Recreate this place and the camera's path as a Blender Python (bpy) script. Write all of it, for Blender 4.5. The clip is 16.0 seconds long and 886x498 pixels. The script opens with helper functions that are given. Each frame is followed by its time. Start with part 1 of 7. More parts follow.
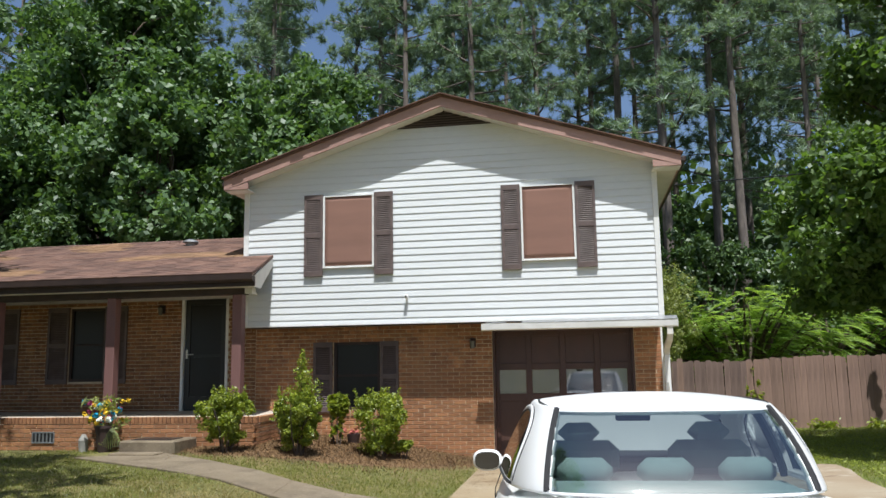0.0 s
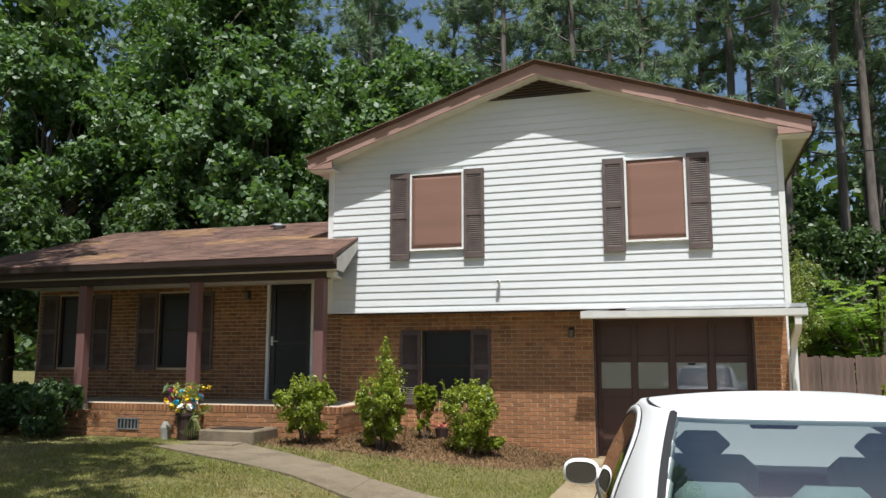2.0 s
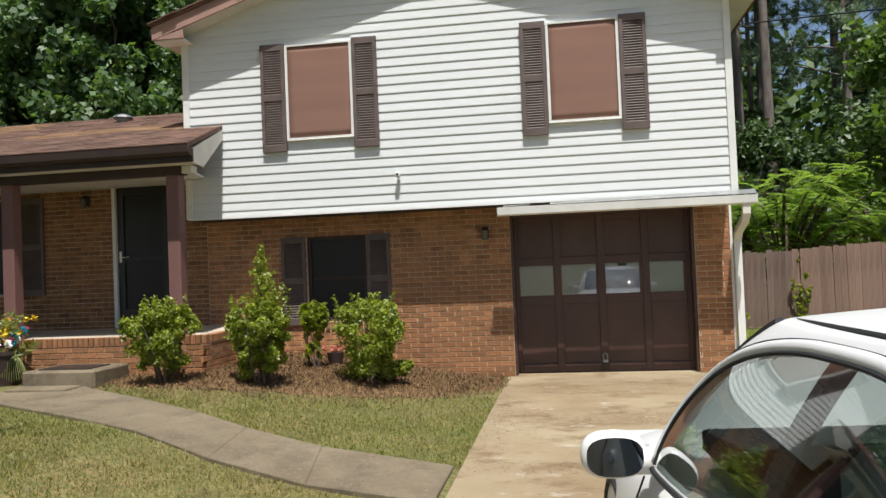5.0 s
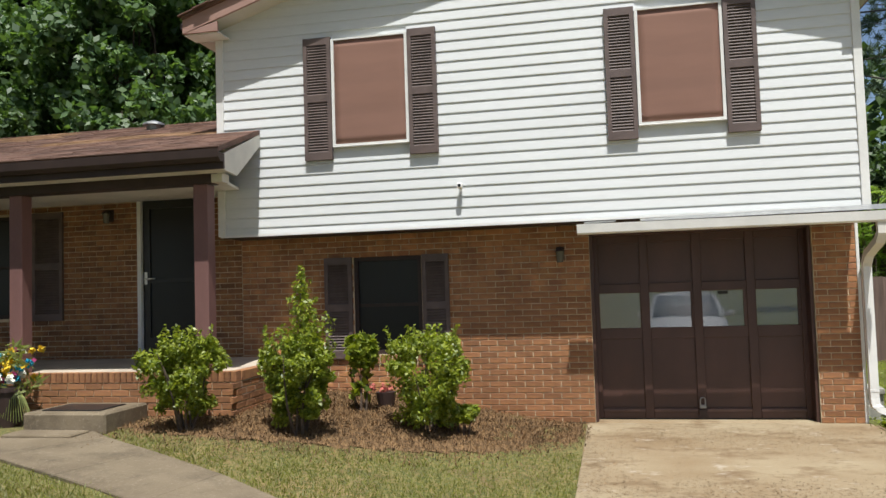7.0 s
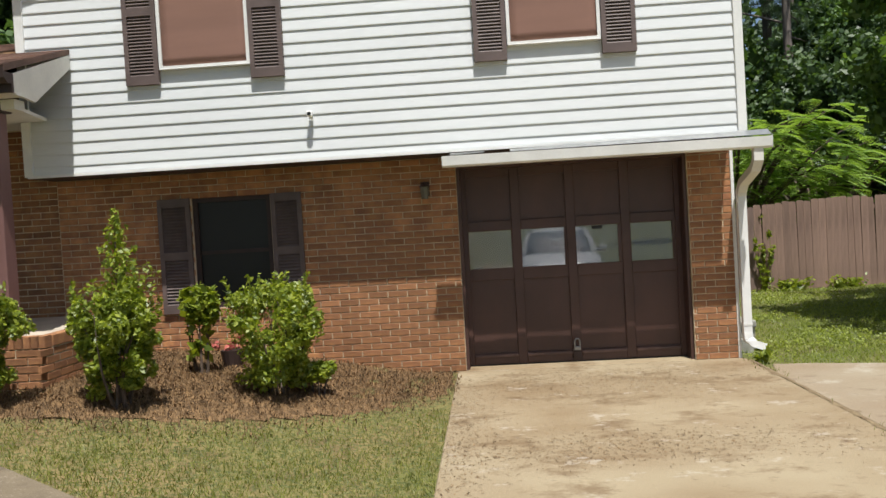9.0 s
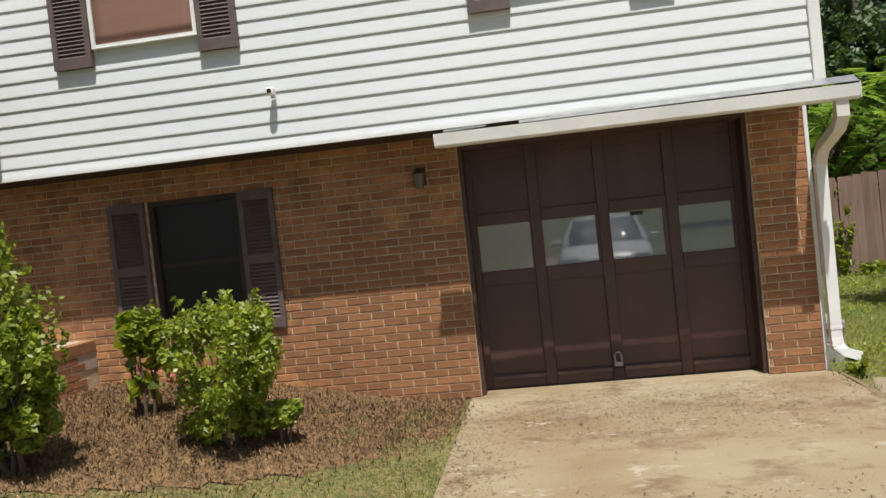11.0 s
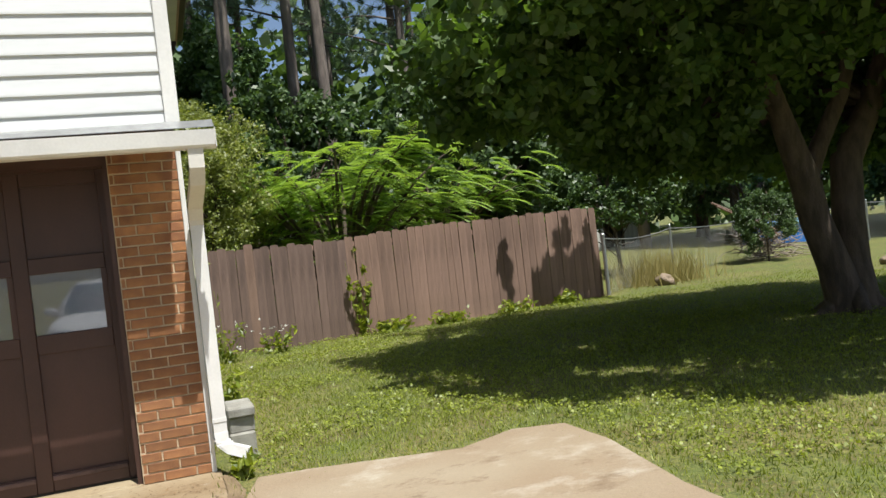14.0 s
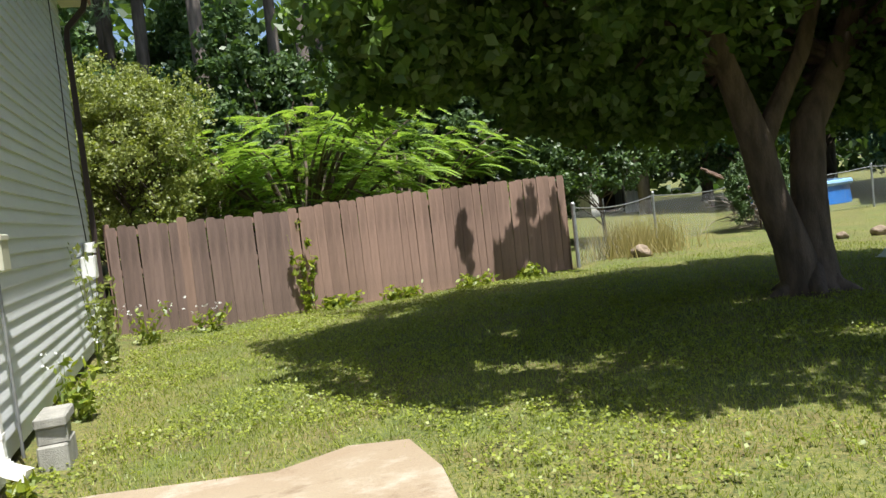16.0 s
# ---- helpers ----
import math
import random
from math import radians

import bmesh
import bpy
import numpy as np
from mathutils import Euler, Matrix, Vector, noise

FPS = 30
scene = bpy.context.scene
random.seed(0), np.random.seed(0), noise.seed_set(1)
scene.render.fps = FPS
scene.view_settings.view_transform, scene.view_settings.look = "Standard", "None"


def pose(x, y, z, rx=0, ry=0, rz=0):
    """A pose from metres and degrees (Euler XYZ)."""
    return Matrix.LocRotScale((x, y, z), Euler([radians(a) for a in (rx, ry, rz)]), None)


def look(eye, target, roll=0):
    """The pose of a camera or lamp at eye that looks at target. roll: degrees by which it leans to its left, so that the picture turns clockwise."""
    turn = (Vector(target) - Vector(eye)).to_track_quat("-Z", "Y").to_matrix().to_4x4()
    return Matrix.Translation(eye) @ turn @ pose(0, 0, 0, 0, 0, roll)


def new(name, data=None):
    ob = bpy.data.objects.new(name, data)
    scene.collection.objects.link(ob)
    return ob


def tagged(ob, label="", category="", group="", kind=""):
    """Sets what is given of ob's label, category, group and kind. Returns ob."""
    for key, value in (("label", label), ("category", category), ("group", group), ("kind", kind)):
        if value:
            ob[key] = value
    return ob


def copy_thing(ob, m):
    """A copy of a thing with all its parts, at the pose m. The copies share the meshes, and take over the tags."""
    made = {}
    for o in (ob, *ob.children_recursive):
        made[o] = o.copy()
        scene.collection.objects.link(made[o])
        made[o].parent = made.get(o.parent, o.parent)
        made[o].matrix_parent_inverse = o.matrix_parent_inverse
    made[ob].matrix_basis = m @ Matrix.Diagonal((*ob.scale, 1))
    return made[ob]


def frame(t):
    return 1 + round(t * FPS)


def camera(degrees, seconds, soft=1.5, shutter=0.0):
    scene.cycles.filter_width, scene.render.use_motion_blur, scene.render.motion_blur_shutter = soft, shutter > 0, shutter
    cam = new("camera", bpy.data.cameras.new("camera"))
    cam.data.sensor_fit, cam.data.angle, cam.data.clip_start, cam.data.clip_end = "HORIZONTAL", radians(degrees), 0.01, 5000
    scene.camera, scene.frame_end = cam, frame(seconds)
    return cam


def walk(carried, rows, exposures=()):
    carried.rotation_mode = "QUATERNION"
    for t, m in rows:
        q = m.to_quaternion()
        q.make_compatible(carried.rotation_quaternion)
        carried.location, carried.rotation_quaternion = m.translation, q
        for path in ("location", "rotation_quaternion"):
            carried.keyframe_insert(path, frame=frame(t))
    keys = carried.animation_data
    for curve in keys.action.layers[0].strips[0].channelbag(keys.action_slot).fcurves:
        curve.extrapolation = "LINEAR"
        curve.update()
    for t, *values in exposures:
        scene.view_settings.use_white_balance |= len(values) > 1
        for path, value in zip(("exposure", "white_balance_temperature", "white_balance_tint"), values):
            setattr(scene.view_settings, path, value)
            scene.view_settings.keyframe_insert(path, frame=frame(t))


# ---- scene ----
cam = camera(58.1, 16.0)
PATH = [
    (0, (-0.252, 0.677, 1.499), (-0.585, 2.627, 1.793), -0.9),
    (0.5, (-0.131, 0.899, 1.49), (-0.275, 2.873, 1.774), -1.9),
    (1, (-0.058, 1.162, 1.521), (-0.089, 3.142, 1.801), -2.5),
    (1.5, (-0.109, 1.473, 1.504), (-0.356, 3.437, 1.79), -1.1),
    (2, (-0.32, 1.698, 1.476), (-0.902, 3.592, 1.752), -0.0),
    (2.5, (-0.521, 1.9, 1.419), (-1.263, 3.748, 1.601), 0.3),
    (3, (-0.654, 2.238, 1.38), (-1.527, 4.035, 1.478), 0.3),
    (3.5, (-0.825, 2.555, 1.379), (-1.637, 4.381, 1.463), -0.5),
    (4, (-0.859, 2.919, 1.377), (-1.334, 4.861, 1.454), -2.0),
    (4.2, (-0.859, 3.085, 1.388), (-1.242, 5.046, 1.463), -2.3),
    (6.3, (-1.431, 4.699, 1.54), (-1.716, 6.679, 1.562), -2.4),
    (6.5, (-1.462, 4.847, 1.55), (-1.752, 6.825, 1.62), -2.5),
    (7, (-1.534, 5.099, 1.526), (-1.941, 7.054, 1.632), -1.8),
    (7.5, (-1.613, 5.205, 1.532), (-2.057, 7.155, 1.556), -0.6),
    (8, (-1.515, 5.382, 1.508), (-1.664, 7.376, 1.481), -1.3),
    (8.5, (-1.453, 5.704, 1.527), (-1.522, 7.702, 1.49), -1.7),
    (8.7, (-1.477, 5.823, 1.523), (-1.554, 7.821, 1.474), -2.4),
    (11, (-1.086, 7.584, 1.497), (-1.343, 9.566, 1.435), -6.1),
    (11.5, (-0.967, 7.918, 1.475), (-1.002, 9.918, 1.462), -5.9),
    (12, (-0.674, 8.166, 1.465), (-0.334, 10.137, 1.43), -4.8),
    (12.5, (-0.329, 8.349, 1.476), (0.106, 10.301, 1.446), -5.8),
    (13, (0.051, 8.486, 1.457), (0.567, 10.419, 1.441), -7.0),
    (13.5, (0.505, 8.571, 1.436), (1.169, 10.458, 1.407), -6.7),
    (14, (0.869, 8.72, 1.385), (1.533, 10.607, 1.357), -6.4),
    (14.5, (1.292, 8.821, 1.377), (2.05, 10.671, 1.332), -8.2),
    (15, (1.635, 8.909, 1.372), (2.313, 10.789, 1.31), -8.1),
    (15.5, (1.964, 9.043, 1.357), (2.601, 10.934, 1.22), -6.9),
    (16, (2.327, 9.093, 1.411), (2.921, 10.999, 1.293), -6.5),
]
EXPOSURES = [(0, 0.40, 5850, 10), (1.5, 0.40, 5900, 10), (3, 0.34, 6300, 10), (4, 0.33, 6250, 10), (7, 0.31, 6150, 10), (8.5, 0.31, 6150, 10), (11, 0.21, 6250, 10),
             (12.5, 0.16, 6250, 10), (13.5, 0.36, 6250, 10), (14.5, 0.62, 6150, 10), (15.5, 0.80, 6150, 10), (16, 0.94, 6150, 10)]
walk(cam, [(t, look(eye, target, roll)) for t, eye, target, roll in PATH], EXPOSURES)

# ---- world, sun and exposure ----
SUN = Vector((0.33, -1.0, 2.57)).normalized()
world = bpy.data.worlds.new("sky")
scene.world = world
world.use_nodes = True
_n, _l = world.node_tree.nodes, world.node_tree.links
_sky = _n.new("ShaderNodeTexSky")
_sky.sky_type, _sky.sun_disc = "NISHITA", False
_sky.sun_elevation, _sky.sun_rotation = radians(68.0), radians(165.0)
_sky.air_density, _sky.dust_density, _sky.ozone_density = 1.0, 2.2, 1.0
_l.new(_sky.outputs[0], _n["Background"].inputs[0])
_n["Background"].inputs[1].default_value = 0.085
sun_data = bpy.data.lights.new("sun", "SUN")
sun_data.energy, sun_data.angle, sun_data.color = 5.0, radians(0.53), (1.0, 0.95, 0.86)
sun = new("sun", sun_data)
sun.matrix_world = look(SUN * 60, (0, 0, 0))


# ---- materials ----
def material(name, color, rough=0.8, vary=0.25, scale=6.0, grain=60.0, bump=0.15, metallic=0.0, second=None,
             per_object=0.0, per_island=0.0, stain=0.0, spec=0.5, stretch=(1, 1, 1)):
    """A painted or mineral surface: two scales of noise in colour, fine relief, optional change from piece to piece."""
    m = bpy.data.materials.new(name)
    m.use_nodes = True
    n, l = m.node_tree.nodes, m.node_tree.links
    bsdf = n["Principled BSDF"]
    tc = n.new("ShaderNodeTexCoord")
    mp = n.new("ShaderNodeMapping")
    mp.inputs["Scale"].default_value = stretch
    l.new(tc.outputs["Object"], mp.inputs["Vector"])
    big = n.new("ShaderNodeTexNoise")
    big.inputs["Scale"].default_value, big.inputs["Detail"].default_value = scale, 5
    fine = n.new("ShaderNodeTexNoise")
    fine.inputs["Scale"].default_value, fine.inputs["Detail"].default_value = grain, 3
    l.new(mp.outputs[0], big.inputs["Vector"])
    l.new(mp.outputs[0], fine.inputs["Vector"])
    ramp = n.new("ShaderNodeValToRGB")
    c2 = second or tuple(c * (1 - vary) for c in color)
    ramp.color_ramp.elements[0].position, ramp.color_ramp.elements[1].position = 0.35, 0.65
    ramp.color_ramp.elements[0].color, ramp.color_ramp.elements[1].color = (*c2, 1), (*color, 1)
    l.new(big.outputs["Fac"], ramp.inputs[0])
    hsv = n.new("ShaderNodeHueSaturation")
    l.new(ramp.outputs[0], hsv.inputs["Color"])
    val = n.new("ShaderNodeMath")
    val.operation, val.inputs[1].default_value, val.inputs[2].default_value = "MULTIPLY_ADD", 0.5 * vary + 0.1, 0.95 - 0.25 * vary
    l.new(fine.outputs["Fac"], val.inputs[0])
    last = val.outputs[0]
    for amount, node, out in ((per_object, "ShaderNodeObjectInfo", "Random"), (per_island, "ShaderNodeNewGeometry", "Random Per Island")):
        if amount:
            src = n.new(node)
            mul = n.new("ShaderNodeMath")
            mul.operation, mul.inputs[1].default_value, mul.inputs[2].default_value = "MULTIPLY_ADD", amount, 1 - amount / 2
            l.new(src.outputs[out], mul.inputs[0])
            both = n.new("ShaderNodeMath")
            both.operation = "MULTIPLY"
            l.new(last, both.inputs[0])
            l.new(mul.outputs[0], both.inputs[1])
            last = both.outputs[0]
    l.new(last, hsv.inputs["Value"])
    l.new(hsv.outputs[0], bsdf.inputs["Base Color"])
    bsdf.inputs["Roughness"].default_value = rough
    bsdf.inputs["Metallic"].default_value = metallic
    bsdf.inputs["Specular IOR Level"].default_value = spec
    if bump:
        bp = n.new("ShaderNodeBump")
        bp.inputs["Strength"].default_value, bp.inputs["Distance"].default_value = bump, 0.01
        l.new(fine.outputs["Fac"], bp.inputs["Height"])
        l.new(bp.outputs[0], bsdf.inputs["Normal"])
    return m


def leaf_material(name, color, second, through_light=0.35, rough=0.5):
    """Leaves: diffuse and translucent, changing from leaf to leaf, with a weak gloss."""
    m = bpy.data.materials.new(name)
    m.use_nodes = True
    n, l = m.node_tree.nodes, m.node_tree.links
    n.remove(n["Principled BSDF"])
    out = n["Material Output"]
    geo = n.new("ShaderNodeNewGeometry")
    ramp = n.new("ShaderNodeValToRGB")
    ramp.color_ramp.elements[0].color, ramp.color_ramp.elements[1].color = (*second, 1), (*color, 1)
    l.new(geo.outputs["Random Per Island"], ramp.inputs[0])
    dif, tra, glo = n.new("ShaderNodeBsdfDiffuse"), n.new("ShaderNodeBsdfTranslucent"), n.new("ShaderNodeBsdfGlossy")
    glo.inputs["Roughness"].default_value = rough
    glo.inputs["Color"].default_value = (0.5, 0.5, 0.5, 1)
    l.new(ramp.outputs[0], dif.inputs[0])
    warm = n.new("ShaderNodeMixRGB")
    warm.blend_type, warm.inputs[0].default_value, warm.inputs[2].default_value = "MULTIPLY", 1.0, (1.25, 1.3, 0.5, 1)
    l.new(ramp.outputs[0], warm.inputs[1])
    l.new(warm.outputs[0], tra.inputs[0])
    a, b = n.new("ShaderNodeMixShader"), n.new("ShaderNodeMixShader")
    a.inputs[0].default_value, b.inputs[0].default_value = through_light, 0.07
    l.new(dif.outputs[0], a.inputs[1])
    l.new(tra.outputs[0], a.inputs[2])
    l.new(a.outputs[0], b.inputs[1])
    l.new(glo.outputs[0], b.inputs[2])
    l.new(b.outputs[0], out.inputs["Surface"])
    return m


def plain(name, color, rough=0.5, metallic=0.0, transmission=0.0, ior=1.45, alpha=1.0):
    m = bpy.data.materials.new(name)
    m.use_nodes = True
    b = m.node_tree.nodes["Principled BSDF"]
    b.inputs["Base Color"].default_value = (*color, 1)
    b.inputs["Roughness"].default_value, b.inputs["Metallic"].default_value = rough, metallic
    b.inputs["Transmission Weight"].default_value, b.inputs["IOR"].default_value = transmission, ior
    b.inputs["Alpha"].default_value = alpha
    return m


def window_glass(name, tint=(0.75, 0.82, 0.8), gloss=0.12):
    """A thin pane: clear, tinted, with a mirror-like gloss that grows at grazing angles."""
    m = bpy.data.materials.new(name)
    m.use_nodes = True
    n, l = m.node_tree.nodes, m.node_tree.links
    n.remove(n["Principled BSDF"])
    tr, gl, mix = n.new("ShaderNodeBsdfTransparent"), n.new("ShaderNodeBsdfGlossy"), n.new("ShaderNodeMixShader")
    fr = n.new("ShaderNodeFresnel")
    fr.inputs[0].default_value = 1.5
    mul = n.new("ShaderNodeMath")
    mul.operation, mul.inputs[1].default_value, mul.inputs[2].default_value = "MULTIPLY_ADD", 1.6, gloss - 0.06
    mul.use_clamp = True
    tr.inputs[0].default_value, gl.inputs[1].default_value = (*tint, 1), 0.03
    l.new(fr.outputs[0], mul.inputs[0])
    l.new(mul.outputs[0], mix.inputs[0])
    l.new(tr.outputs[0], mix.inputs[1])
    l.new(gl.outputs[0], mix.inputs[2])
    l.new(mix.outputs[0], n["Material Output"].inputs["Surface"])
    return m


M_BRICK = material("brick_red", (0.365, 0.176, 0.072), 0.92, 0.35, 9, 130, 0.5, per_object=0.45, per_island=0.45, second=(0.23, 0.104, 0.05))
M_MORTAR = material("mortar", (0.63, 0.51, 0.345), 0.95, 0.3, 5, 160, 0.5)
M_SIDING = material("vinyl_siding_white", (0.68, 0.70, 0.70), 0.55, 0.06, 1.3, 30, 0.04, stretch=(0.3, 1, 2))
M_TRIM = material("white_trim_paint", (0.78, 0.78, 0.75), 0.5, 0.12, 4, 60, 0.05)
M_FASCIA = material("fascia_rose_brown", (0.40, 0.245, 0.2), 0.6, 0.18, 3, 50, 0.08, stretch=(0.4, 1, 1))
M_SOFFIT = material("soffit_white", (0.7, 0.68, 0.62), 0.7, 0.12, 3, 50, 0.05)
M_SHUTTER = material("shutter_brown", (0.135, 0.098, 0.088), 0.55, 0.3, 6, 90, 0.08)
M_SCREEN = material("sun_screen_brown", (0.255, 0.138, 0.102), 0.85, 0.16, 1.6, 400, 0.1, stretch=(0.35, 1, 2.2))
M_SHINGLE = material("shingle_brown", (0.185, 0.105, 0.075), 0.95, 0.45, 2.0, 120, 0.6, per_island=0.35, second=(0.10, 0.058, 0.044))
M_SHINGLE_WORN = material("shingle_worn_tan", (0.27, 0.16, 0.085), 0.95, 0.35, 3.0, 120, 0.6, per_island=0.3)
# dark wood; also puts shade into the overhang, the room backing and the shed
M_WOOD_AND_SHADE = material("dark_wood_and_shade", (0.045, 0.026, 0.022), 0.6, 0.35, 4, 80, 0.15, stretch=(1, 1, 0.2))
M_POST = material("post_rose_paint", (0.20, 0.098, 0.086), 0.65, 0.2, 5, 80, 0.1, stretch=(1, 1, 0.25))
M_GARAGE = material("garage_door_brown", (0.082, 0.040, 0.031), 0.45, 0.3, 2.2, 90, 0.08, stretch=(1, 1, 0.5))
M_DOORDARK = material("storm_door_dark", (0.02, 0.02, 0.021), 0.35, 0.2, 4, 60, 0.03)
def stained(m, dirt, low, high, size, stretch=(1, 1, 1), strength=0.8):
    """Lay dirt of its own colour over a concrete: ragged blotches with fine specks at their rims."""
    n, l = m.node_tree.nodes, m.node_tree.links
    mp, spots, ramp, mix = n.new("ShaderNodeMapping"), n.new("ShaderNodeTexNoise"), n.new("ShaderNodeValToRGB"), n.new("ShaderNodeMixRGB")
    mp.inputs["Scale"].default_value = stretch
    mp.inputs["Location"].default_value = (3.7 * size, 1.3, 0)
    l.new(n["Texture Coordinate"].outputs["Object"], mp.inputs["Vector"])
    l.new(mp.outputs[0], spots.inputs["Vector"])
    spots.inputs["Scale"].default_value, spots.inputs["Detail"].default_value, spots.inputs["Roughness"].default_value = size, 12, 0.72
    ramp.color_ramp.elements[0].position, ramp.color_ramp.elements[1].position = low, high
    ramp.color_ramp.elements[0].color, ramp.color_ramp.elements[1].color = (0, 0, 0, 1), (strength, strength, strength, 1)
    l.new(spots.outputs["Fac"], ramp.inputs[0])
    hsv = n["Hue/Saturation/Value"]
    under = hsv.inputs["Color"].links[0].from_socket
    l.new(under, mix.inputs[1])
    mix.inputs[2].default_value = (*dirt, 1)
    l.new(ramp.outputs[0], mix.inputs[0])
    l.new(mix.outputs[0], hsv.inputs["Color"])
    return m


M_CONCRETE = material("driveway_concrete", (0.35, 0.285, 0.18), 0.92, 0.4, 0.8, 90, 0.5, second=(0.25, 0.18, 0.10), per_object=0.08, stretch=(0.8, 1.1, 1))
stained(M_CONCRETE, (0.16, 0.10, 0.048), 0.52, 0.64, 1.9, (0.85, 1.2, 1), 0.75)
stained(M_CONCRETE, (0.12, 0.07, 0.04), 0.60, 0.66, 9.0, (1, 1, 1), 0.6)
stained(M_CONCRETE, (0.46, 0.41, 0.33), 0.58, 0.64, 3.5, (0.8, 1.2, 1), 0.6)
M_SLAB = material("worn_side_slab", (0.325, 0.272, 0.19), 0.95, 0.4, 0.7, 90, 0.6, second=(0.26, 0.195, 0.125), stretch=(0.8, 1.1, 1))
stained(M_SLAB, (0.46, 0.42, 0.34), 0.52, 0.62, 1.2, (0.8, 1.1, 1), 0.6)
stained(M_SLAB, (0.15, 0.10, 0.058), 0.55, 0.66, 2.6, (0.8, 1.2, 1), 0.7)
M_WALK = material("walk_concrete", (0.21, 0.168, 0.11), 0.95, 0.4, 1.6, 90, 0.5, second=(0.145, 0.112, 0.07))
stained(M_WALK, (0.10, 0.078, 0.05), 0.48, 0.64, 2.4, (1, 1, 1), 0.75)
stained(M_WALK, (0.30, 0.25, 0.18), 0.56, 0.62, 30.0, (1, 1, 1), 0.5)
M_PORCHSLAB = material("porch_slab", (0.50, 0.43, 0.34), 0.9, 0.2, 3, 70, 0.2)
M_FENCE = material("fence_wood", (0.285, 0.185, 0.14), 0.85, 0.35, 3, 45, 0.5, per_object=0.4, stretch=(3, 3, 0.35))
M_GALV = material("galvanised_steel", (0.36, 0.37, 0.37), 0.45, 0.25, 12, 60, 0.05, metallic=0.7)
M_BARK = material("bark", (0.13, 0.095, 0.07), 0.95, 0.5, 5, 40, 0.9, stretch=(2, 2, 0.5))
M_PINEBARK = material("pine_bark", (0.20, 0.165, 0.14), 0.95, 0.5, 4, 30, 0.9, stretch=(2, 2, 0.4))
M_BLOCK = material("cinder_block", (0.33, 0.32, 0.28), 0.95, 0.3, 8, 90, 0.6)
M_MULCH = material("pine_mulch", (0.225, 0.135, 0.06), 0.95, 0.55, 14, 60, 0.9, per_island=1.1)
M_LEAF_OAK = leaf_material("leaf_oak", (0.155, 0.25, 0.085), (0.06, 0.12, 0.045), 0.42)
M_LEAF_MAPLE = leaf_material("leaf_maple", (0.15, 0.24, 0.05), (0.065, 0.125, 0.025), 0.5)
# needles paled and blued: the haze over the far pines is in their colour
M_LEAF_PINE_HAZY = leaf_material("needles_pine_hazy", (0.25, 0.34, 0.235), (0.14, 0.205, 0.15), 0.4)
M_LEAF_SHRUB = leaf_material("leaf_shrub", (0.36, 0.405, 0.04), (0.115, 0.17, 0.018), 0.42, 0.45)
M_LEAF_MIMOSA = leaf_material("leaf_mimosa", (0.31, 0.43, 0.10), (0.16, 0.26, 0.06), 0.5)
M_LEAF_OLIVE = leaf_material("leaf_olive", (0.34, 0.37, 0.11), (0.16, 0.20, 0.055), 0.45)
M_LEAF_DARK = leaf_material("leaf_dark", (0.11, 0.175, 0.055), (0.04, 0.08, 0.028), 0.34)
M_GRASS = leaf_material("grass_blades", (0.245, 0.26, 0.045), (0.12, 0.135, 0.025), 0.32)
M_GRASS_DRY = leaf_material("grass_dry", (0.34, 0.28, 0.095), (0.19, 0.165, 0.05), 0.28)


def ground_material():
    """Lawn soil and thatch: dry straw-coloured turf before the house, greener turf in the side yard, worn patches in both."""
    m = material("lawn_ground", (0.15, 0.145, 0.038), 0.95, 0.6, 0.9, 70, 0.9, second=(0.235, 0.17, 0.068))
    n, l = m.node_tree.nodes, m.node_tree.links
    dry = n["Color Ramp"]
    lush = n.new("ShaderNodeValToRGB")
    lush.color_ramp.elements[0].position, lush.color_ramp.elements[1].position = 0.36, 0.6
    lush.color_ramp.elements[0].color, lush.color_ramp.elements[1].color = (0.175, 0.155, 0.045, 1), (0.115, 0.14, 0.027, 1)
    l.new(n["Noise Texture"].outputs["Fac"], lush.inputs[0])
    axes, span_ = n.new("ShaderNodeSeparateXYZ"), n.new("ShaderNodeMapRange")
    span_.inputs[1].default_value, span_.inputs[2].default_value = -2.0, 2.0
    l.new(n["Texture Coordinate"].outputs["Object"], axes.inputs[0])
    l.new(axes.outputs[0], span_.inputs[0])
    mix = n.new("ShaderNodeMixRGB")
    l.new(span_.outputs[0], mix.inputs[0])
    l.new(dry.outputs[0], mix.inputs[1])
    l.new(lush.outputs[0], mix.inputs[2])
    l.new(mix.outputs[0], n["Hue/Saturation/Value"].inputs["Color"])
    stained(m, (0.10, 0.062, 0.028), 0.50, 0.60, 3.0, (1, 1, 1), 0.55)
    stained(m, (0.055, 0.075, 0.016), 0.47, 0.56, 26.0, (1, 1, 1), 0.85)
    stained(m, (0.26, 0.25, 0.085), 0.56, 0.62, 38.0, (1, 1, 1), 0.8)
    return m


M_GROUND = ground_material()


# ---- builders ----
def mesh_object(name, bm, mat, parent=None, label="", smooth=False, kind="", category="", group=""):
    me = bpy.data.meshes.new(name)
    bm.to_mesh(me)
    bm.free()
    if smooth:
        for p in me.polygons:
            p.use_smooth = True
    for one in (mat if isinstance(mat, (list, tuple)) else [mat]):
        me.materials.append(one)
    ob = new(name, me)
    ob.parent = parent
    tagged(ob, label, category, group, kind)
    return ob


def part(name, bm, mat, parent, label="", smooth=False):
    return mesh_object(name, bm, mat, parent, label, smooth)


def thing(name, at, label, category, group="", kind=""):
    ob = new(name)
    ob.location = at
    ob.empty_display_size = 0.1
    return tagged(ob, label, category, group, kind)


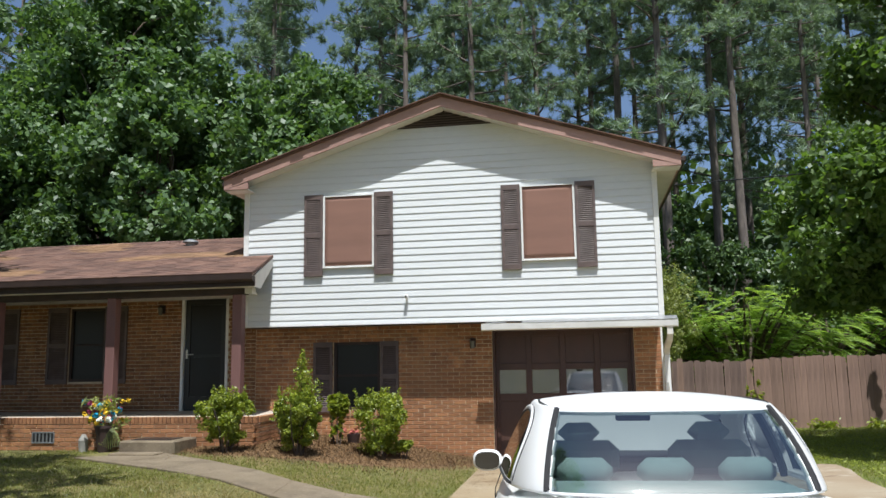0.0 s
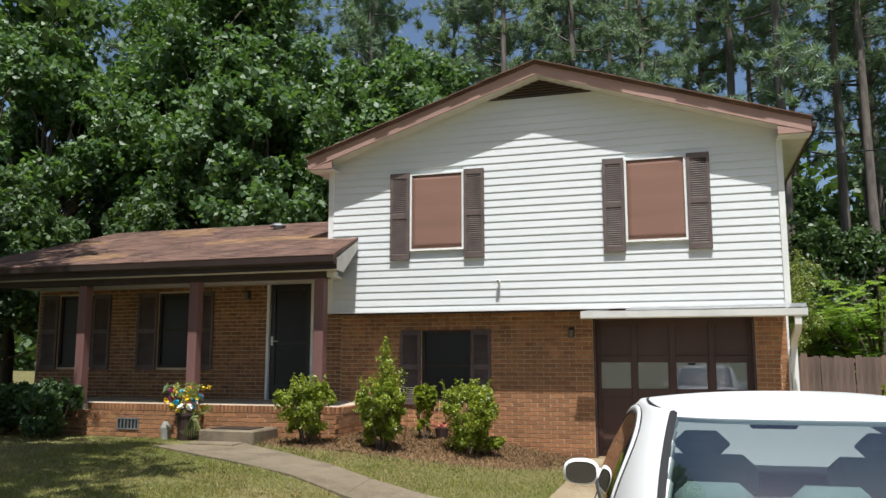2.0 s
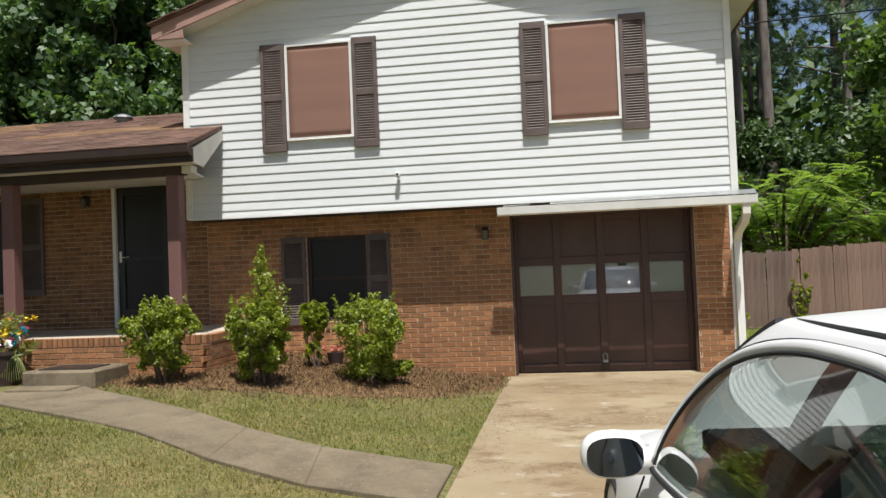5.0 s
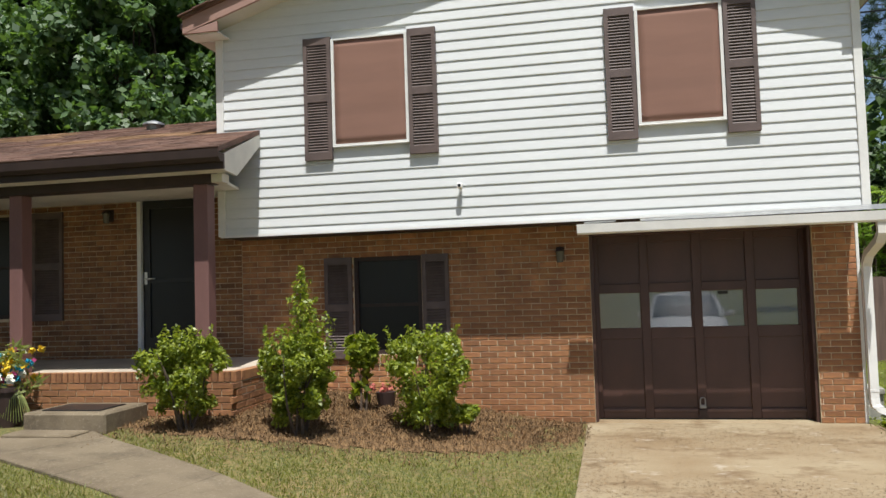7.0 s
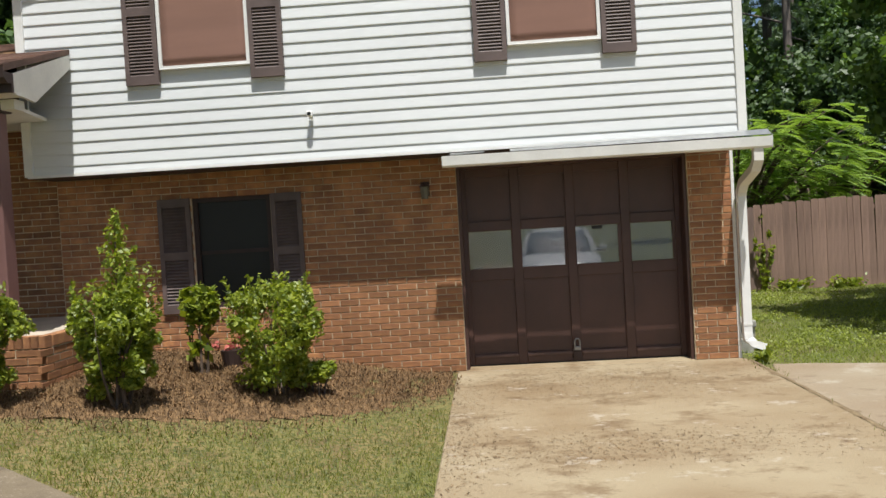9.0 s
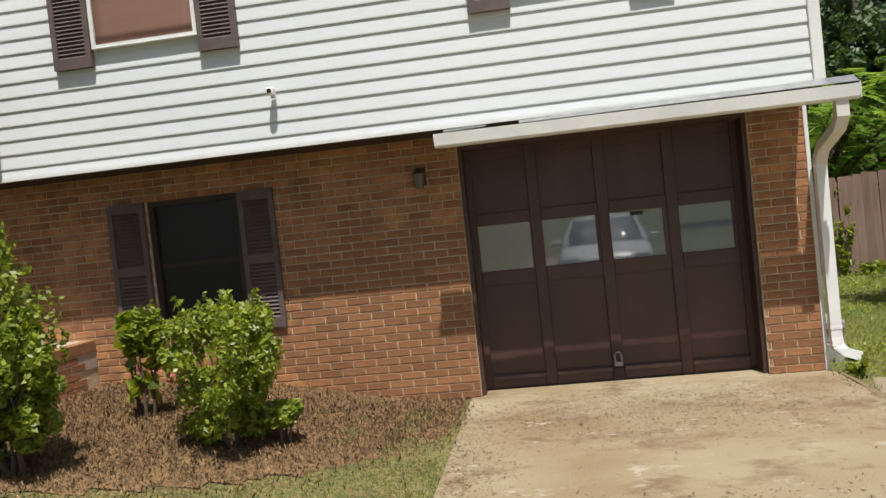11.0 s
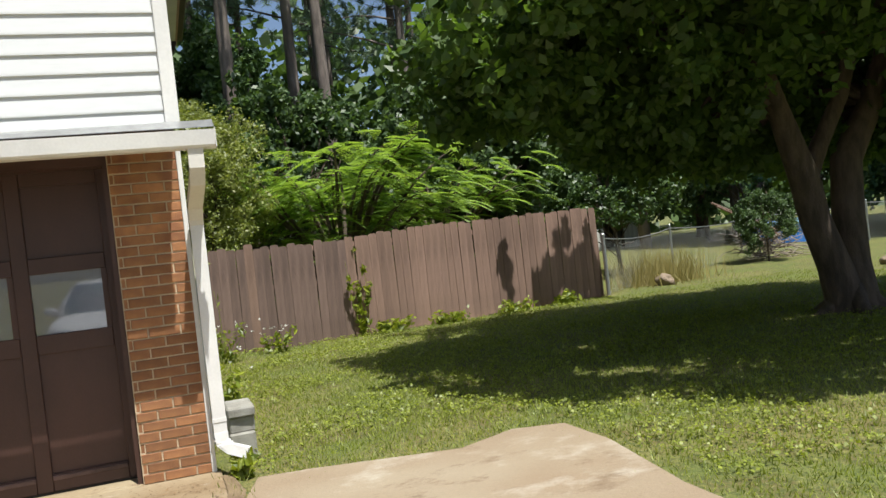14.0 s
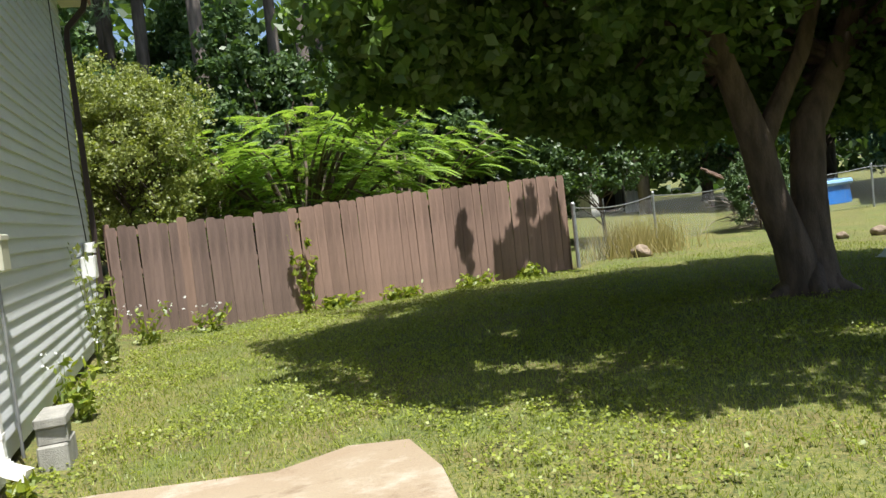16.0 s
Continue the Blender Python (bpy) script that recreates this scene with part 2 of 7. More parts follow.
def box(bm, x0, x1, y0, y1, z0, z1, bevel=0.0):
    made = bmesh.ops.create_cube(bm, size=1, matrix=Matrix.LocRotScale(
        ((x0 + x1) / 2, (y0 + y1) / 2, (z0 + z1) / 2), None, (abs(x1 - x0), abs(y1 - y0), abs(z1 - z0))))
    if bevel:
        edges = list({e for v in made["verts"] for e in v.link_edges})
        bmesh.ops.bevel(bm, geom=edges, offset=bevel, segments=1, affect="EDGES")
    return bm


def boxes(*specs, bevel=0.0):
    bm = bmesh.new()
    for s in specs:
        box(bm, *s, bevel=bevel)
    return bm


def cyl(bm, a, b, r0, r1=None, seg=10, caps=True):
    a, b = Vector(a), Vector(b)
    d = b - a
    m = Matrix.Translation((a + b) / 2) @ d.to_track_quat("Z", "Y").to_matrix().to_4x4()
    bmesh.ops.create_cone(bm, cap_ends=caps, segments=seg, radius1=r0, radius2=r0 if r1 is None else r1, depth=d.length, matrix=m)
    return bm


def tube(bm, points, radii, seg=8, closed=True):
    """A tapered tube through points."""
    rings = []
    pts = [Vector([float(c) for c in p]) for p in points]
    radii = [float(r) for r in radii]
    up = Vector((0.3, 0.9, 0.1))
    for i, p in enumerate(pts):
        d = (pts[min(i + 1, len(pts) - 1)] - pts[max(i - 1, 0)]).normalized()
        side = d.cross(up)
        if side.length < 0.1:
            side = d.cross(Vector((1, 0, 0)))
        side.normalize()
        other = d.cross(side)
        rings.append([bm.verts.new(p + radii[i] * (math.cos(a) * side + math.sin(a) * other))
                      for a in (2 * math.pi * k / seg for k in range(seg))])
    for r, s in zip(rings, rings[1:]):
        for k in range(seg):
            bm.faces.new((r[k], r[(k + 1) % seg], s[(k + 1) % seg], s[k]))
    if closed:
        bm.faces.new(rings[0][::-1])
        bm.faces.new(rings[-1])
    return bm


def prism(bm, outline, y0, y1, axis="y"):
    """A solid from an outline of (a, z) pairs, drawn out along y (a is x) or along x (a is y)."""
    put = (lambda a, z, d: (a, d, z)) if axis == "y" else (lambda a, z, d: (d, a, z))
    f = [bm.verts.new(put(a, z, y0)) for a, z in outline]
    b = [bm.verts.new(put(a, z, y1)) for a, z in outline]
    bm.faces.new(f)
    bm.faces.new(b[::-1])
    k = len(f)
    for i in range(k):
        bm.faces.new((f[i], b[i], b[(i + 1) % k], f[(i + 1) % k]))
    bmesh.ops.recalc_face_normals(bm, faces=bm.faces)
    return bm


def raw_mesh(name, verts, faces, mat, parent=None, label="", kind="", category="", group="", smooth=False):
    me = bpy.data.meshes.new(name)
    verts = np.asarray(verts, dtype=np.float32)
    faces = np.asarray(faces, dtype=np.int32)
    k = faces.shape[1]
    me.vertices.add(len(verts))
    me.vertices.foreach_set("co", verts.ravel())
    me.loops.add(faces.size)
    me.loops.foreach_set("vertex_index", faces.ravel())
    me.polygons.add(len(faces))
    me.polygons.foreach_set("loop_start", np.arange(0, faces.size, k, dtype=np.int32))
    if smooth:
        me.polygons.foreach_set("use_smooth", np.ones(len(faces), dtype=bool))
    me.update(calc_edges=True)
    me.materials.append(mat)
    ob = new(name, me)
    ob.parent = parent
    return tagged(ob, label, category, group, kind)


def smoothstep(a, b, v):
    v = np.clip((np.asarray(v, dtype=float) - a) / (b - a), 0, 1)
    return v * v * (3 - 2 * v)


def ground_z(x, y):
    """Height of the lawn: a bank that rises towards the porch, and a gentle fall to the side yard."""
    x, y = np.asarray(x, dtype=float), np.asarray(y, dtype=float)
    bank = 0.30 * smoothstep(-1.9, -5.2, x) * (0.25 + 0.75 * smoothstep(3.0, 11.5, y))
    bank = bank + 0.09 * smoothstep(-1.9, -3.4, x) * smoothstep(11, 13, y) * smoothstep(-9, -4, x)
    side = -0.06 * smoothstep(0.95, 1.25, x) - 0.08 * smoothstep(14, 22, y) * smoothstep(0.5, 3.0, x)
    far = 0.35 * smoothstep(24, 45, y)
    return bank + side + far - 0.015


def gz(x, y):
    return float(ground_z(x, y))


def wall_cells(x0, x1, z0, z1, openings, front, back, axis="y"):
    """A wall with thickness between the planes front and back, with openings (x0, x1, z0, z1) cut through."""
    bm = bmesh.new()
    xs = sorted({x0, x1, *[v for o in openings for v in o[:2] if x0 < v < x1]})
    zs = sorted({z0, z1, *[v for o in openings for v in o[2:] if z0 < v < z1]})
    solid = {}
    for i in range(len(xs) - 1):
        for j in range(len(zs) - 1):
            cx, cz = (xs[i] + xs[i + 1]) / 2, (zs[j] + zs[j + 1]) / 2
            solid[i, j] = not any(o[0] < cx < o[1] and o[2] < cz < o[3] for o in openings)
    put = (lambda a, d, z: bm.verts.new((a, d, z))) if axis == "y" else (lambda a, d, z: bm.verts.new((d, a, z)))
    for (i, j), full in solid.items():
        if not full:
            continue
        a, b, c, d = xs[i], xs[i + 1], zs[j], zs[j + 1]
        for q in (front, back):
            bm.faces.new([put(a, q, c), put(b, q, c), put(b, q, d), put(a, q, d)])
        for di, dj, ends in ((-1, 0, ((a, c), (a, d))), (1, 0, ((b, c), (b, d))), (0, -1, ((a, c), (b, c))), (0, 1, ((a, d), (b, d)))):
            if not solid.get((i + di, j + dj), False):
                (p, r), (s, t) = ends
                bm.faces.new([put(p, front, r), put(s, front, t), put(s, back, t), put(p, back, r)])
    bmesh.ops.remove_doubles(bm, verts=bm.verts, dist=1e-5)
    bmesh.ops.recalc_face_normals(bm, faces=bm.faces)
    return bm


# ---- large structure ----
# ground: one sheet, fine near the house, reaching the horizon
xs = np.concatenate([[-900, -400, -200, -100, -60, -40], np.arange(-30, 30.1, 0.5), [40, 60, 100, 200, 400, 900]])
ys = np.concatenate([[-900, -400, -200, -100, -50, -25], np.arange(-12, 46.1, 0.5), [60, 100, 200, 400, 900]])
gx, gy = np.meshgrid(xs, ys)
rough_g = np.vectorize(lambda a, b: 0.012 * noise.noise((a * 1.7, b * 1.7, 0)))(gx, gy)
gzz = ground_z(gx, gy) + rough_g * ((gx < -2.2) | (gx > 3.8) | (gy > 14.6))
gv = np.stack([gx, gy, gzz], -1).reshape(-1, 3)
nx_, ny_ = len(xs), len(ys)
idx = np.arange(nx_ * ny_).reshape(ny_, nx_)
gf = np.stack([idx[:-1, :-1], idx[:-1, 1:], idx[1:, 1:], idx[1:, :-1]], -1).reshape(-1, 4)
raw_mesh("ground", gv, gf, M_GROUND, kind="structure", label="lawn ground with green and dry turf", category="ground", smooth=True)


def slab(name, outline, top, mat, parent=None, thick=0.09, label="", kind="", category=""):
    """A concrete slab over the ground with a slightly rounded edge. outline: (x, y) round; top(x, y): its height."""
    bm = bmesh.new()
    ring = [bm.verts.new((x, y, top(x, y))) for x, y in outline]
    face = bm.faces.new(ring)
    if face.normal.z < 0:
        face.normal_flip()
    ext = bmesh.ops.extrude_face_region(bm, geom=[face])
    low = [v for v in ext["geom"] if isinstance(v, bmesh.types.BMVert)]
    for v in low:
        v.co.z -= thick
    bmesh.ops.recalc_face_normals(bm, faces=bm.faces)
    rim = [e for e in bm.edges if all(v in ring for v in e.verts)]
    bmesh.ops.bevel(bm, geom=rim, offset=0.008, segments=1, affect="EDGES")
    return mesh_object(name, bm, mat, parent, label, kind=kind, category=category)


driveway = thing("driveway", (0, 0, 0), "worn tan concrete driveway with dirt and leaf litter", "driveway", kind="structure")
DRIVE_TOP = lambda x, y: 0.0
SIDE_TOP = lambda x, y: -0.04
for y0, y1 in ((-6.0, -1.2), (-1.18, 3.6), (3.62, 8.42), (8.44, 14.30)):
    slab("slab_panel", [(-1.85, y0), (1.09, y0), (1.09, y1), (-1.85, y1)], DRIVE_TOP, M_CONCRETE, driveway)
slab("slab_panel", [(1.16, -2.0), (3.3, -2.0), (3.34, 12.3), (3.49, 13.3), (3.47, 13.9), (3.1, 14.02), (2.62, 13.8), (1.65, 14.05), (1.3, 14.1), (1.16, 13.6)],
     SIDE_TOP, M_SLAB, driveway)

walkway = thing("walkway", (0, 0, 0), "narrow grey concrete front walk curving to the porch step", "walkway", kind="structure")
WALK_NEAR = [(-1.9, 8.62), (-2.8, 8.85), (-3.65, 9.2), (-4.5, 9.7), (-5.5, 10.2), (-6.5, 10.75), (-7.45, 11.3)]
WALK_FAR = [(-1.9, 9.52), (-3.0, 9.85), (-3.75, 10.15), (-4.35, 10.5), (-5.2, 11.0), (-5.95, 11.5), (-6.35, 11.82)]
for (a, b), (c, d) in zip(zip(WALK_NEAR, WALK_NEAR[1:]), zip(WALK_FAR, WALK_FAR[1:])):
    slab("slab_panel", [a, c, d, b], lambda x, y: gz(x, y) + 0.03, M_WALK, walkway)

# the front: lower brick wall, upper sided wall
BY, FY = 14.29, 13.80
G_OPEN = (-1.755, 0.60, -0.2, 2.16)
LW_OPEN = (-4.56, -3.72, 0.80, 1.97)
D_OPEN = (-7.44, -6.54, 0.79, 2.87)
PW1 = (-9.70, -8.98, 1.34, 2.70)
PW2 = (-11.95, -11.15, 1.34, 2.70)
X_L, X_R = -6.03, 1.035
wall_brick = mesh_object("wall_brick", wall_cells(-12.45, X_R, -0.25, 2.9, [G_OPEN, LW_OPEN, D_OPEN, PW1, PW2], BY + 0.008, BY + 0.24), M_MORTAR,
                         label="red brick front wall with pale mortar", kind="structure", category="wall")
GABLE_C, HALF, EAVE_Z, SLOPE = -2.445, 3.87, 4.83, 0.323


def roof_z(x):
    return EAVE_Z + (HALF - abs(x - GABLE_C)) * SLOPE


W1 = (-4.585, -3.70, 3.235, 4.49)
W2 = (-1.155, -0.285, 3.235, 4.49)
wall_front = mesh_object("wall_front", wall_cells(X_L, X_R, 2.262, 4.6, [W1, W2], FY + 0.03, FY + 0.2), M_SIDING,
                         label="upper front wall in white lap siding", kind="structure", category="wall")
bm = bmesh.new()
prism(bm, [(X_L, 4.6), (X_R, 4.6), (X_R, roof_z(X_R) - 0.17), (GABLE_C, roof_z(GABLE_C) - 0.17), (X_L, roof_z(X_L) - 0.17)], FY + 0.03, FY + 0.2)
mesh_object("gable_wall", bm, M_SIDING, label="gable of the front wall under the roof", kind="structure", category="wall")
# dark underside: its colour also carries the shade below the overhang
mesh_object("overhang_soffit", boxes((X_L + 0.01, X_R - 0.01, FY + 0.03, BY + 0.1, 2.235, 2.26)), M_WOOD_AND_SHADE, label="underside of the overhanging upper floor, coloured dark for its shade",
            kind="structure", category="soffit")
wall_side = mesh_object("wall_side", wall_cells(BY + 0.26, 20.85, 0.05, 4.75, [], X_R - 0.02, X_R - 0.2, axis="x"), M_SIDING,
                        label="side wall of the house in white lap siding", kind="structure", category="wall")
mesh_object("wall_side_overhang", wall_cells(FY + 0.2, BY + 0.26, 2.262, 4.75, [], X_R - 0.02, X_R - 0.2, axis="x"), M_SIDING,
            label="side of the overhanging upper floor", kind="structure", category="wall")
mesh_object("wall_back", boxes((-12.45, X_R - 0.02, 20.65, 20.85, -0.1, 4.7)), M_SIDING, label="plain back wall", kind="structure", category="wall")
mesh_object("wall_left", boxes((-12.45, -12.25, BY + 0.24, 20.65, -0.1, 2.9)), M_MORTAR, label="plain left end wall", kind="structure", category="wall")
mesh_object("wall_inner", boxes((X_L, X_L + 0.18, FY + 0.2, 20.65, 2.262, 4.75)), M_SIDING, label="upper left wall in white siding", kind="structure", category="wall")
# added dark sheet in place of the darkness of the rooms
mesh_object("room_backing", boxes((-12.2, 0.8, 15.6, 15.7, -0.1, 2.85), (X_L + 0.2, 0.8, 15.6, 15.7, 2.85, 4.5)), M_WOOD_AND_SHADE, label="dark sheet behind the windows standing in for unlit rooms", kind="structure", category="wall")
mesh_object("floor", boxes((-12.2, 0.8, BY + 0.3, 20.6, -0.1, -0.02)), M_CONCRETE, label="plain floor inside the house", kind="structure", category="floor")

# siding boards, each a piece of its own
BOARD, LIP = 0.1185, 0.0155


def board(parent, a0, a1, b0, b1, z0, z1, plane, axis="y", side=-1, LIP=LIP):
    """A lap board: thick lower lip, thin upper edge. a0..a1 is its lower edge, b0..b1 its upper one."""
    bm = bmesh.new()
    put = (lambda a, d, z: bm.verts.new((a, plane + side * d, z))) if axis == "y" else (lambda a, d, z: bm.verts.new((plane + side * d, a, z)))
    lo = [put(a0, 0.0, z0), put(a0, LIP, z0), put(a1, LIP, z0), put(a1, 0.0, z0)]
    mid = [put(a0, LIP, z0 + 0.012), put(a1, LIP, z0 + 0.012)]
    hi = [put(b0, 0.0, z1), put(b0, 0.004, z1), put(b1, 0.004, z1), put(b1, 0.0, z1)]
    bm.faces.new(lo)
    bm.faces.new((lo[1], lo[2], mid[1], mid[0]))
    bm.faces.new((mid[0], mid[1], hi[2], hi[1]))
    bm.faces.new(hi[::-1])
    bm.faces.new((lo[0], lo[1], mid[0], hi[1], hi[0]))
    bm.faces.new((lo[3], hi[3], hi[2], mid[1], lo[2]))
    bmesh.ops.recalc_face_normals(bm, faces=bm.faces)
    return part("board", bm, M_SIDING, parent)


def gable_limits(z):
    run = HALF - (z + 0.17 - EAVE_Z) / SLOPE
    return max(X_L, GABLE_C - run), min(X_R, GABLE_C + run)


VENT_Z = 5.62
z = 2.262
rows = 0
while z < 5.95:
    z1 = min(z + (BOARD if rows else 0.078), 5.99)
    lo, hi = gable_limits(z), gable_limits(z1)
    cuts = [(lo[0], lo[1], hi[0], hi[1])]
    mid = z + BOARD / 2
    if 3.12 < z1 and z < 4.58:
        pieces, at = [], X_L
        for w in (W1, W2):
            if z1 > w[2] and z < w[3]:
                pieces.append((at, w[0] - 0.0, at, w[0] - 0.0))
                at = w[1]
        pieces.append((at, lo[1], at, hi[1]))
        cuts = pieces
    if z > VENT_Z - 0.03:
        cuts = []
    for c in cuts:
        board(wall_front, *c, z, z1, FY + 0.026)
    z = z1
    rows += 1
z = 0.2
while z < 4.7:
    z1 = min(z + BOARD, 4.72)
    board(wall_side, (BY + 0.26) if z < 2.25 else FY + 0.06, 20.8, (BY + 0.26) if z < 2.25 else FY + 0.06, 20.8, z, z1, X_R - 0.016, axis="x", side=1, LIP=0.02)
    z = z1

# gable vent
vent = thing("gable_vent", (GABLE_C, FY, VENT_Z), "dark triangular louvred gable vent", "vent", kind="structure")
bm = bmesh.new()
hv = 1.10
prism(bm, [(-hv, 0.0), (hv, 0.0), (0.0, hv * SLOPE + 0.02)], 0.012, 0.05)
part("backing", bm, M_DOORDARK, vent)
for i in range(8):
    zz = 0.01 + i * 0.043
    w = hv - zz / SLOPE - 0.02
    if w > 0.05:
        bm = bmesh.new()
        prism(bm, [(0.012, zz + 0.03), (-0.018, zz), (-0.014, zz - 0.005), (0.016, zz + 0.025)], -w, w, axis="x")
        part("slat", bm, M_SHUTTER, vent)


# main roof
def roof_slope_mesh(x_eave, x_ridge, z_eave, z_ridge, y0, y1, thick):
    bm = bmesh.new()
    prism(bm, [(x_eave, z_eave), (x_ridge, z_ridge), (x_ridge, z_ridge - thick), (x_eave, z_eave - thick)], y0, y1)
    return bm


main_roof = thing("main_roof", (0, 0, 0), "low gabled roof with dark brown shingles", "roof", kind="structure")
RY0, RY1 = 13.49, 21.1
RIDGE_Z = EAVE_Z + HALF * SLOPE
for s, nm in ((-1, "slope_left"), (1, "slope_right")):
    xe = GABLE_C + s * HALF
    part("roof_deck", roof_slope_mesh(xe, GABLE_C, EAVE_Z, RIDGE_Z, RY0 - 0.03, RY1, 0.035), M_SHINGLE, main_roof)
    rake = roof_slope_mesh(xe, GABLE_C, EAVE_Z - 0.037, RIDGE_Z - 0.037, RY0, RY0 + 0.035, 0.165)
    part("rake_board", rake, M_FASCIA, main_roof)
    part("rake_soffit", roof_slope_mesh(xe, GABLE_C, EAVE_Z - 0.17, RIDGE_Z - 0.17, RY0 + 0.037, FY + 0.03, 0.02), M_SOFFIT, main_roof)
    x0, x1 = sorted((xe + s * 0.0, xe - s * 0.03))
    part("eave_board", boxes((x0, x1, RY0 + 0.037, RY1, EAVE_Z - 0.19, EAVE_Z - 0.045)), M_FASCIA, main_roof)
    x0, x1 = sorted((xe - s * 0.032, (X_R if s > 0 else X_L)))
    part("eave_soffit", boxes((x0, x1, FY + 0.03, RY1, EAVE_Z - 0.21, EAVE_Z - 0.19)), M_SOFFIT, main_roof)
    x0, x1 = sorted((xe - s * 0.005, xe - s * 0.44))
    bm = boxes((x0, x1, RY0 + 0.04, FY, EAVE_Z - 0.215, EAVE_Z - 0.2))
    part("return_soffit", bm, M_TRIM, main_roof)
    bm = bmesh.new()
    xi = xe - s * 0.44
    prism(bm, [(xe - s * 0.005, EAVE_Z - 0.2), (xi, EAVE_Z - 0.2), (xi, EAVE_Z - 0.2 + 0.115), (xe - s * 0.005, EAVE_Z - 0.19)], RY0 + 0.004, RY0 + 0.036)
    part("return_board", bm, M_FASCIA, main_roof)
    g0, g1 = sorted((xe, xe + s * 0.09))
    part("eave_gutter", boxes((g0, g1, RY0 + 0.1, RY1, EAVE_Z - 0.12, EAVE_Z - 0.03), bevel=0.015), M_WOOD_AND_SHADE, main_roof)
# roof edge: thin dark shingle lip with irregular steps
rng = random.Random(5)
for s in (-1, 1):
    bm = bmesh.new()
    x = 0.0
    while x < HALF:
        w = rng.uniform(0.2, 0.32)
        d = rng.uniform(0.02, 0.05)
        xa, xb = GABLE_C + s * x, GABLE_C + s * min(x + w, HALF + 0.03)
        za, zb = RIDGE_Z - x * SLOPE + 0.003, RIDGE_Z - min(x + w, HALF + 0.03) * SLOPE + 0.003
        prism(bm, [(xa, za), (xb, zb), (xb, zb + 0.016), (xa, za + 0.016)], RY0 - 0.03 - d, RY0 + 0.3)
        x += w
    part("shingle_edge", bm, M_SHINGLE, main_roof)

# corner boards
for x0, x1, nm in ((X_L - 0.03, X_L + 0.06, "corner_trim"), (X_R - 0.055, X_R + 0.03, "corner_trim")):
    mesh_object(nm, boxes((x0, x1, FY - 0.006, FY + 0.06, 2.25, 4.63), bevel=0.004), M_TRIM, label="white vinyl corner post", kind="structure", category="trim")
mesh_object("corner_trim", boxes((X_R - 0.004, X_R + 0.028, BY - 0.01, BY + 0.25, 0.0, 2.24), bevel=0.003), M_TRIM, label="narrow white trim beside the brick pier",
            kind="structure", category="trim")
mesh_object("trim", boxes((X_L, X_R, FY + 0.0, FY + 0.03, 2.236, 2.262)), M_TRIM, label="white starter strip under the siding", kind="structure", category="trim")

# porch roof
P_EY, P_EZ, P_RY, P_SL, P_XL, P_XR = 12.1, 2.985, 16.4, 0.30, -12.5, -5.16


def porch_z(y):
    return P_EZ + (y - P_EY) * P_SL


def skew(bm):
    """The porch roof's free end runs slightly askew to the wall."""
    for v in bm.verts:
        if v.co.x > -5.75:
            v.co.x -= 0.35 * min(1.0, max(0.0, (v.co.y - P_EY) / (FY - P_EY)))
    return bm


porch_roof = thing("porch_roof", (0, 0, 0), "low porch roof with worn brown shingles", "roof", kind="structure")
bm = bmesh.new()
prism(bm, [(P_EY, P_EZ), (FY, porch_z(FY)), (FY, porch_z(FY) - 0.05), (P_EY, P_EZ - 0.05)], X_L - 0.035, P_XR, axis="x")
skew(bm)
part("roof_deck", bm, M_SHINGLE, porch_roof)
bm = bmesh.new()
prism(bm, [(P_EY, P_EZ), (P_RY, porch_z(P_RY)), (P_RY + 4.3, P_EZ), (P_RY + 4.3, P_EZ - 0.05), (P_RY, porch_z(P_RY) - 0.05), (P_EY, P_EZ - 0.05)], P_XL, X_L - 0.037, axis="x")
part("roof_deck", bm, M_SHINGLE, porch_roof)
# shingle courses: overlapping tabs, joined
rng = random.Random(11)
for mat, chance, seed in ((M_SHINGLE, 0, 1), (M_SHINGLE_WORN, 1, 2)):
    bm = bmesh.new()
    rr = random.Random(3)
    y = P_EY - 0.02
    while y < P_RY - 0.1:
        xr = P_XR if y + 0.2 < FY else X_L - 0.04
        x = P_XL - rr.uniform(0, 0.25)
        while x < xr:
            w = rr.uniform(0.22, 0.34)
            xe = min(x + w, xr)
            worn = noise.noise((x * 0.55, y * 1.1, 3.0)) + 0.12 * noise.noise((x * 4, y * 5, 1.0)) > 0.3
            lift = rr.uniform(0.006, 0.014)
            if worn == bool(chance) and xe - max(x, P_XL) > 0.03:
                prism(bm, [(y, porch_z(y) + lift), (y + 0.19, porch_z(y + 0.19) + 0.002), (y + 0.19, porch_z(y + 0.19) - 0.003), (y, porch_z(y) + 0.001)],
                      max(x, P_XL) + 0.003, xe - 0.003, axis="x")
            x += w
        y += 0.15
    skew(bm)
    tagged(part("shingles", bm, mat, porch_roof), "worn tan shingles" if chance else "brown shingles", kind="stuff")
part("fascia", boxes((P_XL, P_XR - 0.002, P_EY + 0.09, P_EY + 0.12, P_EZ - 0.2, P_EZ - 0.052)), M_WOOD_AND_SHADE, porch_roof)
bm = bmesh.new()
prism(bm, [(P_EY - 0.02, P_EZ - 0.02), (P_EY - 0.01, P_EZ - 0.10), (P_EY + 0.03, P_EZ - 0.135), (P_EY + 0.088, P_EZ - 0.135), (P_EY + 0.088, P_EZ - 0.052), (P_EY - 0.005, P_EZ - 0.052)],
      P_XL - 0.02, P_XR + 0.0, axis="x")
part("gutter", bm, M_WOOD_AND_SHADE, porch_roof)
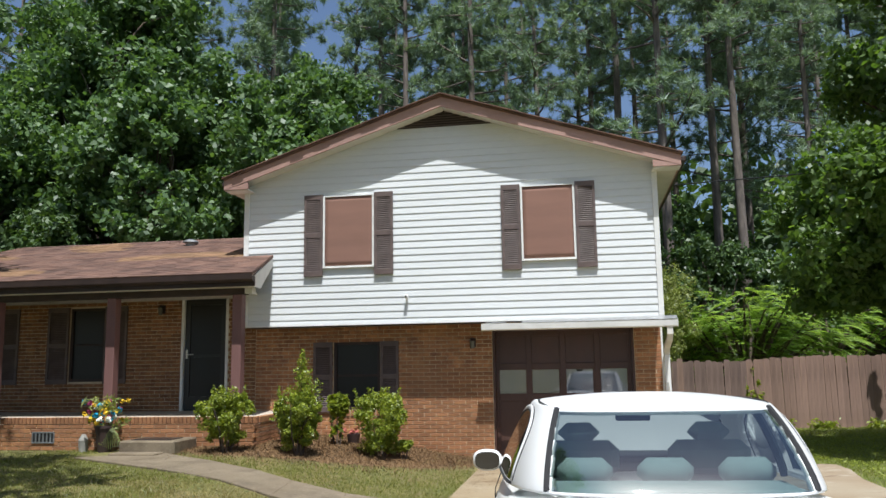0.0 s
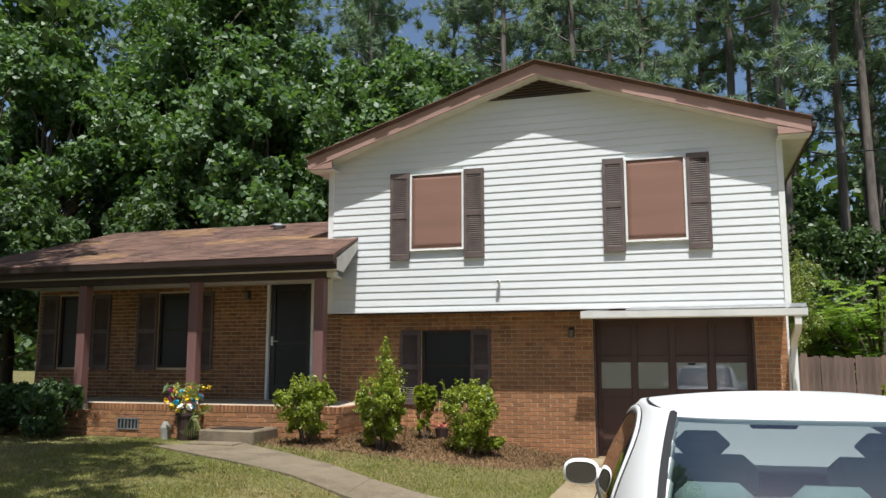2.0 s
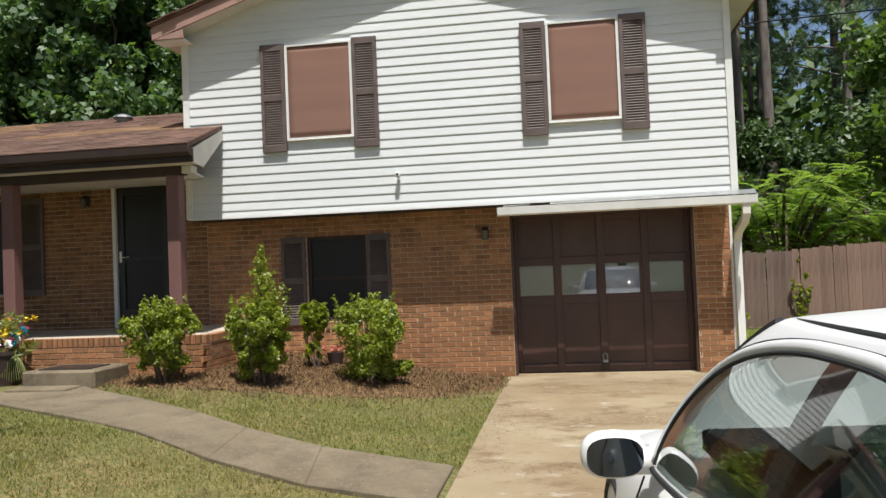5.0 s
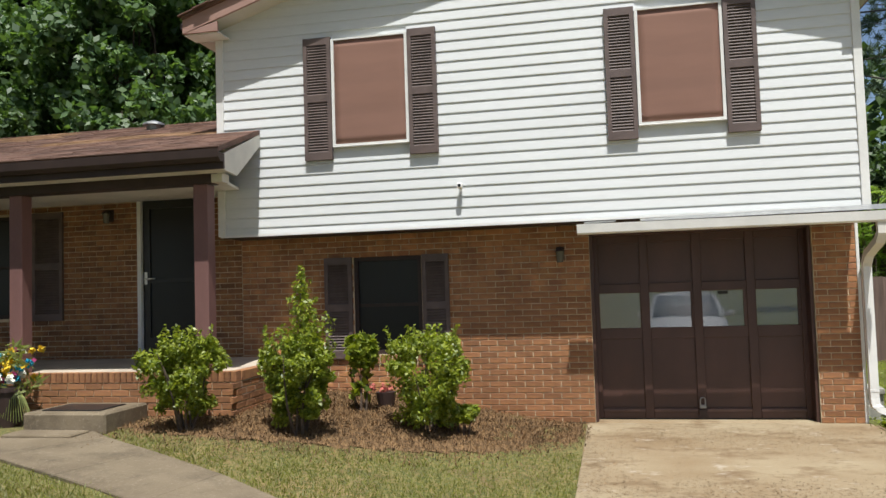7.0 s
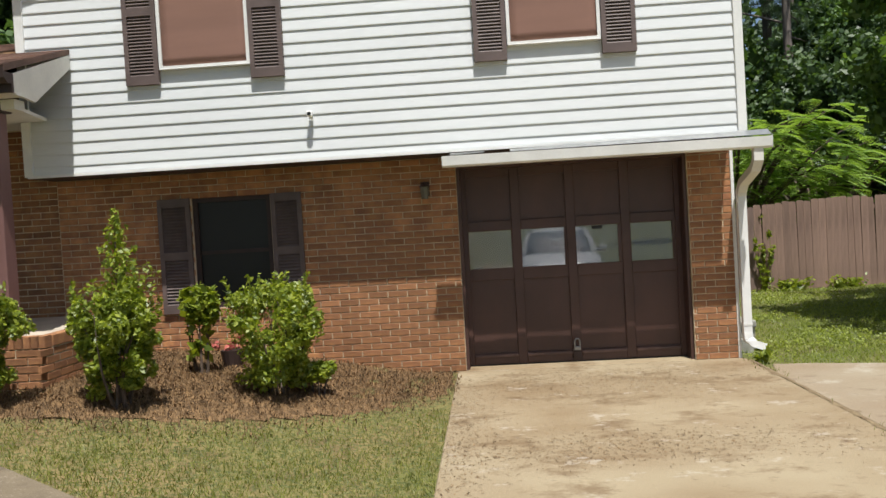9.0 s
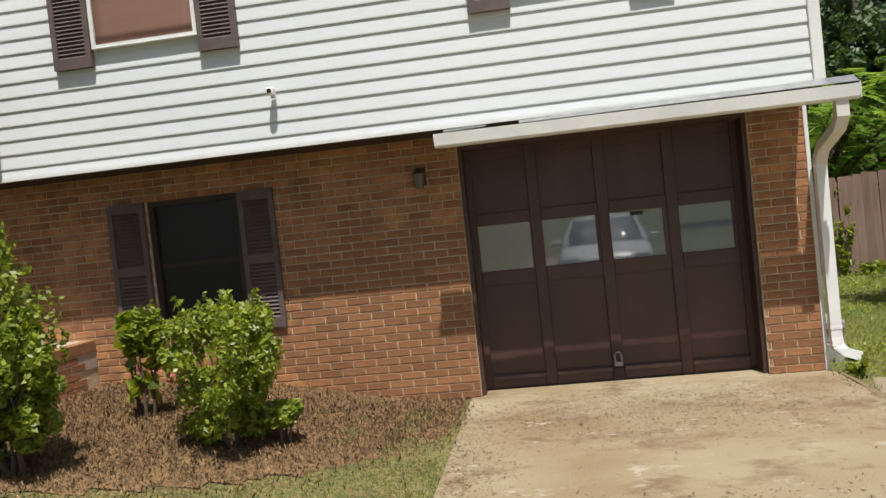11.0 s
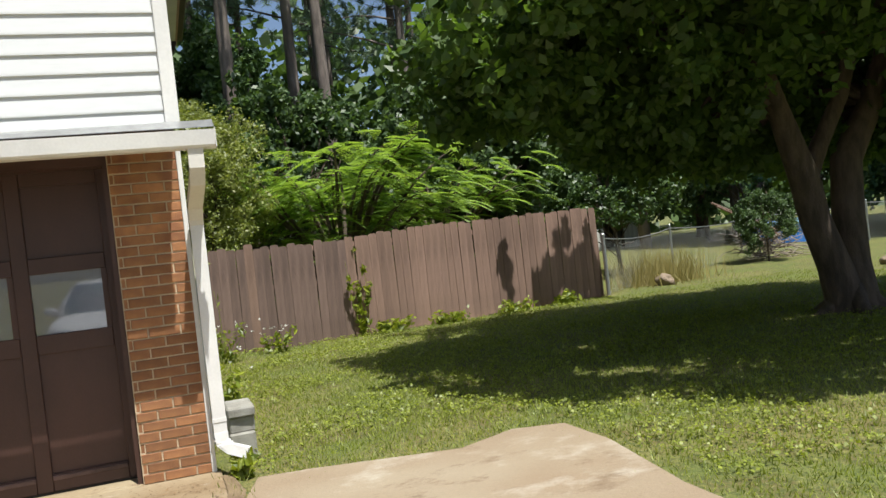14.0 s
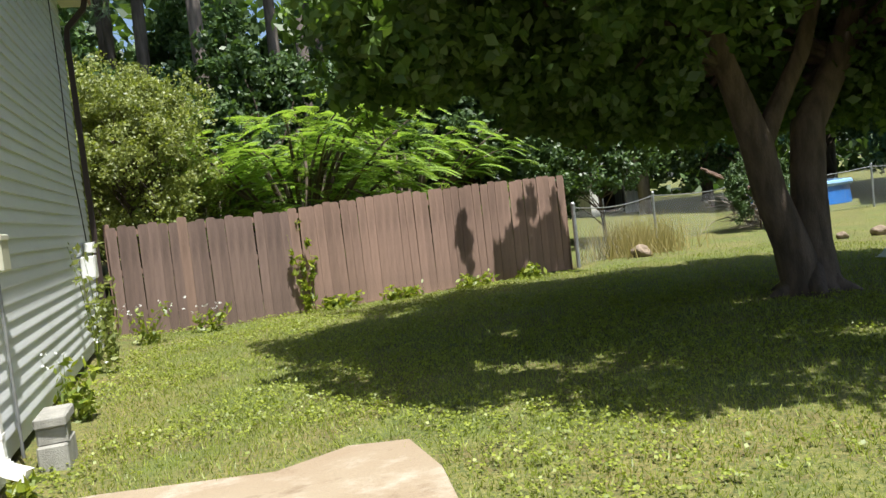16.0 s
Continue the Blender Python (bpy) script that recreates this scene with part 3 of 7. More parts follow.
part("eave_soffit", boxes((P_XL, P_XR - 0.05, P_EY + 0.121, 12.44, P_EZ - 0.2, P_EZ - 0.18)), M_SOFFIT, porch_roof)
bm = bmesh.new()
prism(bm, [(P_EY + 0.122, P_EZ - 0.055), (FY - 0.004, porch_z(FY) - 0.055), (FY - 0.004, porch_z(FY) - 0.19), (12.75, P_EZ - 0.19), (P_EY + 0.122, P_EZ - 0.19)], P_XR - 0.03, P_XR, axis="x")
skew(bm)
part("end_board", bm, M_SOFFIT, porch_roof)
part("beam", boxes((P_XL + 0.15, P_XR - 0.28, 12.46, 12.64, 2.69, 2.80), bevel=0.006), M_WOOD_AND_SHADE, porch_roof)
part("porch_ceiling", skew(boxes((P_XL + 0.15, P_XR - 0.28, 12.645, FY - 0.004, 2.80, 2.83))), M_SOFFIT, porch_roof)
part("porch_ceiling", boxes((P_XL + 0.15, X_L - 0.04, FY - 0.002, BY - 0.005, 2.80, 2.83)), M_SOFFIT, porch_roof)
part("end_board", boxes((P_XR - 0.278, P_XR - 0.16, 12.47, 12.62, 2.70, P_EZ - 0.2)), M_SOFFIT, porch_roof)

# porch floor and base
porch = thing("porch", (-8.8, 13.4, 0), "low brick porch base with a pale concrete floor", "porch", kind="structure")
porch.location = (0, 0, 0)
PZ, PFY, PX0, PX1 = 0.80, 12.46, -12.3, -5.19
part("porch_slab", boxes((PX0, PX1 - 0.005, PFY + 0.11, BY - 0.002, 0.55, PZ - 0.005)), M_PORCHSLAB, porch)
part("porch_core", boxes((PX0, PX1 - 0.012, PFY + 0.012, BY - 0.002, -0.2, PZ - 0.11)), M_MORTAR, porch)
step = thing("porch_step", (-6.60, 12.1, gz(-6.6, 12.1)), "pale concrete step block before the porch", "step")
part("block", boxes((-0.44, 0.44, -0.36, 0.35, -0.05, 0.19), bevel=0.02), M_WALK, step)
part("pad", boxes((-0.42, 0.30, -0.66, -0.38, -0.03, 0.04), bevel=0.012), M_WALK, step, "thin worn concrete pad")
mat_ob = thing("door_mat", (-6.60, 12.08, gz(-6.6, 12.1) + 0.19), "dark rubber mat lying on the step", "mat")
part("mat", boxes((-0.32, 0.30, -0.22, 0.2, 0.0, 0.012), bevel=0.004), M_DOORDARK, mat_ob)

# porch posts
post_group = "porch posts"
first = None
for x in (-9.83, -7.72, -5.565):
    if first is None:
        first = thing("porch_post", (x, 12.55, PZ - 0.005), "square rose-brown painted wooden porch post", "post", post_group)
        part("shaft", boxes((-0.078, 0.078, -0.078, 0.078, 0.0, 1.893), bevel=0.006), M_POST, first)
    else:
        copy_thing(first, pose(x, 12.55, PZ - 0.005))


# windows, shutters, doors
def shutter(x0, x1, z0, z1, y, group="shutters"):
    """A louvred shutter with two panels of slats."""
    w, h = x1 - x0, z1 - z0
    ob = thing("shutter", ((x0 + x1) / 2, y, z0), "dark brown louvred window shutter", "shutter", group)
    f = 0.045
    specs = [(-w / 2, -w / 2 + f, -0.032, 0.022, 0, h), (w / 2 - f, w / 2, -0.032, 0.022, 0, h)]
    for a, b in ((0, 0.085), (h * 0.5 - 0.04, h * 0.5 + 0.04), (h - 0.085, h)):
        specs.append((-w / 2 + f, w / 2 - f, -0.031, 0.02, a, b))
    part("frame", boxes(*specs), M_SHUTTER, ob)
    bm = bmesh.new()
    for a, b in ((0.085, h * 0.5 - 0.04), (h * 0.5 + 0.04, h - 0.085)):
        n = int((b - a) / 0.032)
        for i in range(n):
            zz = a + (i + 0.5) * (b - a) / n
            prism(bm, [(-0.026, zz - 0.013), (-0.007, zz + 0.011), (-0.005, zz + 0.006), (-0.024, zz - 0.017)], -w / 2 + f, w / 2 - f, axis="x")
    tagged(part("slats", bm, M_SHUTTER, ob), kind="stuff")
    part("backing", boxes((-w / 2 + f, w / 2 - f, -0.005, -0.003, 0.085, h - 0.085)), M_SHUTTER, ob)
    return ob


def screened_window(name, o, y, screen, label):
    """A window in its opening: white frame, a sun screen before the pane, a sill."""
    ob = thing(name, ((o[0] + o[1]) / 2, y, o[2]), label, "window", kind="structure")
    w, h = o[1] - o[0], o[3] - o[2]
    t = 0.02
    part("window_frame", boxes((-w / 2 - 0.012, -w / 2 + t, -0.03, 0.08, 0, h), (w / 2 - t, w / 2 + 0.012, -0.03, 0.08, 0, h),
                               (-w / 2 + t, w / 2 - t, -0.03, 0.08, h - t, h), (-w / 2 + t, w / 2 - t, -0.03, 0.08, 0, t)), M_TRIM, ob)
    part("window_sill", boxes((-w / 2 - 0.012, w / 2 + 0.012, -0.036, 0.02, -0.016, -0.002), bevel=0.004), M_TRIM, ob)
    bm = bmesh.new()
    nx, nz = 10, 14
    grid = {}
    for i in range(nx + 1):
        for j in range(nz + 1):
            x = -w / 2 + t + (w - 2 * t) * i / nx
            zz = t + (h - 2 * t) * j / nz
            grid[i, j] = bm.verts.new((x, -0.012 + 0.004 * noise.noise((x * 2 + o[0], 0.3, zz * 5)), zz))
    for i in range(nx):
        for j in range(nz):
            bm.faces.new((grid[i, j], grid[i + 1, j], grid[i + 1, j + 1], grid[i, j + 1]))
    scr = part("sun_screen", bm, screen, ob, smooth=True)
    sol = scr.modifiers.new("thick", "SOLIDIFY")
    sol.thickness = 0.004
    return ob


screened_window("window_1", W1, FY, M_SCREEN, "upper window covered by a brown sun screen")
screened_window("window_2", W2, FY, M_SCREEN, "upper window covered by a brown sun screen")
for x0, x1 in ((-4.935, -4.603), (-3.682, -3.355), (-1.49, -1.175), (-0.265, 0.06)):
    shutter(x0, x1, 3.085, 4.515, FY - 0.012, "upper shutters")


def sash_window(name, o, y, label):
    ob = thing(name, ((o[0] + o[1]) / 2, y, o[2]), label, "window", kind="structure")
    w, h = o[1] - o[0], o[3] - o[2]
    t = 0.05
    part("window_frame", boxes((-w / 2, -w / 2 + t, 0.03, 0.12, 0, h), (w / 2 - t, w / 2, 0.03, 0.12, 0, h), (-w / 2 + t, w / 2 - t, 0.03, 0.12, h - t, h),
                               (-w / 2 + t, w / 2 - t, 0.03, 0.12, 0, t), (-w / 2 + t, w / 2 - t, 0.05, 0.1, h / 2 - 0.02, h / 2 + 0.02)), M_WOOD_AND_SHADE, ob)
    pane = part("pane", boxes((-w / 2 + t, w / 2 - t, 0.066, 0.072, t, h - t)), M_DARKSCREEN, ob, "dark screened pane")
    return ob


M_DARKSCREEN = plain("dark_screen", (0.012, 0.013, 0.014), 0.35)
sash_window("window_3", LW_OPEN, BY, "lower window with a dark screen")
sash_window("window_4", PW1, BY, "porch window with dark screened sash")
sash_window("window_5", PW2, BY, "porch window with dark screened sash")
for x0, x1, z0, z1 in ((-4.92, -4.575, 0.76, 1.97), (-3.705, -3.385, 0.76, 1.97)):
    shutter(x0, x1, z0, z1, BY - 0.003, "lower shutters")
for x0, x1 in ((-10.14, -9.71), (-8.97, -8.52), (-12.34, -11.96), (-11.14, -10.75)):
    shutter(x0, x1, 1.3, 2.72, BY - 0.003, "porch shutters")

front_door = thing("door_1", (-6.99, BY + 0.03, PZ), "dark storm door, closed, in a pale frame", "door", kind="structure")
part("door_frame", boxes((-0.45, -0.40, -0.05, 0.14, -0.005, 2.065), (0.40, 0.45, -0.03, 0.14, -0.005, 2.065), (-0.40, 0.40, -0.03, 0.14, 2.02, 2.065)), M_TRIM, front_door)
part("door_leaf", boxes((-0.395, -0.30, 0.0, 0.04, 0.0, 2.015), (0.30, 0.395, 0.0, 0.04, 0.0, 2.015), (-0.30, 0.30, 0.0, 0.04, 1.9, 2.015),
                        (-0.30, 0.30, 0.0, 0.04, 0.0, 0.25), (-0.30, 0.30, 0.0, 0.04, 0.95, 1.0)), M_DOORDARK, front_door)
part("door_panel", boxes((-0.30, 0.30, 0.022, 0.034, 0.25, 1.9)), M_DARKSCREEN, front_door)
bm = boxes((-0.375, -0.335, -0.012, 0.0, 0.93, 1.09), bevel=0.004)
cyl(bm, (-0.355, -0.05, 1.0), (-0.355, 0.0, 1.0), 0.009)
cyl(bm, (-0.355, -0.05, 1.0), (-0.20, -0.05, 1.005), 0.011, 0.009)
part("door_handle", bm, plain("brushed_nickel", (0.6, 0.58, 0.55), 0.3, 1.0), front_door, "brushed lever handle")

# garage door
# paler brown for the foot ledge: dust, and its sunlit edge put into the colour
M_GARAGE_LEDGE = material("garage_ledge_dusty_lit", (0.16, 0.10, 0.085), 0.7, 0.5, 5, 60, 0.2)
garage_door = thing("garage_door", (-0.578, 14.54, 0.015), "dark brown panelled garage door with four panes", "garage door", kind="structure")
GX = [-1.137, -0.575, 0.0, 0.575, 1.137]
RAILS = [(0.0, 0.115), (0.90, 1.025), (1.425, 1.53), (2.0, 2.10)]
PANES = [(-1.085, -0.635), (-0.525, -0.075), (0.045, 0.49), (0.605, 1.055)]
M_PANEBACK = material("pane_frosted", (0.34, 0.40, 0.50), 0.35, 0.12, 2.5, 20, 0.02)
M_PANE = window_glass("pane_glass", (0.9, 0.9, 0.9), 0.11)
bm = bmesh.new()
for c in GX:
    box(bm, max(c - 0.048, -1.17), min(c + 0.048, 1.17), -0.02, 0.02, 0.0, 2.10, bevel=0.004)
part("stile_frame", bm, M_GARAGE, garage_door)
for a, b in RAILS:
    bm = bmesh.new()
    for c0, c1 in zip(GX, GX[1:]):
        box(bm, c0 + 0.049, c1 - 0.049, -0.019, 0.02, a, b, bevel=0.004)
    part("rail", bm, M_GARAGE, garage_door)
for c0, c1 in zip(GX, GX[1:]):
    for a, b in ((0.116, 0.899), (1.531, 1.999)):
        part("door_panel", boxes((c0 + 0.049, c1 - 0.049, 0.002, 0.016, a, b)), M_GARAGE, garage_door)
for (p0, p1), (c0, c1) in zip(PANES, zip(GX, GX[1:])):
    part("pane_surround", boxes((c0 + 0.049, p0 - 0.001, -0.012, 0.02, 1.026, 1.424), (p1 + 0.001, c1 - 0.049, -0.012, 0.02, 1.026, 1.424)), M_GARAGE, garage_door)
    part("bottom_ledge", boxes((c0 + 0.049, c1 - 0.049, -0.034, -0.02, 0.075, 0.105), bevel=0.004), M_GARAGE_LEDGE, garage_door, "dusty ledge along the door's foot, coloured pale as if lit")
part("pane_sticker", boxes((0.22, 0.33, -0.003, -0.001, 1.385, 1.42)), M_DARKSCREEN, garage_door, "small dark sticker on the pane")
for p0, p1 in PANES:
    pane = part("pane", boxes((p0 - 0.008, p1 + 0.008, 0.0, 0.004, 1.017, 1.433)), M_PANE, garage_door, "clear pane reflecting the street")
    pane.visible_shadow = False
    part("pane_cover", boxes((p0 - 0.008, p1 + 0.008, 0.0125, 0.0165, 1.017, 1.433)), M_PANEBACK, garage_door, "pale cover behind the pane")
bm = boxes((-0.04, 0.04, -0.045, -0.02, 0.03, 0.10), (-0.055, 0.055, -0.035, -0.021, 0.0, 0.04))
part("lock_plate", bm, M_WOOD_AND_SHADE, garage_door)
bm = bmesh.new()
tube(bm, [(-0.027, -0.05, 0.14), (-0.027, -0.055, 0.21), (-0.015, -0.055, 0.235), (0.015, -0.055, 0.235), (0.027, -0.055, 0.21), (0.027, -0.05, 0.14)], [0.008] * 6)
box(bm, -0.035, 0.035, -0.065, -0.035, 0.115, 0.155, bevel=0.005)
part("pull_handle", bm, M_GALV, garage_door, "bright metal pull handle")
part("bottom_seal", boxes((-1.17, 1.17, -0.025, 0.02, -0.016, 0.0)), M_DARKSCREEN, garage_door)
g_frame = thing("garage_frame", (0, 0, 0), "brown wooden frame round the garage opening", "frame", kind="structure")
part("jamb", boxes((-1.753, -1.72, BY + 0.04, 14.60, -0.005, 2.16)), M_GARAGE, g_frame)
part("jamb", boxes((0.565, 0.598, BY + 0.04, 14.60, -0.005, 2.16)), M_GARAGE, g_frame)
part("head", boxes((-1.72, 0.565, BY + 0.04, 14.60, 2.10, 2.16)), M_GARAGE, g_frame)
slab("garage_apron", [(-1.75, 14.31), (0.6, 14.31), (0.6, 14.75), (-1.75, 14.75)], lambda x, y: 0.004, M_CONCRETE, None, 0.1, "pale concrete sill of the garage", "structure", "floor")


# ---- plants ----
def leaf_cloud(centres, spreads, counts, size, rs, long=1.6, up=0.5, flat=1.0, size_vary=0.35):
    """Verts and faces of many small leaves, each a folded diamond, gathered in clumps."""
    c = np.repeat(np.asarray(centres, float), counts, axis=0)
    s = np.repeat(np.asarray(spreads, float), counts)[:, None]
    n = len(c)
    off = rs.normal(size=(n, 3))
    off /= np.linalg.norm(off, axis=1)[:, None] + 1e-9
    off *= rs.uniform(0.25, 1.0, (n, 1)) ** 0.6
    off[:, 2] *= flat
    p = c + off * s
    nor = rs.normal(size=(n, 3)) + 0.7 * off
    nor[:, 2] += up
    nor /= np.linalg.norm(nor, axis=1)[:, None]
    tan = np.cross(nor, rs.normal(size=(n, 3)))
    tan /= np.linalg.norm(tan, axis=1)[:, None] + 1e-9
    bit = np.cross(nor, tan)
    sz = size * rs.uniform(1 - size_vary, 1 + size_vary, (n, 1))
    a, b = tan * sz * long / 2, bit * sz / 2
    sag = nor * sz * 0.12
    v = np.stack([p - a, p + b - sag * 0.2 + a * 0.1, p + a - sag, p - b - sag * 0.2 + a * 0.1], 1).reshape(-1, 3)
    f = np.arange(4 * n).reshape(n, 4)
    return v, f


def limb_points(a, b, rs, bend=0.12, n=6, lift=0.0):
    a, b = np.asarray(a, float), np.asarray(b, float)
    ln = np.linalg.norm(b - a)
    w = rs.normal(size=3) * bend * ln
    return [tuple(a + (b - a) * t + w * math.sin(math.pi * t) + np.array([0, 0, lift * math.sin(math.pi * t)])) for t in np.linspace(0, 1, n)]


def broadleaf(name, height, radius, bare, leaves, size, mat, seed, label, trunk_r=0.2, lobes=34, stems=1, lean=(0, 0), bark=None, category="tree", squash=1.0, hollow=0.35, floor=0.0):
    """A broad-leaved tree: tapered trunk, limbs to each part of the crown, and a crown of many leaves with gaps."""
    rs = np.random.RandomState(seed)
    ob = thing(name, (0, 0, 0), label, category)
    top = np.array([lean[0], lean[1], height * 0.8])
    bm = bmesh.new()
    fork = np.array([lean[0] * 0.25, lean[1] * 0.25, bare * 0.75])
    pts = limb_points((0, 0, -0.15), fork, rs, 0.05, 6)
    if stems == 1:
        tube(bm, pts, [trunk_r * q for q in (1.5, 1.12, 1.0, 0.95, 0.92, 0.95)], 10)
    tips = []
    for k in range(stems):
        ang = 2 * math.pi * (k + 0.3) / stems + rs.uniform(-0.4, 0.4)
        out = radius * (0.35 if stems > 1 else 0.05)
        end = np.array([lean[0] + out * math.cos(ang), lean[1] + out * math.sin(ang), height * rs.uniform(0.72, 0.85)])
        root = np.array([0.6 * trunk_r * math.cos(ang), 0.6 * trunk_r * math.sin(ang), -0.2]) if stems > 1 else fork - np.array([0, 0, 0.1])
        sp = limb_points(root, end, rs, 0.05, 12)
        flare = [1.35, 1.1] + [1.0] * 10 if stems > 1 else [1.0] * 12
        tube(bm, sp, [trunk_r * (0.92 if stems == 1 else 0.8) * (1 - 0.85 * q) * fl for q, fl in zip(np.linspace(0, 1, 12), flare)], 10)
        tips.append(sp)
    centres, spreads, counts = [], [], []
    cz = (bare + height) / 2
    for i in range(lobes):
        d = rs.normal(size=3)
        d /= np.linalg.norm(d)
        d[2] = d[2] if d[2] > -0.75 else -d[2]
        r = rs.uniform(hollow, 1.0) ** 0.5
        c = np.array([lean[0] + d[0] * radius * 0.82 * r, lean[1] + d[1] * radius * 0.82 * r, cz + d[2] * (height - bare) * 0.42 * r * squash])
        c[2] = max(c[2], floor)
        centres.append(c)
        spreads.append(radius * rs.uniform(0.2, 0.36))
        counts.append(max(20, int(leaves / lobes * rs.uniform(0.6, 1.4))))
        stem = tips[i % len(tips)]
        start = np.array(stem[min(len(stem) - 2, max(1, int((c[2] - bare) / (height - bare) * 7) + (2 if stems > 1 else 0)))])
        lp = limb_points(start, c, rs, 0.1, 5)
        tube(bm, lp, [trunk_r * 0.3 * (1 - 0.85 * q) for q in np.linspace(0, 1, 5)], 5)
    part("trunk", bm, bark or M_BARK, ob, smooth=True)
    # smaller clumps inside each lobe, for an uneven outline
    cc, ss, nn = [], [], []
    for c, s, n in zip(centres, spreads, counts):
        for _ in range(9):
            d = rs.normal(size=3)
            d /= np.linalg.norm(d)
            cc.append(c + d * s * rs.uniform(0.3, 1.05))
            ss.append(s * rs.uniform(0.25, 0.5))
            nn.append(max(3, n // 9))
    v, f = leaf_cloud(cc, ss, nn, size, rs)
    crown = raw_mesh("crown", v, f, mat, ob)
    return ob


def pine(name, height, seed, label, bare=0.45, spread=3.0):
    """A tall pine: long bare trunk and an open crown of needle tufts on whorled boughs."""
    rs = np.random.RandomState(seed)
    ob = thing(name, (0, 0, 0), label, "tree", "tall pines")
    bm = bmesh.new()
    w = rs.normal(size=2) * 0.25
    pts = [(w[0] * math.sin(3 * t), w[1] * math.sin(2.3 * t), -0.2 + (height + 0.2) * t) for t in np.linspace(0, 1, 10)]
    tube(bm, pts, [0.185 * (1.15 - q) + 0.02 for q in np.linspace(0, 1, 10)], 8)
    tufts = []
    for i in range(44):
        t = bare + (1 - bare) * (i / 44) ** 0.9
        zb = height * t
        ang = rs.uniform(0, 2 * math.pi)
        ln = spread * (1.05 - 0.75 * (t - bare) / (1 - bare)) * rs.uniform(0.55, 1.1)
        end = np.array([math.cos(ang) * ln, math.sin(ang) * ln, zb + ln * rs.uniform(-0.05, 0.4)])
        base = np.array([w[0] * math.sin(3 * t), w[1] * math.sin(2.3 * t), zb])
        lp = limb_points(base, base + np.array([end[0], end[1], end[2] - zb]), rs, 0.06, 5)
        tube(bm, lp, [0.05 * (1 - 0.8 * q) for q in np.linspace(0, 1, 5)], 4)
        for q in range(11):
            a = rs.uniform(0.35, 1.05)
            k = min(3, int(a * 4))
            p = np.array(lp[k]) + (np.array(lp[min(4, k + 1)]) - np.array(lp[k])) * (a * 4 - k)
            tufts.append(p + rs.normal(size=3) * np.array([0.3, 0.3, 0.16]) * (0.5 + ln / spread))
    part("trunk", bm, M_PINEBARK, ob, smooth=True)
    tufts = np.array(tufts)
    n = 38
    c = np.repeat(tufts, n, axis=0)
    d = rs.normal(size=(len(c), 3))
    d[:, 2] += 0.35
    d /= np.linalg.norm(d, axis=1)[:, None]
    side = np.cross(d, rs.normal(size=(len(c), 3)))
    side /= np.linalg.norm(side, axis=1)[:, None] + 1e-9
    ln = rs.uniform(0.22, 0.42, (len(c), 1))
    a = c + rs.normal(size=(len(c), 3)) * 0.05
    v = np.stack([a - side * 0.022, a + side * 0.022, a + d * ln], 1).reshape(-1, 3)
    raw_mesh("crown", v, np.arange(len(v)).reshape(-1, 3), M_LEAF_PINE_HAZY, ob)
    return ob


def place(ob, x, y, turn=0, size=1.0, sink=0.0):
    ob.location = (x, y, gz(x, y) - sink)
    ob.rotation_euler = (0, 0, radians(turn))
    ob.scale = (size, size, size)
    return ob


def again(ob, x, y, turn, size=1.0):
    new_one = copy_thing(ob, pose(x, y, gz(x, y), 0, 0, turn))
    new_one.scale = (size, size, size)
    return new_one


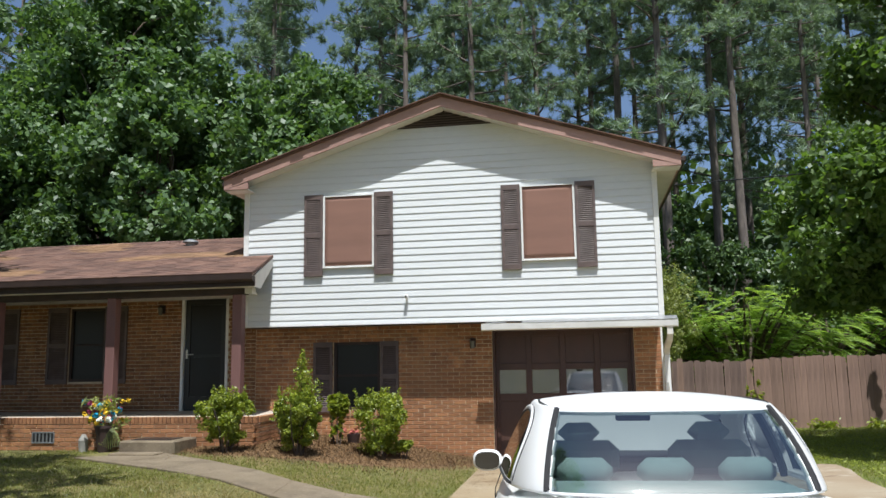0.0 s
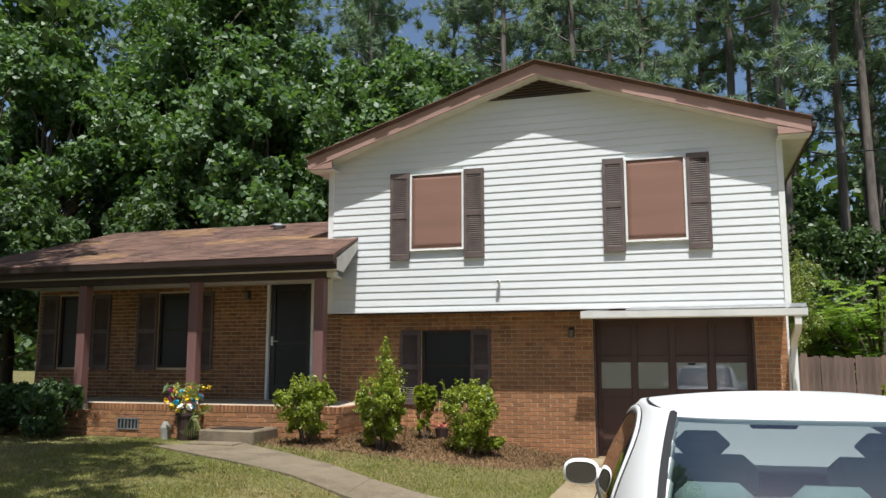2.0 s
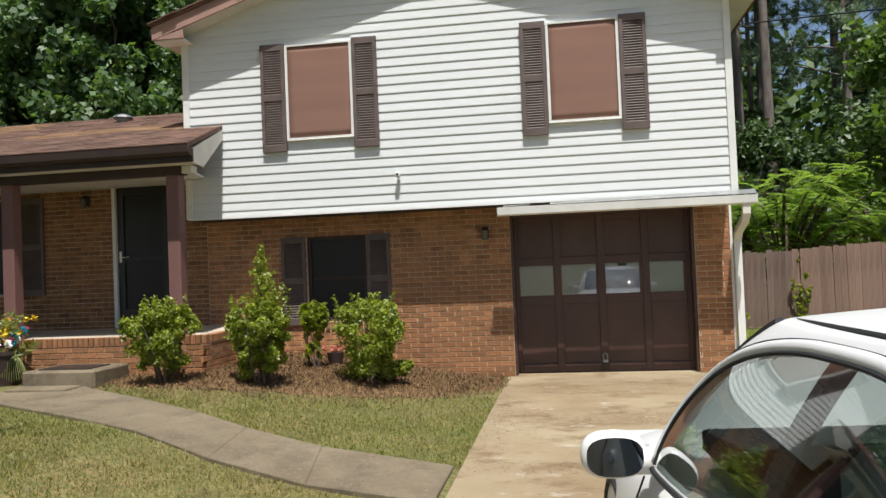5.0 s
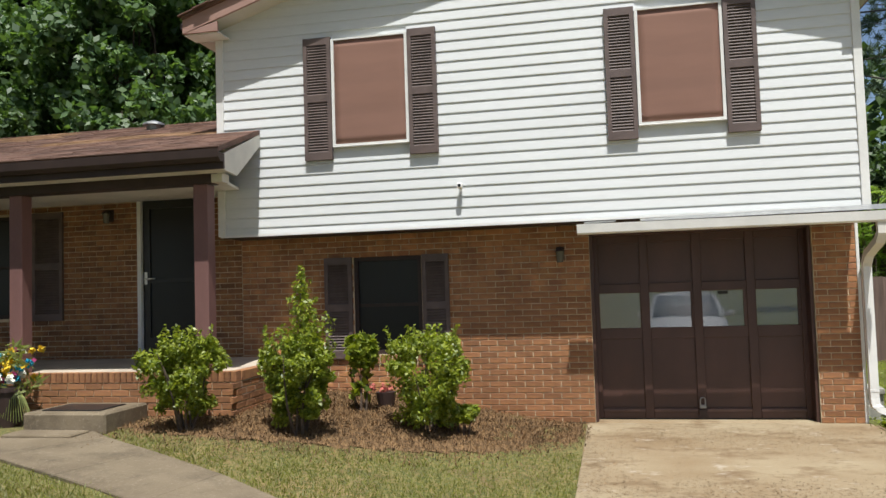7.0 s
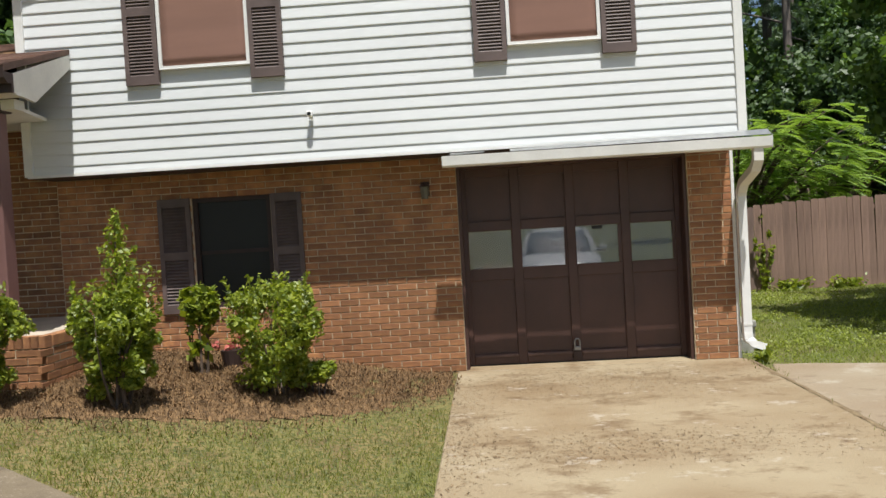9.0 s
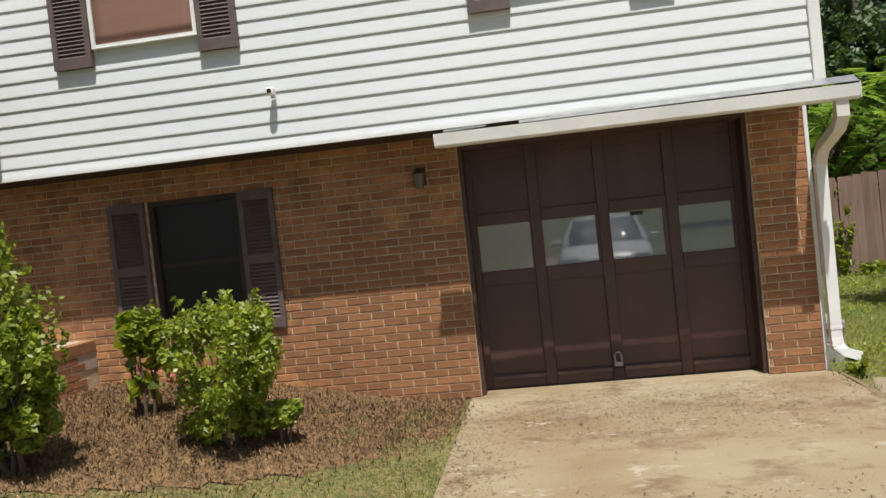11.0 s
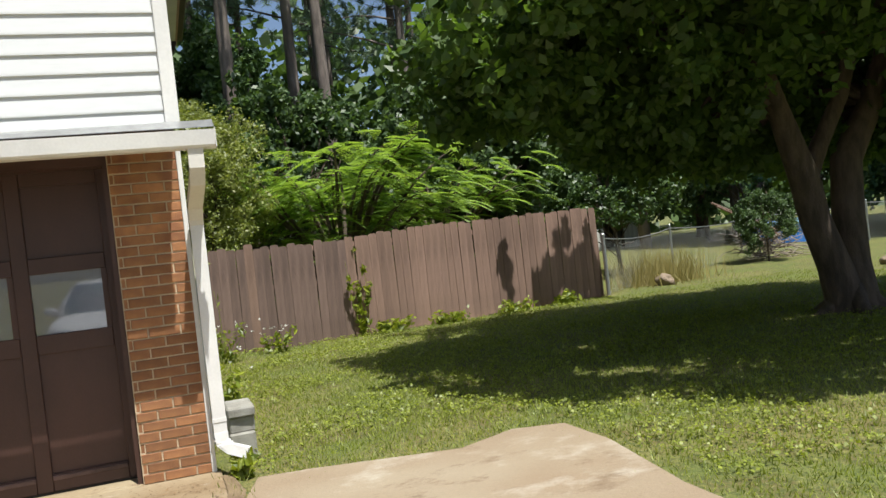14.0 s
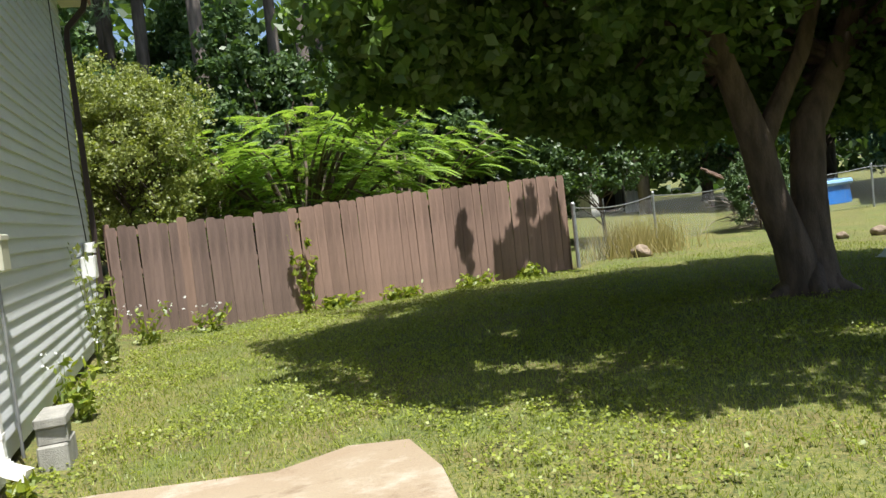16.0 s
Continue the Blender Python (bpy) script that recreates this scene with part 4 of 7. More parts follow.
# the broad tree in the side yard
def shade_tree(x, y, seed):
    """The broad tree of the side lawn: two leaning stems from one flared foot, crossing limbs, and a low dense dome of leaves."""
    rs = np.random.RandomState(seed)
    ob = thing("shade_tree", (x, y, gz(x, y)), "large broad shade tree with two dark leaning stems", "tree")
    bm = bmesh.new()
    left = [(-0.05, 0.0, -0.2), (-0.09, 0.0, 0.15), (-0.2, 0.02, 0.6), (-0.42, 0.03, 1.2), (-0.56, 0.0, 1.75), (-0.95, -0.1, 2.6), (-1.5, -0.3, 3.6), (-1.9, -0.5, 4.9), (-2.0, -0.6, 6.2)]
    right = [(0.08, 0.0, -0.2), (0.1, 0.0, 0.15), (0.12, 0.04, 0.6), (0.15, 0.06, 1.2), (0.2, 0.05, 1.9), (0.66, 0.0, 2.6), (1.0, -0.2, 3.7), (0.9, -0.5, 5.2), (0.6, -0.6, 7.2)]
    tube(bm, left, [0.34, 0.245, 0.205, 0.185, 0.18, 0.13, 0.11, 0.08, 0.04], 12)
    tube(bm, right, [0.36, 0.26, 0.215, 0.195, 0.19, 0.15, 0.12, 0.09, 0.04], 12)
    cross = [(-0.54, 0.0, 1.65), (-0.3, -0.04, 2.1), (0.06, -0.1, 2.7), (0.3, -0.2, 3.5), (0.2, -0.4, 4.6)]
    tube(bm, cross, [0.13, 0.11, 0.095, 0.08, 0.05], 10)
    for k in range(5):
        a = 2 * math.pi * k / 5 + 0.5
        tube(bm, [(0.1 * math.cos(a), 0.1 * math.sin(a), 0.28), (0.3 * math.cos(a), 0.3 * math.sin(a), 0.06), (0.6 * math.cos(a), 0.6 * math.sin(a), -0.06)], [0.14, 0.1, 0.03], 8)
    starts = [left[5], left[6], left[7], right[5], right[6], right[7], cross[3], cross[4]]
    centres, spreads, counts = [], [], []
    mx, my, low, top = -0.5, -0.9, 1.95, 9.6
    for i in range(235):
        u = rs.uniform(0, 1) ** (1.5 if i < 160 else 6.0)
        zc = low + 0.35 + (top - low - 0.6) * u
        reach = 4.75 * math.sqrt(max(0.03, 1 - ((zc - 2.7) / 7.2) ** 2)) if zc > 2.7 else 4.55
        a = rs.uniform(0, 2 * math.pi)
        r = reach * (rs.uniform(0.12, 1.0) ** 0.55) * rs.uniform(0.88, 1.03)
        c = np.array([mx + r * math.cos(a) * 1.06, my + r * math.sin(a) * 0.95, zc])
        # higher over the drive, lower towards the woods
        c[2] = max(c[2], 2.45 + 1.6 * float(smoothstep(0.0, -3.6, c[1])) + 0.75 * float(smoothstep(-1.6, -3.6, c[0])))
        # the crown thins out towards the wooden fence
        over = c[1] + 0.389 * (c[2] + 0.1) - 4.6
        if over > 0 and c[0] < 1.0:
            c[1] -= over
        s = rs.uniform(0.65, 1.15)
        centres.append(c)
        spreads.append(s)
        counts.append(int(1150 * s))
        st = min(starts, key=lambda q: (q[0] - c[0]) ** 2 + (q[1] - c[1]) ** 2 + 3 * (q[2] - c[2]) ** 2)
        lp = limb_points(st, c, rs, 0.09, 6, 0.3)
        tube(bm, lp, [0.06 * (1 - 0.85 * q) for q in np.linspace(0, 1, 6)], 5)
    # a few tips that reach out over the fence
    for c in ((-0.45, 4.4, 5.0), (0.3, 4.5, 5.0), (0.0, 4.3, 5.5), (-1.5, 4.8, 4.2), (0.75, 4.4, 4.8)):
        centres.append(np.array(c))
        spreads.append(0.36 if c[2] > 4.5 else 0.2)
        counts.append(420 if c[2] > 4.5 else 160)
        tube(bm, limb_points(right[6], c, rs, 0.06, 6, 0.3), [0.05 * (1 - 0.85 * q) for q in np.linspace(0, 1, 6)], 5)
    part("trunk", bm, M_BARK, ob, smooth=True)
    cc, ss, nn = [], [], []
    for c, s, n in zip(centres, spreads, counts):
        for _ in range(10):
            d = rs.normal(size=3)
            d /= np.linalg.norm(d)
            d[2] *= 0.7
            p = c + d * s * rs.uniform(0.25, 1.0)
            p[2] = max(p[2], low + 0.05 + 0.4 * rs.uniform() + 1.4 * float(smoothstep(0.0, -3.6, c[1])) + 0.6 * float(smoothstep(-1.6, -3.6, c[0])))
            cc.append(p)
            ss.append(s * rs.uniform(0.24, 0.48))
            nn.append(max(3, n // 10))
    v, f = leaf_cloud(cc, ss, nn, 0.09, rs)
    raw_mesh("crown", v, f, M_LEAF_MAPLE, ob)
    return ob


maple = shade_tree(8.95, 16.5, 21)

# woods behind the house
oak_a = broadleaf("forest_tree", 17, 4.8, 2.0, 50000, 0.16, M_LEAF_OAK, 31, "tall leafy tree at the edge of the woods", 0.24, 60)
oak_b = broadleaf("forest_tree", 12, 3.8, 1.0, 42000, 0.14, M_LEAF_OAK, 32, "tall leafy tree at the edge of the woods", 0.2, 54)
under = broadleaf("understory_tree", 7, 3.2, 0.3, 26000, 0.12, M_LEAF_DARK, 33, "low leafy tree in the shade of the woods", 0.11, 44)
for o in (oak_a, oak_b, under):
    tagged(o, group="woods behind the house")
place(oak_a, -16.5, 27.0, 10)
place(oak_b, -9.5, 26.0, 70)
place(under, 10.6, 31.5, 0)
for x, y, a, s in ((-24, 25, 40, 1.0), (-20, 31.5, 120, 1.1), (-32, 24, 300, 1.05), (-11.5, 33.5, 20, 0.9), (24, 39, 90, 1.0), (33, 33, 10, 1.0)):
    again(oak_a, x, y, a, s)
for x, y, a, s in ((-13.5, 24.0, 33, 1.0), (-5.0, 29.5, 99, 0.95), (-2.0, 27.5, 160, 0.8), (3.0, 36, 222, 0.8), (13.2, 38.6, 310, 0.95), (27, 35, 55, 1.0), (-38, 18, 15, 1.2), (38, 26, 15, 1.2), (-20, 22.5, 200, 1.05), (12.0, 34.5, 250, 0.85)):
    again(oak_b, x, y, a, s)
for x, y, a, s in ((-16, 22.0, 50, 0.9), (-22, 19.5, 140, 0.95), (-6, 24.5, 60, 0.85), (4.5, 31, 100, 0.9), (9.5, 32, 210, 1.0), (21.4, 35.2, 30, 1.0), (22, 33.5, 10, 0.9), (27, 31, 70, 1.0), (6, 38, 20, 1.1), (14, 41, 20, 1.2), (-1, 38, 20, 1.2), (0.5, 30.0, 20, 0.8), (20, 42, 90, 1.2), (28, 40, 60, 1.2), (12.5, 27.5, 15, 0.6)):
    again(under, x, y, a, s)
pine_a = pine("pine_tree", 25, 41, "tall pine with a long bare trunk and open crown")
pine_b = pine("pine_tree", 22, 42, "tall pine with a long bare trunk and open crown", 0.38, 3.4)
pine_c = pine("pine_tree", 27, 43, "tall pine with a long bare trunk and open crown", 0.5, 3.2)
place(pine_a, -4.5, 34, 0)
place(pine_b, 0.5, 37, 0)
place(pine_c, 5.5, 35, 0)
spots = [(-30, 38), (-25, 36), (-21, 40), (-15, 38), (-12, 42), (-8, 36), (-6.5, 42), (-1.8, 33.0), (2.8, 41), (7.8, 40), (9.2, 34), (11.5, 43), (14, 36.5), (16.5, 42), (19, 36), (22, 42), (26, 38),
         (30, 42), (34, 37), (-11, 47), (-3, 48), (9, 48), (18, 49), (26, 48), (-20, 47), (3.2, 31.5), (6.2, 33.0), (11.0, 38.5), (-3.4, 39.5), (-10, 39), (-17, 43), (-5.5, 38), (0, 42), (5, 43.5), (7, 37), (13, 40), (20, 39), (-14, 35), (1.5, 35), (16, 45), (23.5, 36), (-24, 43), (28, 36), (-7.5, 45), (12.8, 46)]
rng = random.Random(8)
for i, (x, y) in enumerate(spots):
    again((pine_a, pine_b, pine_c)[i % 3], x, y, rng.uniform(0, 360), rng.uniform(0.85, 1.1))
# the far side of the woods
rs = np.random.RandomState(77)
cx = rs.uniform(-75, 85, 1500)
cyy = rs.uniform(52, 70, 1500)
cz = rs.uniform(0.2, 15, 1500)
v, f = leaf_cloud(np.stack([cx, cyy, cz], 1), np.full(1500, 2.2), np.full(1500, 34), 0.6, rs)
raw_mesh("far_woods", v, f, M_LEAF_DARK, label="dense dark woods in the distance", kind="stuff", category="woods")
# trees that shade the front lawn and porch, and woods at the left
yard_tree = broadleaf("yard_tree", 13.5, 4.7, 5.6, 10500, 0.16, M_LEAF_OAK, 35, "tall leafy tree added for lawn shade and for reflections", 0.26, 48, 1, (1.9, 2.6), floor=6.8)
place(yard_tree, -9.5, 1.2, 0)
again(oak_b, -18.0, 9.3, 40, 1.0)
again(yard_tree, -14.2, 6.6, 0, 0.95)
again(under, -17.5, 17.5, 10, 0.9)
again(under, -21.5, 15.5, 200, 1.0)
again(under, -25.5, 17.0, 80, 1.15)
# unseen trees behind the walker, added only to show in reflections
for x, y, a in ((-22, -24, 0), (-10, -28, 80), (14, -27, 160), (26, -22, 20)):
    again(yard_tree, x, y, a, 1.15)


# ---- things on and round the house ----
# gutter over the garage, with its downspout
gutter = thing("garage_gutter", (0, 0, 0), "white metal gutter sagging over the garage door", "gutter")
bm = bmesh.new()
prism(bm, [(13.675, 2.19), (13.685, 2.10), (13.70, 2.085), (13.79, 2.085), (13.79, 2.20), (13.785, 2.20), (13.785, 2.10), (13.705, 2.10), (13.69, 2.19)], -1.86, 1.25, axis="x")
part("trough", bm, M_TRIM, gutter)
part("end_cap", boxes((1.25, 1.256, 13.675, 13.79, 2.085, 2.2)), M_TRIM, gutter)
bm = bmesh.new()
v0 = [(-1.2, 13.69, 2.196), (1.25, 13.69, 2.205), (1.25, 13.786, 2.262), (-1.2, 13.786, 2.225)]
lo = [bm.verts.new(p) for p in v0]
hi = [bm.verts.new((p[0], p[1], p[2] + 0.004)) for p in v0]
bm.faces.new(lo[::-1])
bm.faces.new(hi)
for i in range(4):
    bm.faces.new((lo[i], lo[(i + 1) % 4], hi[(i + 1) % 4], hi[i]))
part("flashing", bm, M_GALV, gutter, "grey metal flashing strip")
bm = bmesh.new()
cyl(bm, (-1.78, 13.7, 2.205), (-1.45, 13.71, 2.212), 0.01, 0.006, 6)
part("loose_strip", bm, M_GALV, gutter, "bent loose end of metal")


def duct(bm, points, w, d):
    """A rectangular pipe swept through points."""
    pts = [Vector(p) for p in points]
    rings = []
    for i, p in enumerate(pts):
        t = (pts[min(i + 1, len(pts) - 1)] - pts[max(i - 1, 0)]).normalized()
        side = Vector((1, 0, 0)) if abs(t.x) < 0.8 else Vector((0, 1, 0))
        nrm = t.cross(side).normalized()
        side = nrm.cross(t).normalized()
        rings.append([bm.verts.new(p + a * side * w / 2 + b * nrm * d / 2) for a, b in ((-1, -1), (1, -1), (1, 1), (-1, 1))])
    for r, s in zip(rings, rings[1:]):
        for k in range(4):
            bm.faces.new((r[k], r[(k + 1) % 4], s[(k + 1) % 4], s[k]))
    bm.faces.new(rings[0])
    bm.faces.new(rings[-1][::-1])
    bmesh.ops.recalc_face_normals(bm, faces=bm.faces)
    return bm


spout = thing("downspout", (1.11, 14.23, 0.0), "white metal downspout with a ribbed foot elbow", "downspout")
part("upper_elbow", duct(bmesh.new(), [(0.02, -0.49, 2.085), (0.02, -0.49, 1.98), (0.015, -0.42, 1.9), (0.0, -0.1, 1.78), (0.0, -0.02, 1.7), (0.0, 0.0, 1.66)], 0.09, 0.07), M_SOFFIT, spout)
part("pipe", duct(bmesh.new(), [(0, 0, 1.67), (0, 0, 0.26)], 0.085, 0.065), M_TRIM, spout)
part("foot_elbow", duct(bmesh.new(), [(0, 0, 0.27), (0.005, -0.005, 0.2), (0.05, -0.02, 0.155), (0.16, -0.06, 0.115)], 0.088, 0.07), M_TRIM, spout)
bm = bmesh.new()
for q in range(5):
    t = q / 4
    c = Vector((0.0 + 0.05 * t, -0.02 * t, 0.22 - 0.06 * t))
    box(bm, c.x - 0.047, c.x + 0.047, c.y - 0.039, c.y + 0.039, c.z - 0.003, c.z + 0.003)
part("ribs", bm, M_TRIM, spout)
part("strap", boxes((-0.046, 0.046, -0.036, 0.036, 0.34, 0.365)), M_TRIM, spout)

# small camera on the siding
sec = thing("security_camera", (-3.12, FY - 0.004, 2.66), "small white camera fixed to the siding", "camera")
bm = boxes((-0.02, 0.02, -0.02, 0.0, -0.02, 0.03), bevel=0.004)
part("base", bm, M_TRIM, sec)
bm = bmesh.new()
cyl(bm, (0, -0.02, 0.01), (0, -0.045, 0.02), 0.01)
part("arm", bm, M_TRIM, sec)
bm = boxes((-0.03, 0.03, -0.10, -0.03, 0.0, 0.055), bevel=0.01)
part("body", bm, M_TRIM, sec)
bm = bmesh.new()
cyl(bm, (0, -0.098, 0.027), (0, -0.104, 0.027), 0.018)
part("lens", bm, M_DARKSCREEN, sec)


def wall_lamp(x, z):
    ob = thing("wall_lamp", (x, BY - 0.004, z), "small dark lantern lamp on the brick wall, unlit", "lamp", "wall lamps")
    part("backplate", boxes((-0.045, 0.045, -0.012, 0.004, -0.06, 0.09), bevel=0.004), M_WOOD_AND_SHADE, ob)
    bm = bmesh.new()
    tube(bm, [(0, -0.01, 0.05), (0, -0.06, 0.085), (0, -0.1, 0.07)], [0.009] * 3, 6)
    cyl(bm, (0, -0.1, 0.035), (0, -0.1, 0.08), 0.06, 0.012, 8)
    part("cap", bm, M_WOOD_AND_SHADE, ob)
    bm = bmesh.new()
    cyl(bm, (0, -0.1, -0.09), (0, -0.1, 0.035), 0.035, 0.048, 8)
    part("glass_shade", bm, plain("lamp_glass", (0.13, 0.12, 0.10), 0.12), ob, "pale glass shade")
    return ob


wall_lamp(-7.82, 2.62)
wall_lamp(-2.08, 1.9)

# crawl-space vent in the porch base
cv = thing("crawl_vent", (-8.8, PFY - 0.002, 0.4), "pale louvred vent in the porch base", "vent")
part("frame", boxes((-0.2, 0.2, -0.012, 0.012, 0.0, 0.02), (-0.2, 0.2, -0.012, 0.012, 0.16, 0.18), (-0.2, -0.18, -0.012, 0.012, 0.02, 0.16), (0.18, 0.2, -0.012, 0.012, 0.02, 0.16)), M_GALV, cv)
part("backing", boxes((-0.18, 0.18, 0.0, 0.01, 0.02, 0.16)), M_DARKSCREEN, cv)
for i in range(5):
    x = -0.13 + i * 0.065
    part("slat", boxes((x - 0.012, x + 0.012, -0.008, 0.0, 0.02, 0.16)), M_GALV, cv)

# roof vent cap seen over the ridge
rv = thing("roof_vent", (-8.0, 15.6, porch_z(15.6)), "small grey round vent on the porch roof", "vent")
bm = bmesh.new()
cyl(bm, (0, 0, -0.02), (0, 0, 0.06), 0.10, 0.10, 14)
cyl(bm, (0, 0, 0.055), (0, 0, 0.085), 0.16, 0.15, 14)
cyl(bm, (0, 0, 0.085), (0, 0, 0.12), 0.15, 0.06, 14)
part("cap", bm, M_GALV, rv, smooth=False)

# side wall: meter boxes, conduit, cable
mb = thing("utility_box", (X_R + 0.01, 14.98, 1.28), "beige electric box on the side wall", "utility box")
part("case", boxes((0.0, 0.11, -0.12, 0.12, 0.0, 0.24), bevel=0.012), material("beige_box", (0.5, 0.5, 0.38), 0.5, 0.1), mb)
part("lid", boxes((0.01, 0.118, -0.125, 0.125, 0.2, 0.245), bevel=0.008), material("beige_lid", (0.52, 0.52, 0.42), 0.5, 0.1), mb)
bm = bmesh.new()
cyl(bm, (0.04, 0.0, -1.25), (0.04, 0.0, 0.0), 0.012, 0.012, 8)
part("conduit", bm, M_GALV, mb)
for y, z0, z1, w in ((19.9, 1.27, 1.4, 0.16), (19.45, 0.98, 1.24, 0.22)):
    ob = thing("utility_box", (X_R + 0.01, y, z0), "small white cable box on the side wall", "utility box")
    part("case", boxes((0.0, w * 0.7, -w / 2, w / 2, 0.0, z1 - z0), bevel=0.012), M_TRIM, ob)
    part("lid", boxes((w * 0.7, w * 0.7 + 0.012, -w / 2 - 0.01, w / 2 + 0.01, -0.005, z1 - z0 + 0.005), bevel=0.004), M_TRIM, ob)
cable = thing("wall_cable", (X_R, 20.0, 0), "thin dark cable running down the side wall", "cable")
bm = bmesh.new()
tube(bm, [(0.03, -0.35, 4.55), (0.035, -0.3, 3.4), (0.03, -0.36, 2.3), (0.045, -0.25, 1.9), (0.05, -0.1, 1.42)], [0.007] * 5, 6)
part("cable", bm, M_DARKSCREEN, cable)
rd = thing("downspout", (X_R + 0.06, 20.75, 0), "dark brown downspout at the far corner", "downspout")
part("pipe", duct(bmesh.new(), [(0.28, 0, 4.62), (0.25, 0, 4.5), (0.02, 0, 4.25), (0.0, 0, 4.1), (0, 0, 0.1)], 0.07, 0.06), M_WOOD_AND_SHADE, rd)

# cinder blocks by the wall
cb = thing("cinder_block", (1.29, 15.0, gz(1.29, 15.0)), "grey concrete block standing on the grass", "block", "blocks by the wall")
bm = bmesh.new()
box(bm, -0.095, 0.095, -0.19, 0.19, 0.0, 0.19, bevel=0.012)
part("block", bm, M_BLOCK, cb)
lowb = copy_thing(cb, pose(1.28, 15.03, gz(1.29, 15.0) + 0.19, 0, 0, 5))
lowb.scale = (1, 1, 0.6)
cap = thing("cap_block", (1.295, 15.01, gz(1.29, 15.0) + 0.304), "thin concrete cap laid on the blocks", "block", "blocks by the wall")
part("block", boxes((-0.1, 0.1, -0.2, 0.2, 0.0, 0.075), bevel=0.012), M_BLOCK, cap)

# ---- wooden fence ----
fence = thing("wooden_fence", (0, 0, 0), "weathered brown dog-eared picket fence on the side lawn", "fence")
FA, FB = Vector((1.12, 22.05, 0)), Vector((9.12, 22.85, 0))
span = (FB - FA).length
fang = math.degrees(math.atan2(FB.y - FA.y, FB.x - FA.x))


def picket_mesh(w, h, wood):
    bm = bmesh.new()
    c = 0.028
    prism(bm, [(-w / 2, 0), (w / 2, 0), (w / 2, h - c), (w / 2 - 0.012, h - 0.01), (w / 2 - c, h), (-w / 2 + c, h), (-w / 2 + 0.012, h - 0.01), (-w / 2, h - c)], -0.009, 0.009)
    me = bpy.data.meshes.new("picket")
    bm.to_mesh(me)
    bm.free()
    me.materials.append(wood)
    return me


M_FENCE_OLD = material("fence_wood_old", (0.205, 0.14, 0.115), 0.9, 0.4, 3, 45, 0.5, per_object=0.35, stretch=(3, 3, 0.35))
picket, old_picket = picket_mesh(0.1445, 1.80, M_FENCE), picket_mesh(0.1445, 1.76, M_FENCE_OLD)
rng = random.Random(4)
n = int(span / 0.1455)
for i in range(n):
    t = (i + 0.5) / n
    p = FA + (FB - FA) * t
    ob = new("picket", old_picket if t < 0.345 and not 0.13 < t < 0.15 else picket)
    ob.parent = fence
    low = gz(p.x, p.y) - 0.03
    sag = 0.10 * smoothstep(0.52, 0.3, t) * 0.3
    ob.matrix_local = Matrix.Translation((p.x, p.y + rng.uniform(-0.006, 0.006), low + rng.uniform(-0.015, 0.015) - sag + 0.05 * t)) @ pose(0, 0, 0, 0, rng.uniform(-0.7, 0.7), fang) @ Matrix.Diagonal((rng.uniform(0.97, 1.01), 1, rng.uniform(0.985, 1.01), 1))
for h in (0.3, 0.95, 1.55):
    bm = bmesh.new()
    a, b = FA + Vector((0, 0.035, gz(FA.x, FA.y) + h)), FB + Vector((0, 0.035, gz(FB.x, FB.y) + h))
    duct(bm, [a, b], 0.04, 0.085)
    part("rail", bm, M_FENCE, fence)
for t in (0.0, 0.32, 0.62, 0.995):
    p = FA + (FB - FA) * t
    part("post", boxes((p.x - 0.045, p.x + 0.045, p.y + 0.06, p.y + 0.15, gz(p.x, p.y) - 0.2, gz(p.x, p.y) + 1.7), bevel=0.005), M_FENCE, fence)
# the return at the fence's end
for i in range(4):
    ob = new("picket", picket)
    ob.parent = fence
    ob.matrix_local = Matrix.Translation((FB.x + 0.02 + 0.035 * i, FB.y + 0.02 + 0.14 * i, gz(9, 23) - 0.03 - 0.04 * i)) @ pose(0, 0, 0, 0, 2.0, 76)

# ---- chain-link fence ----
M_WIRE = material("weathered_wire", (0.30, 0.31, 0.30), 0.75, 0.3, 4, 40, 0.1)
chain = thing("chain_link_fence", (0, 0, 0), "sagging galvanised chain-link fence on steel posts", "fence")
CP = [(9.36, 23.0), (12.4, 25.0), (16.9, 27.2), (21.0, 27.2), (26.0, 27.3)]
CH = 1.16


def chain_post(x, y, r=0.03):
    bm = bmesh.new()
    g = gz(x, y)
    cyl(bm, (x, y, g - 0.1), (x, y, g + CH + 0.06), r, r, 10)
    bmesh.ops.create_uvsphere(bm, u_segments=8, v_segments=5, radius=r * 1.25, matrix=Matrix.Translation((x, y, g + CH + 0.07)))
    part("post", bm, M_GALV, chain)


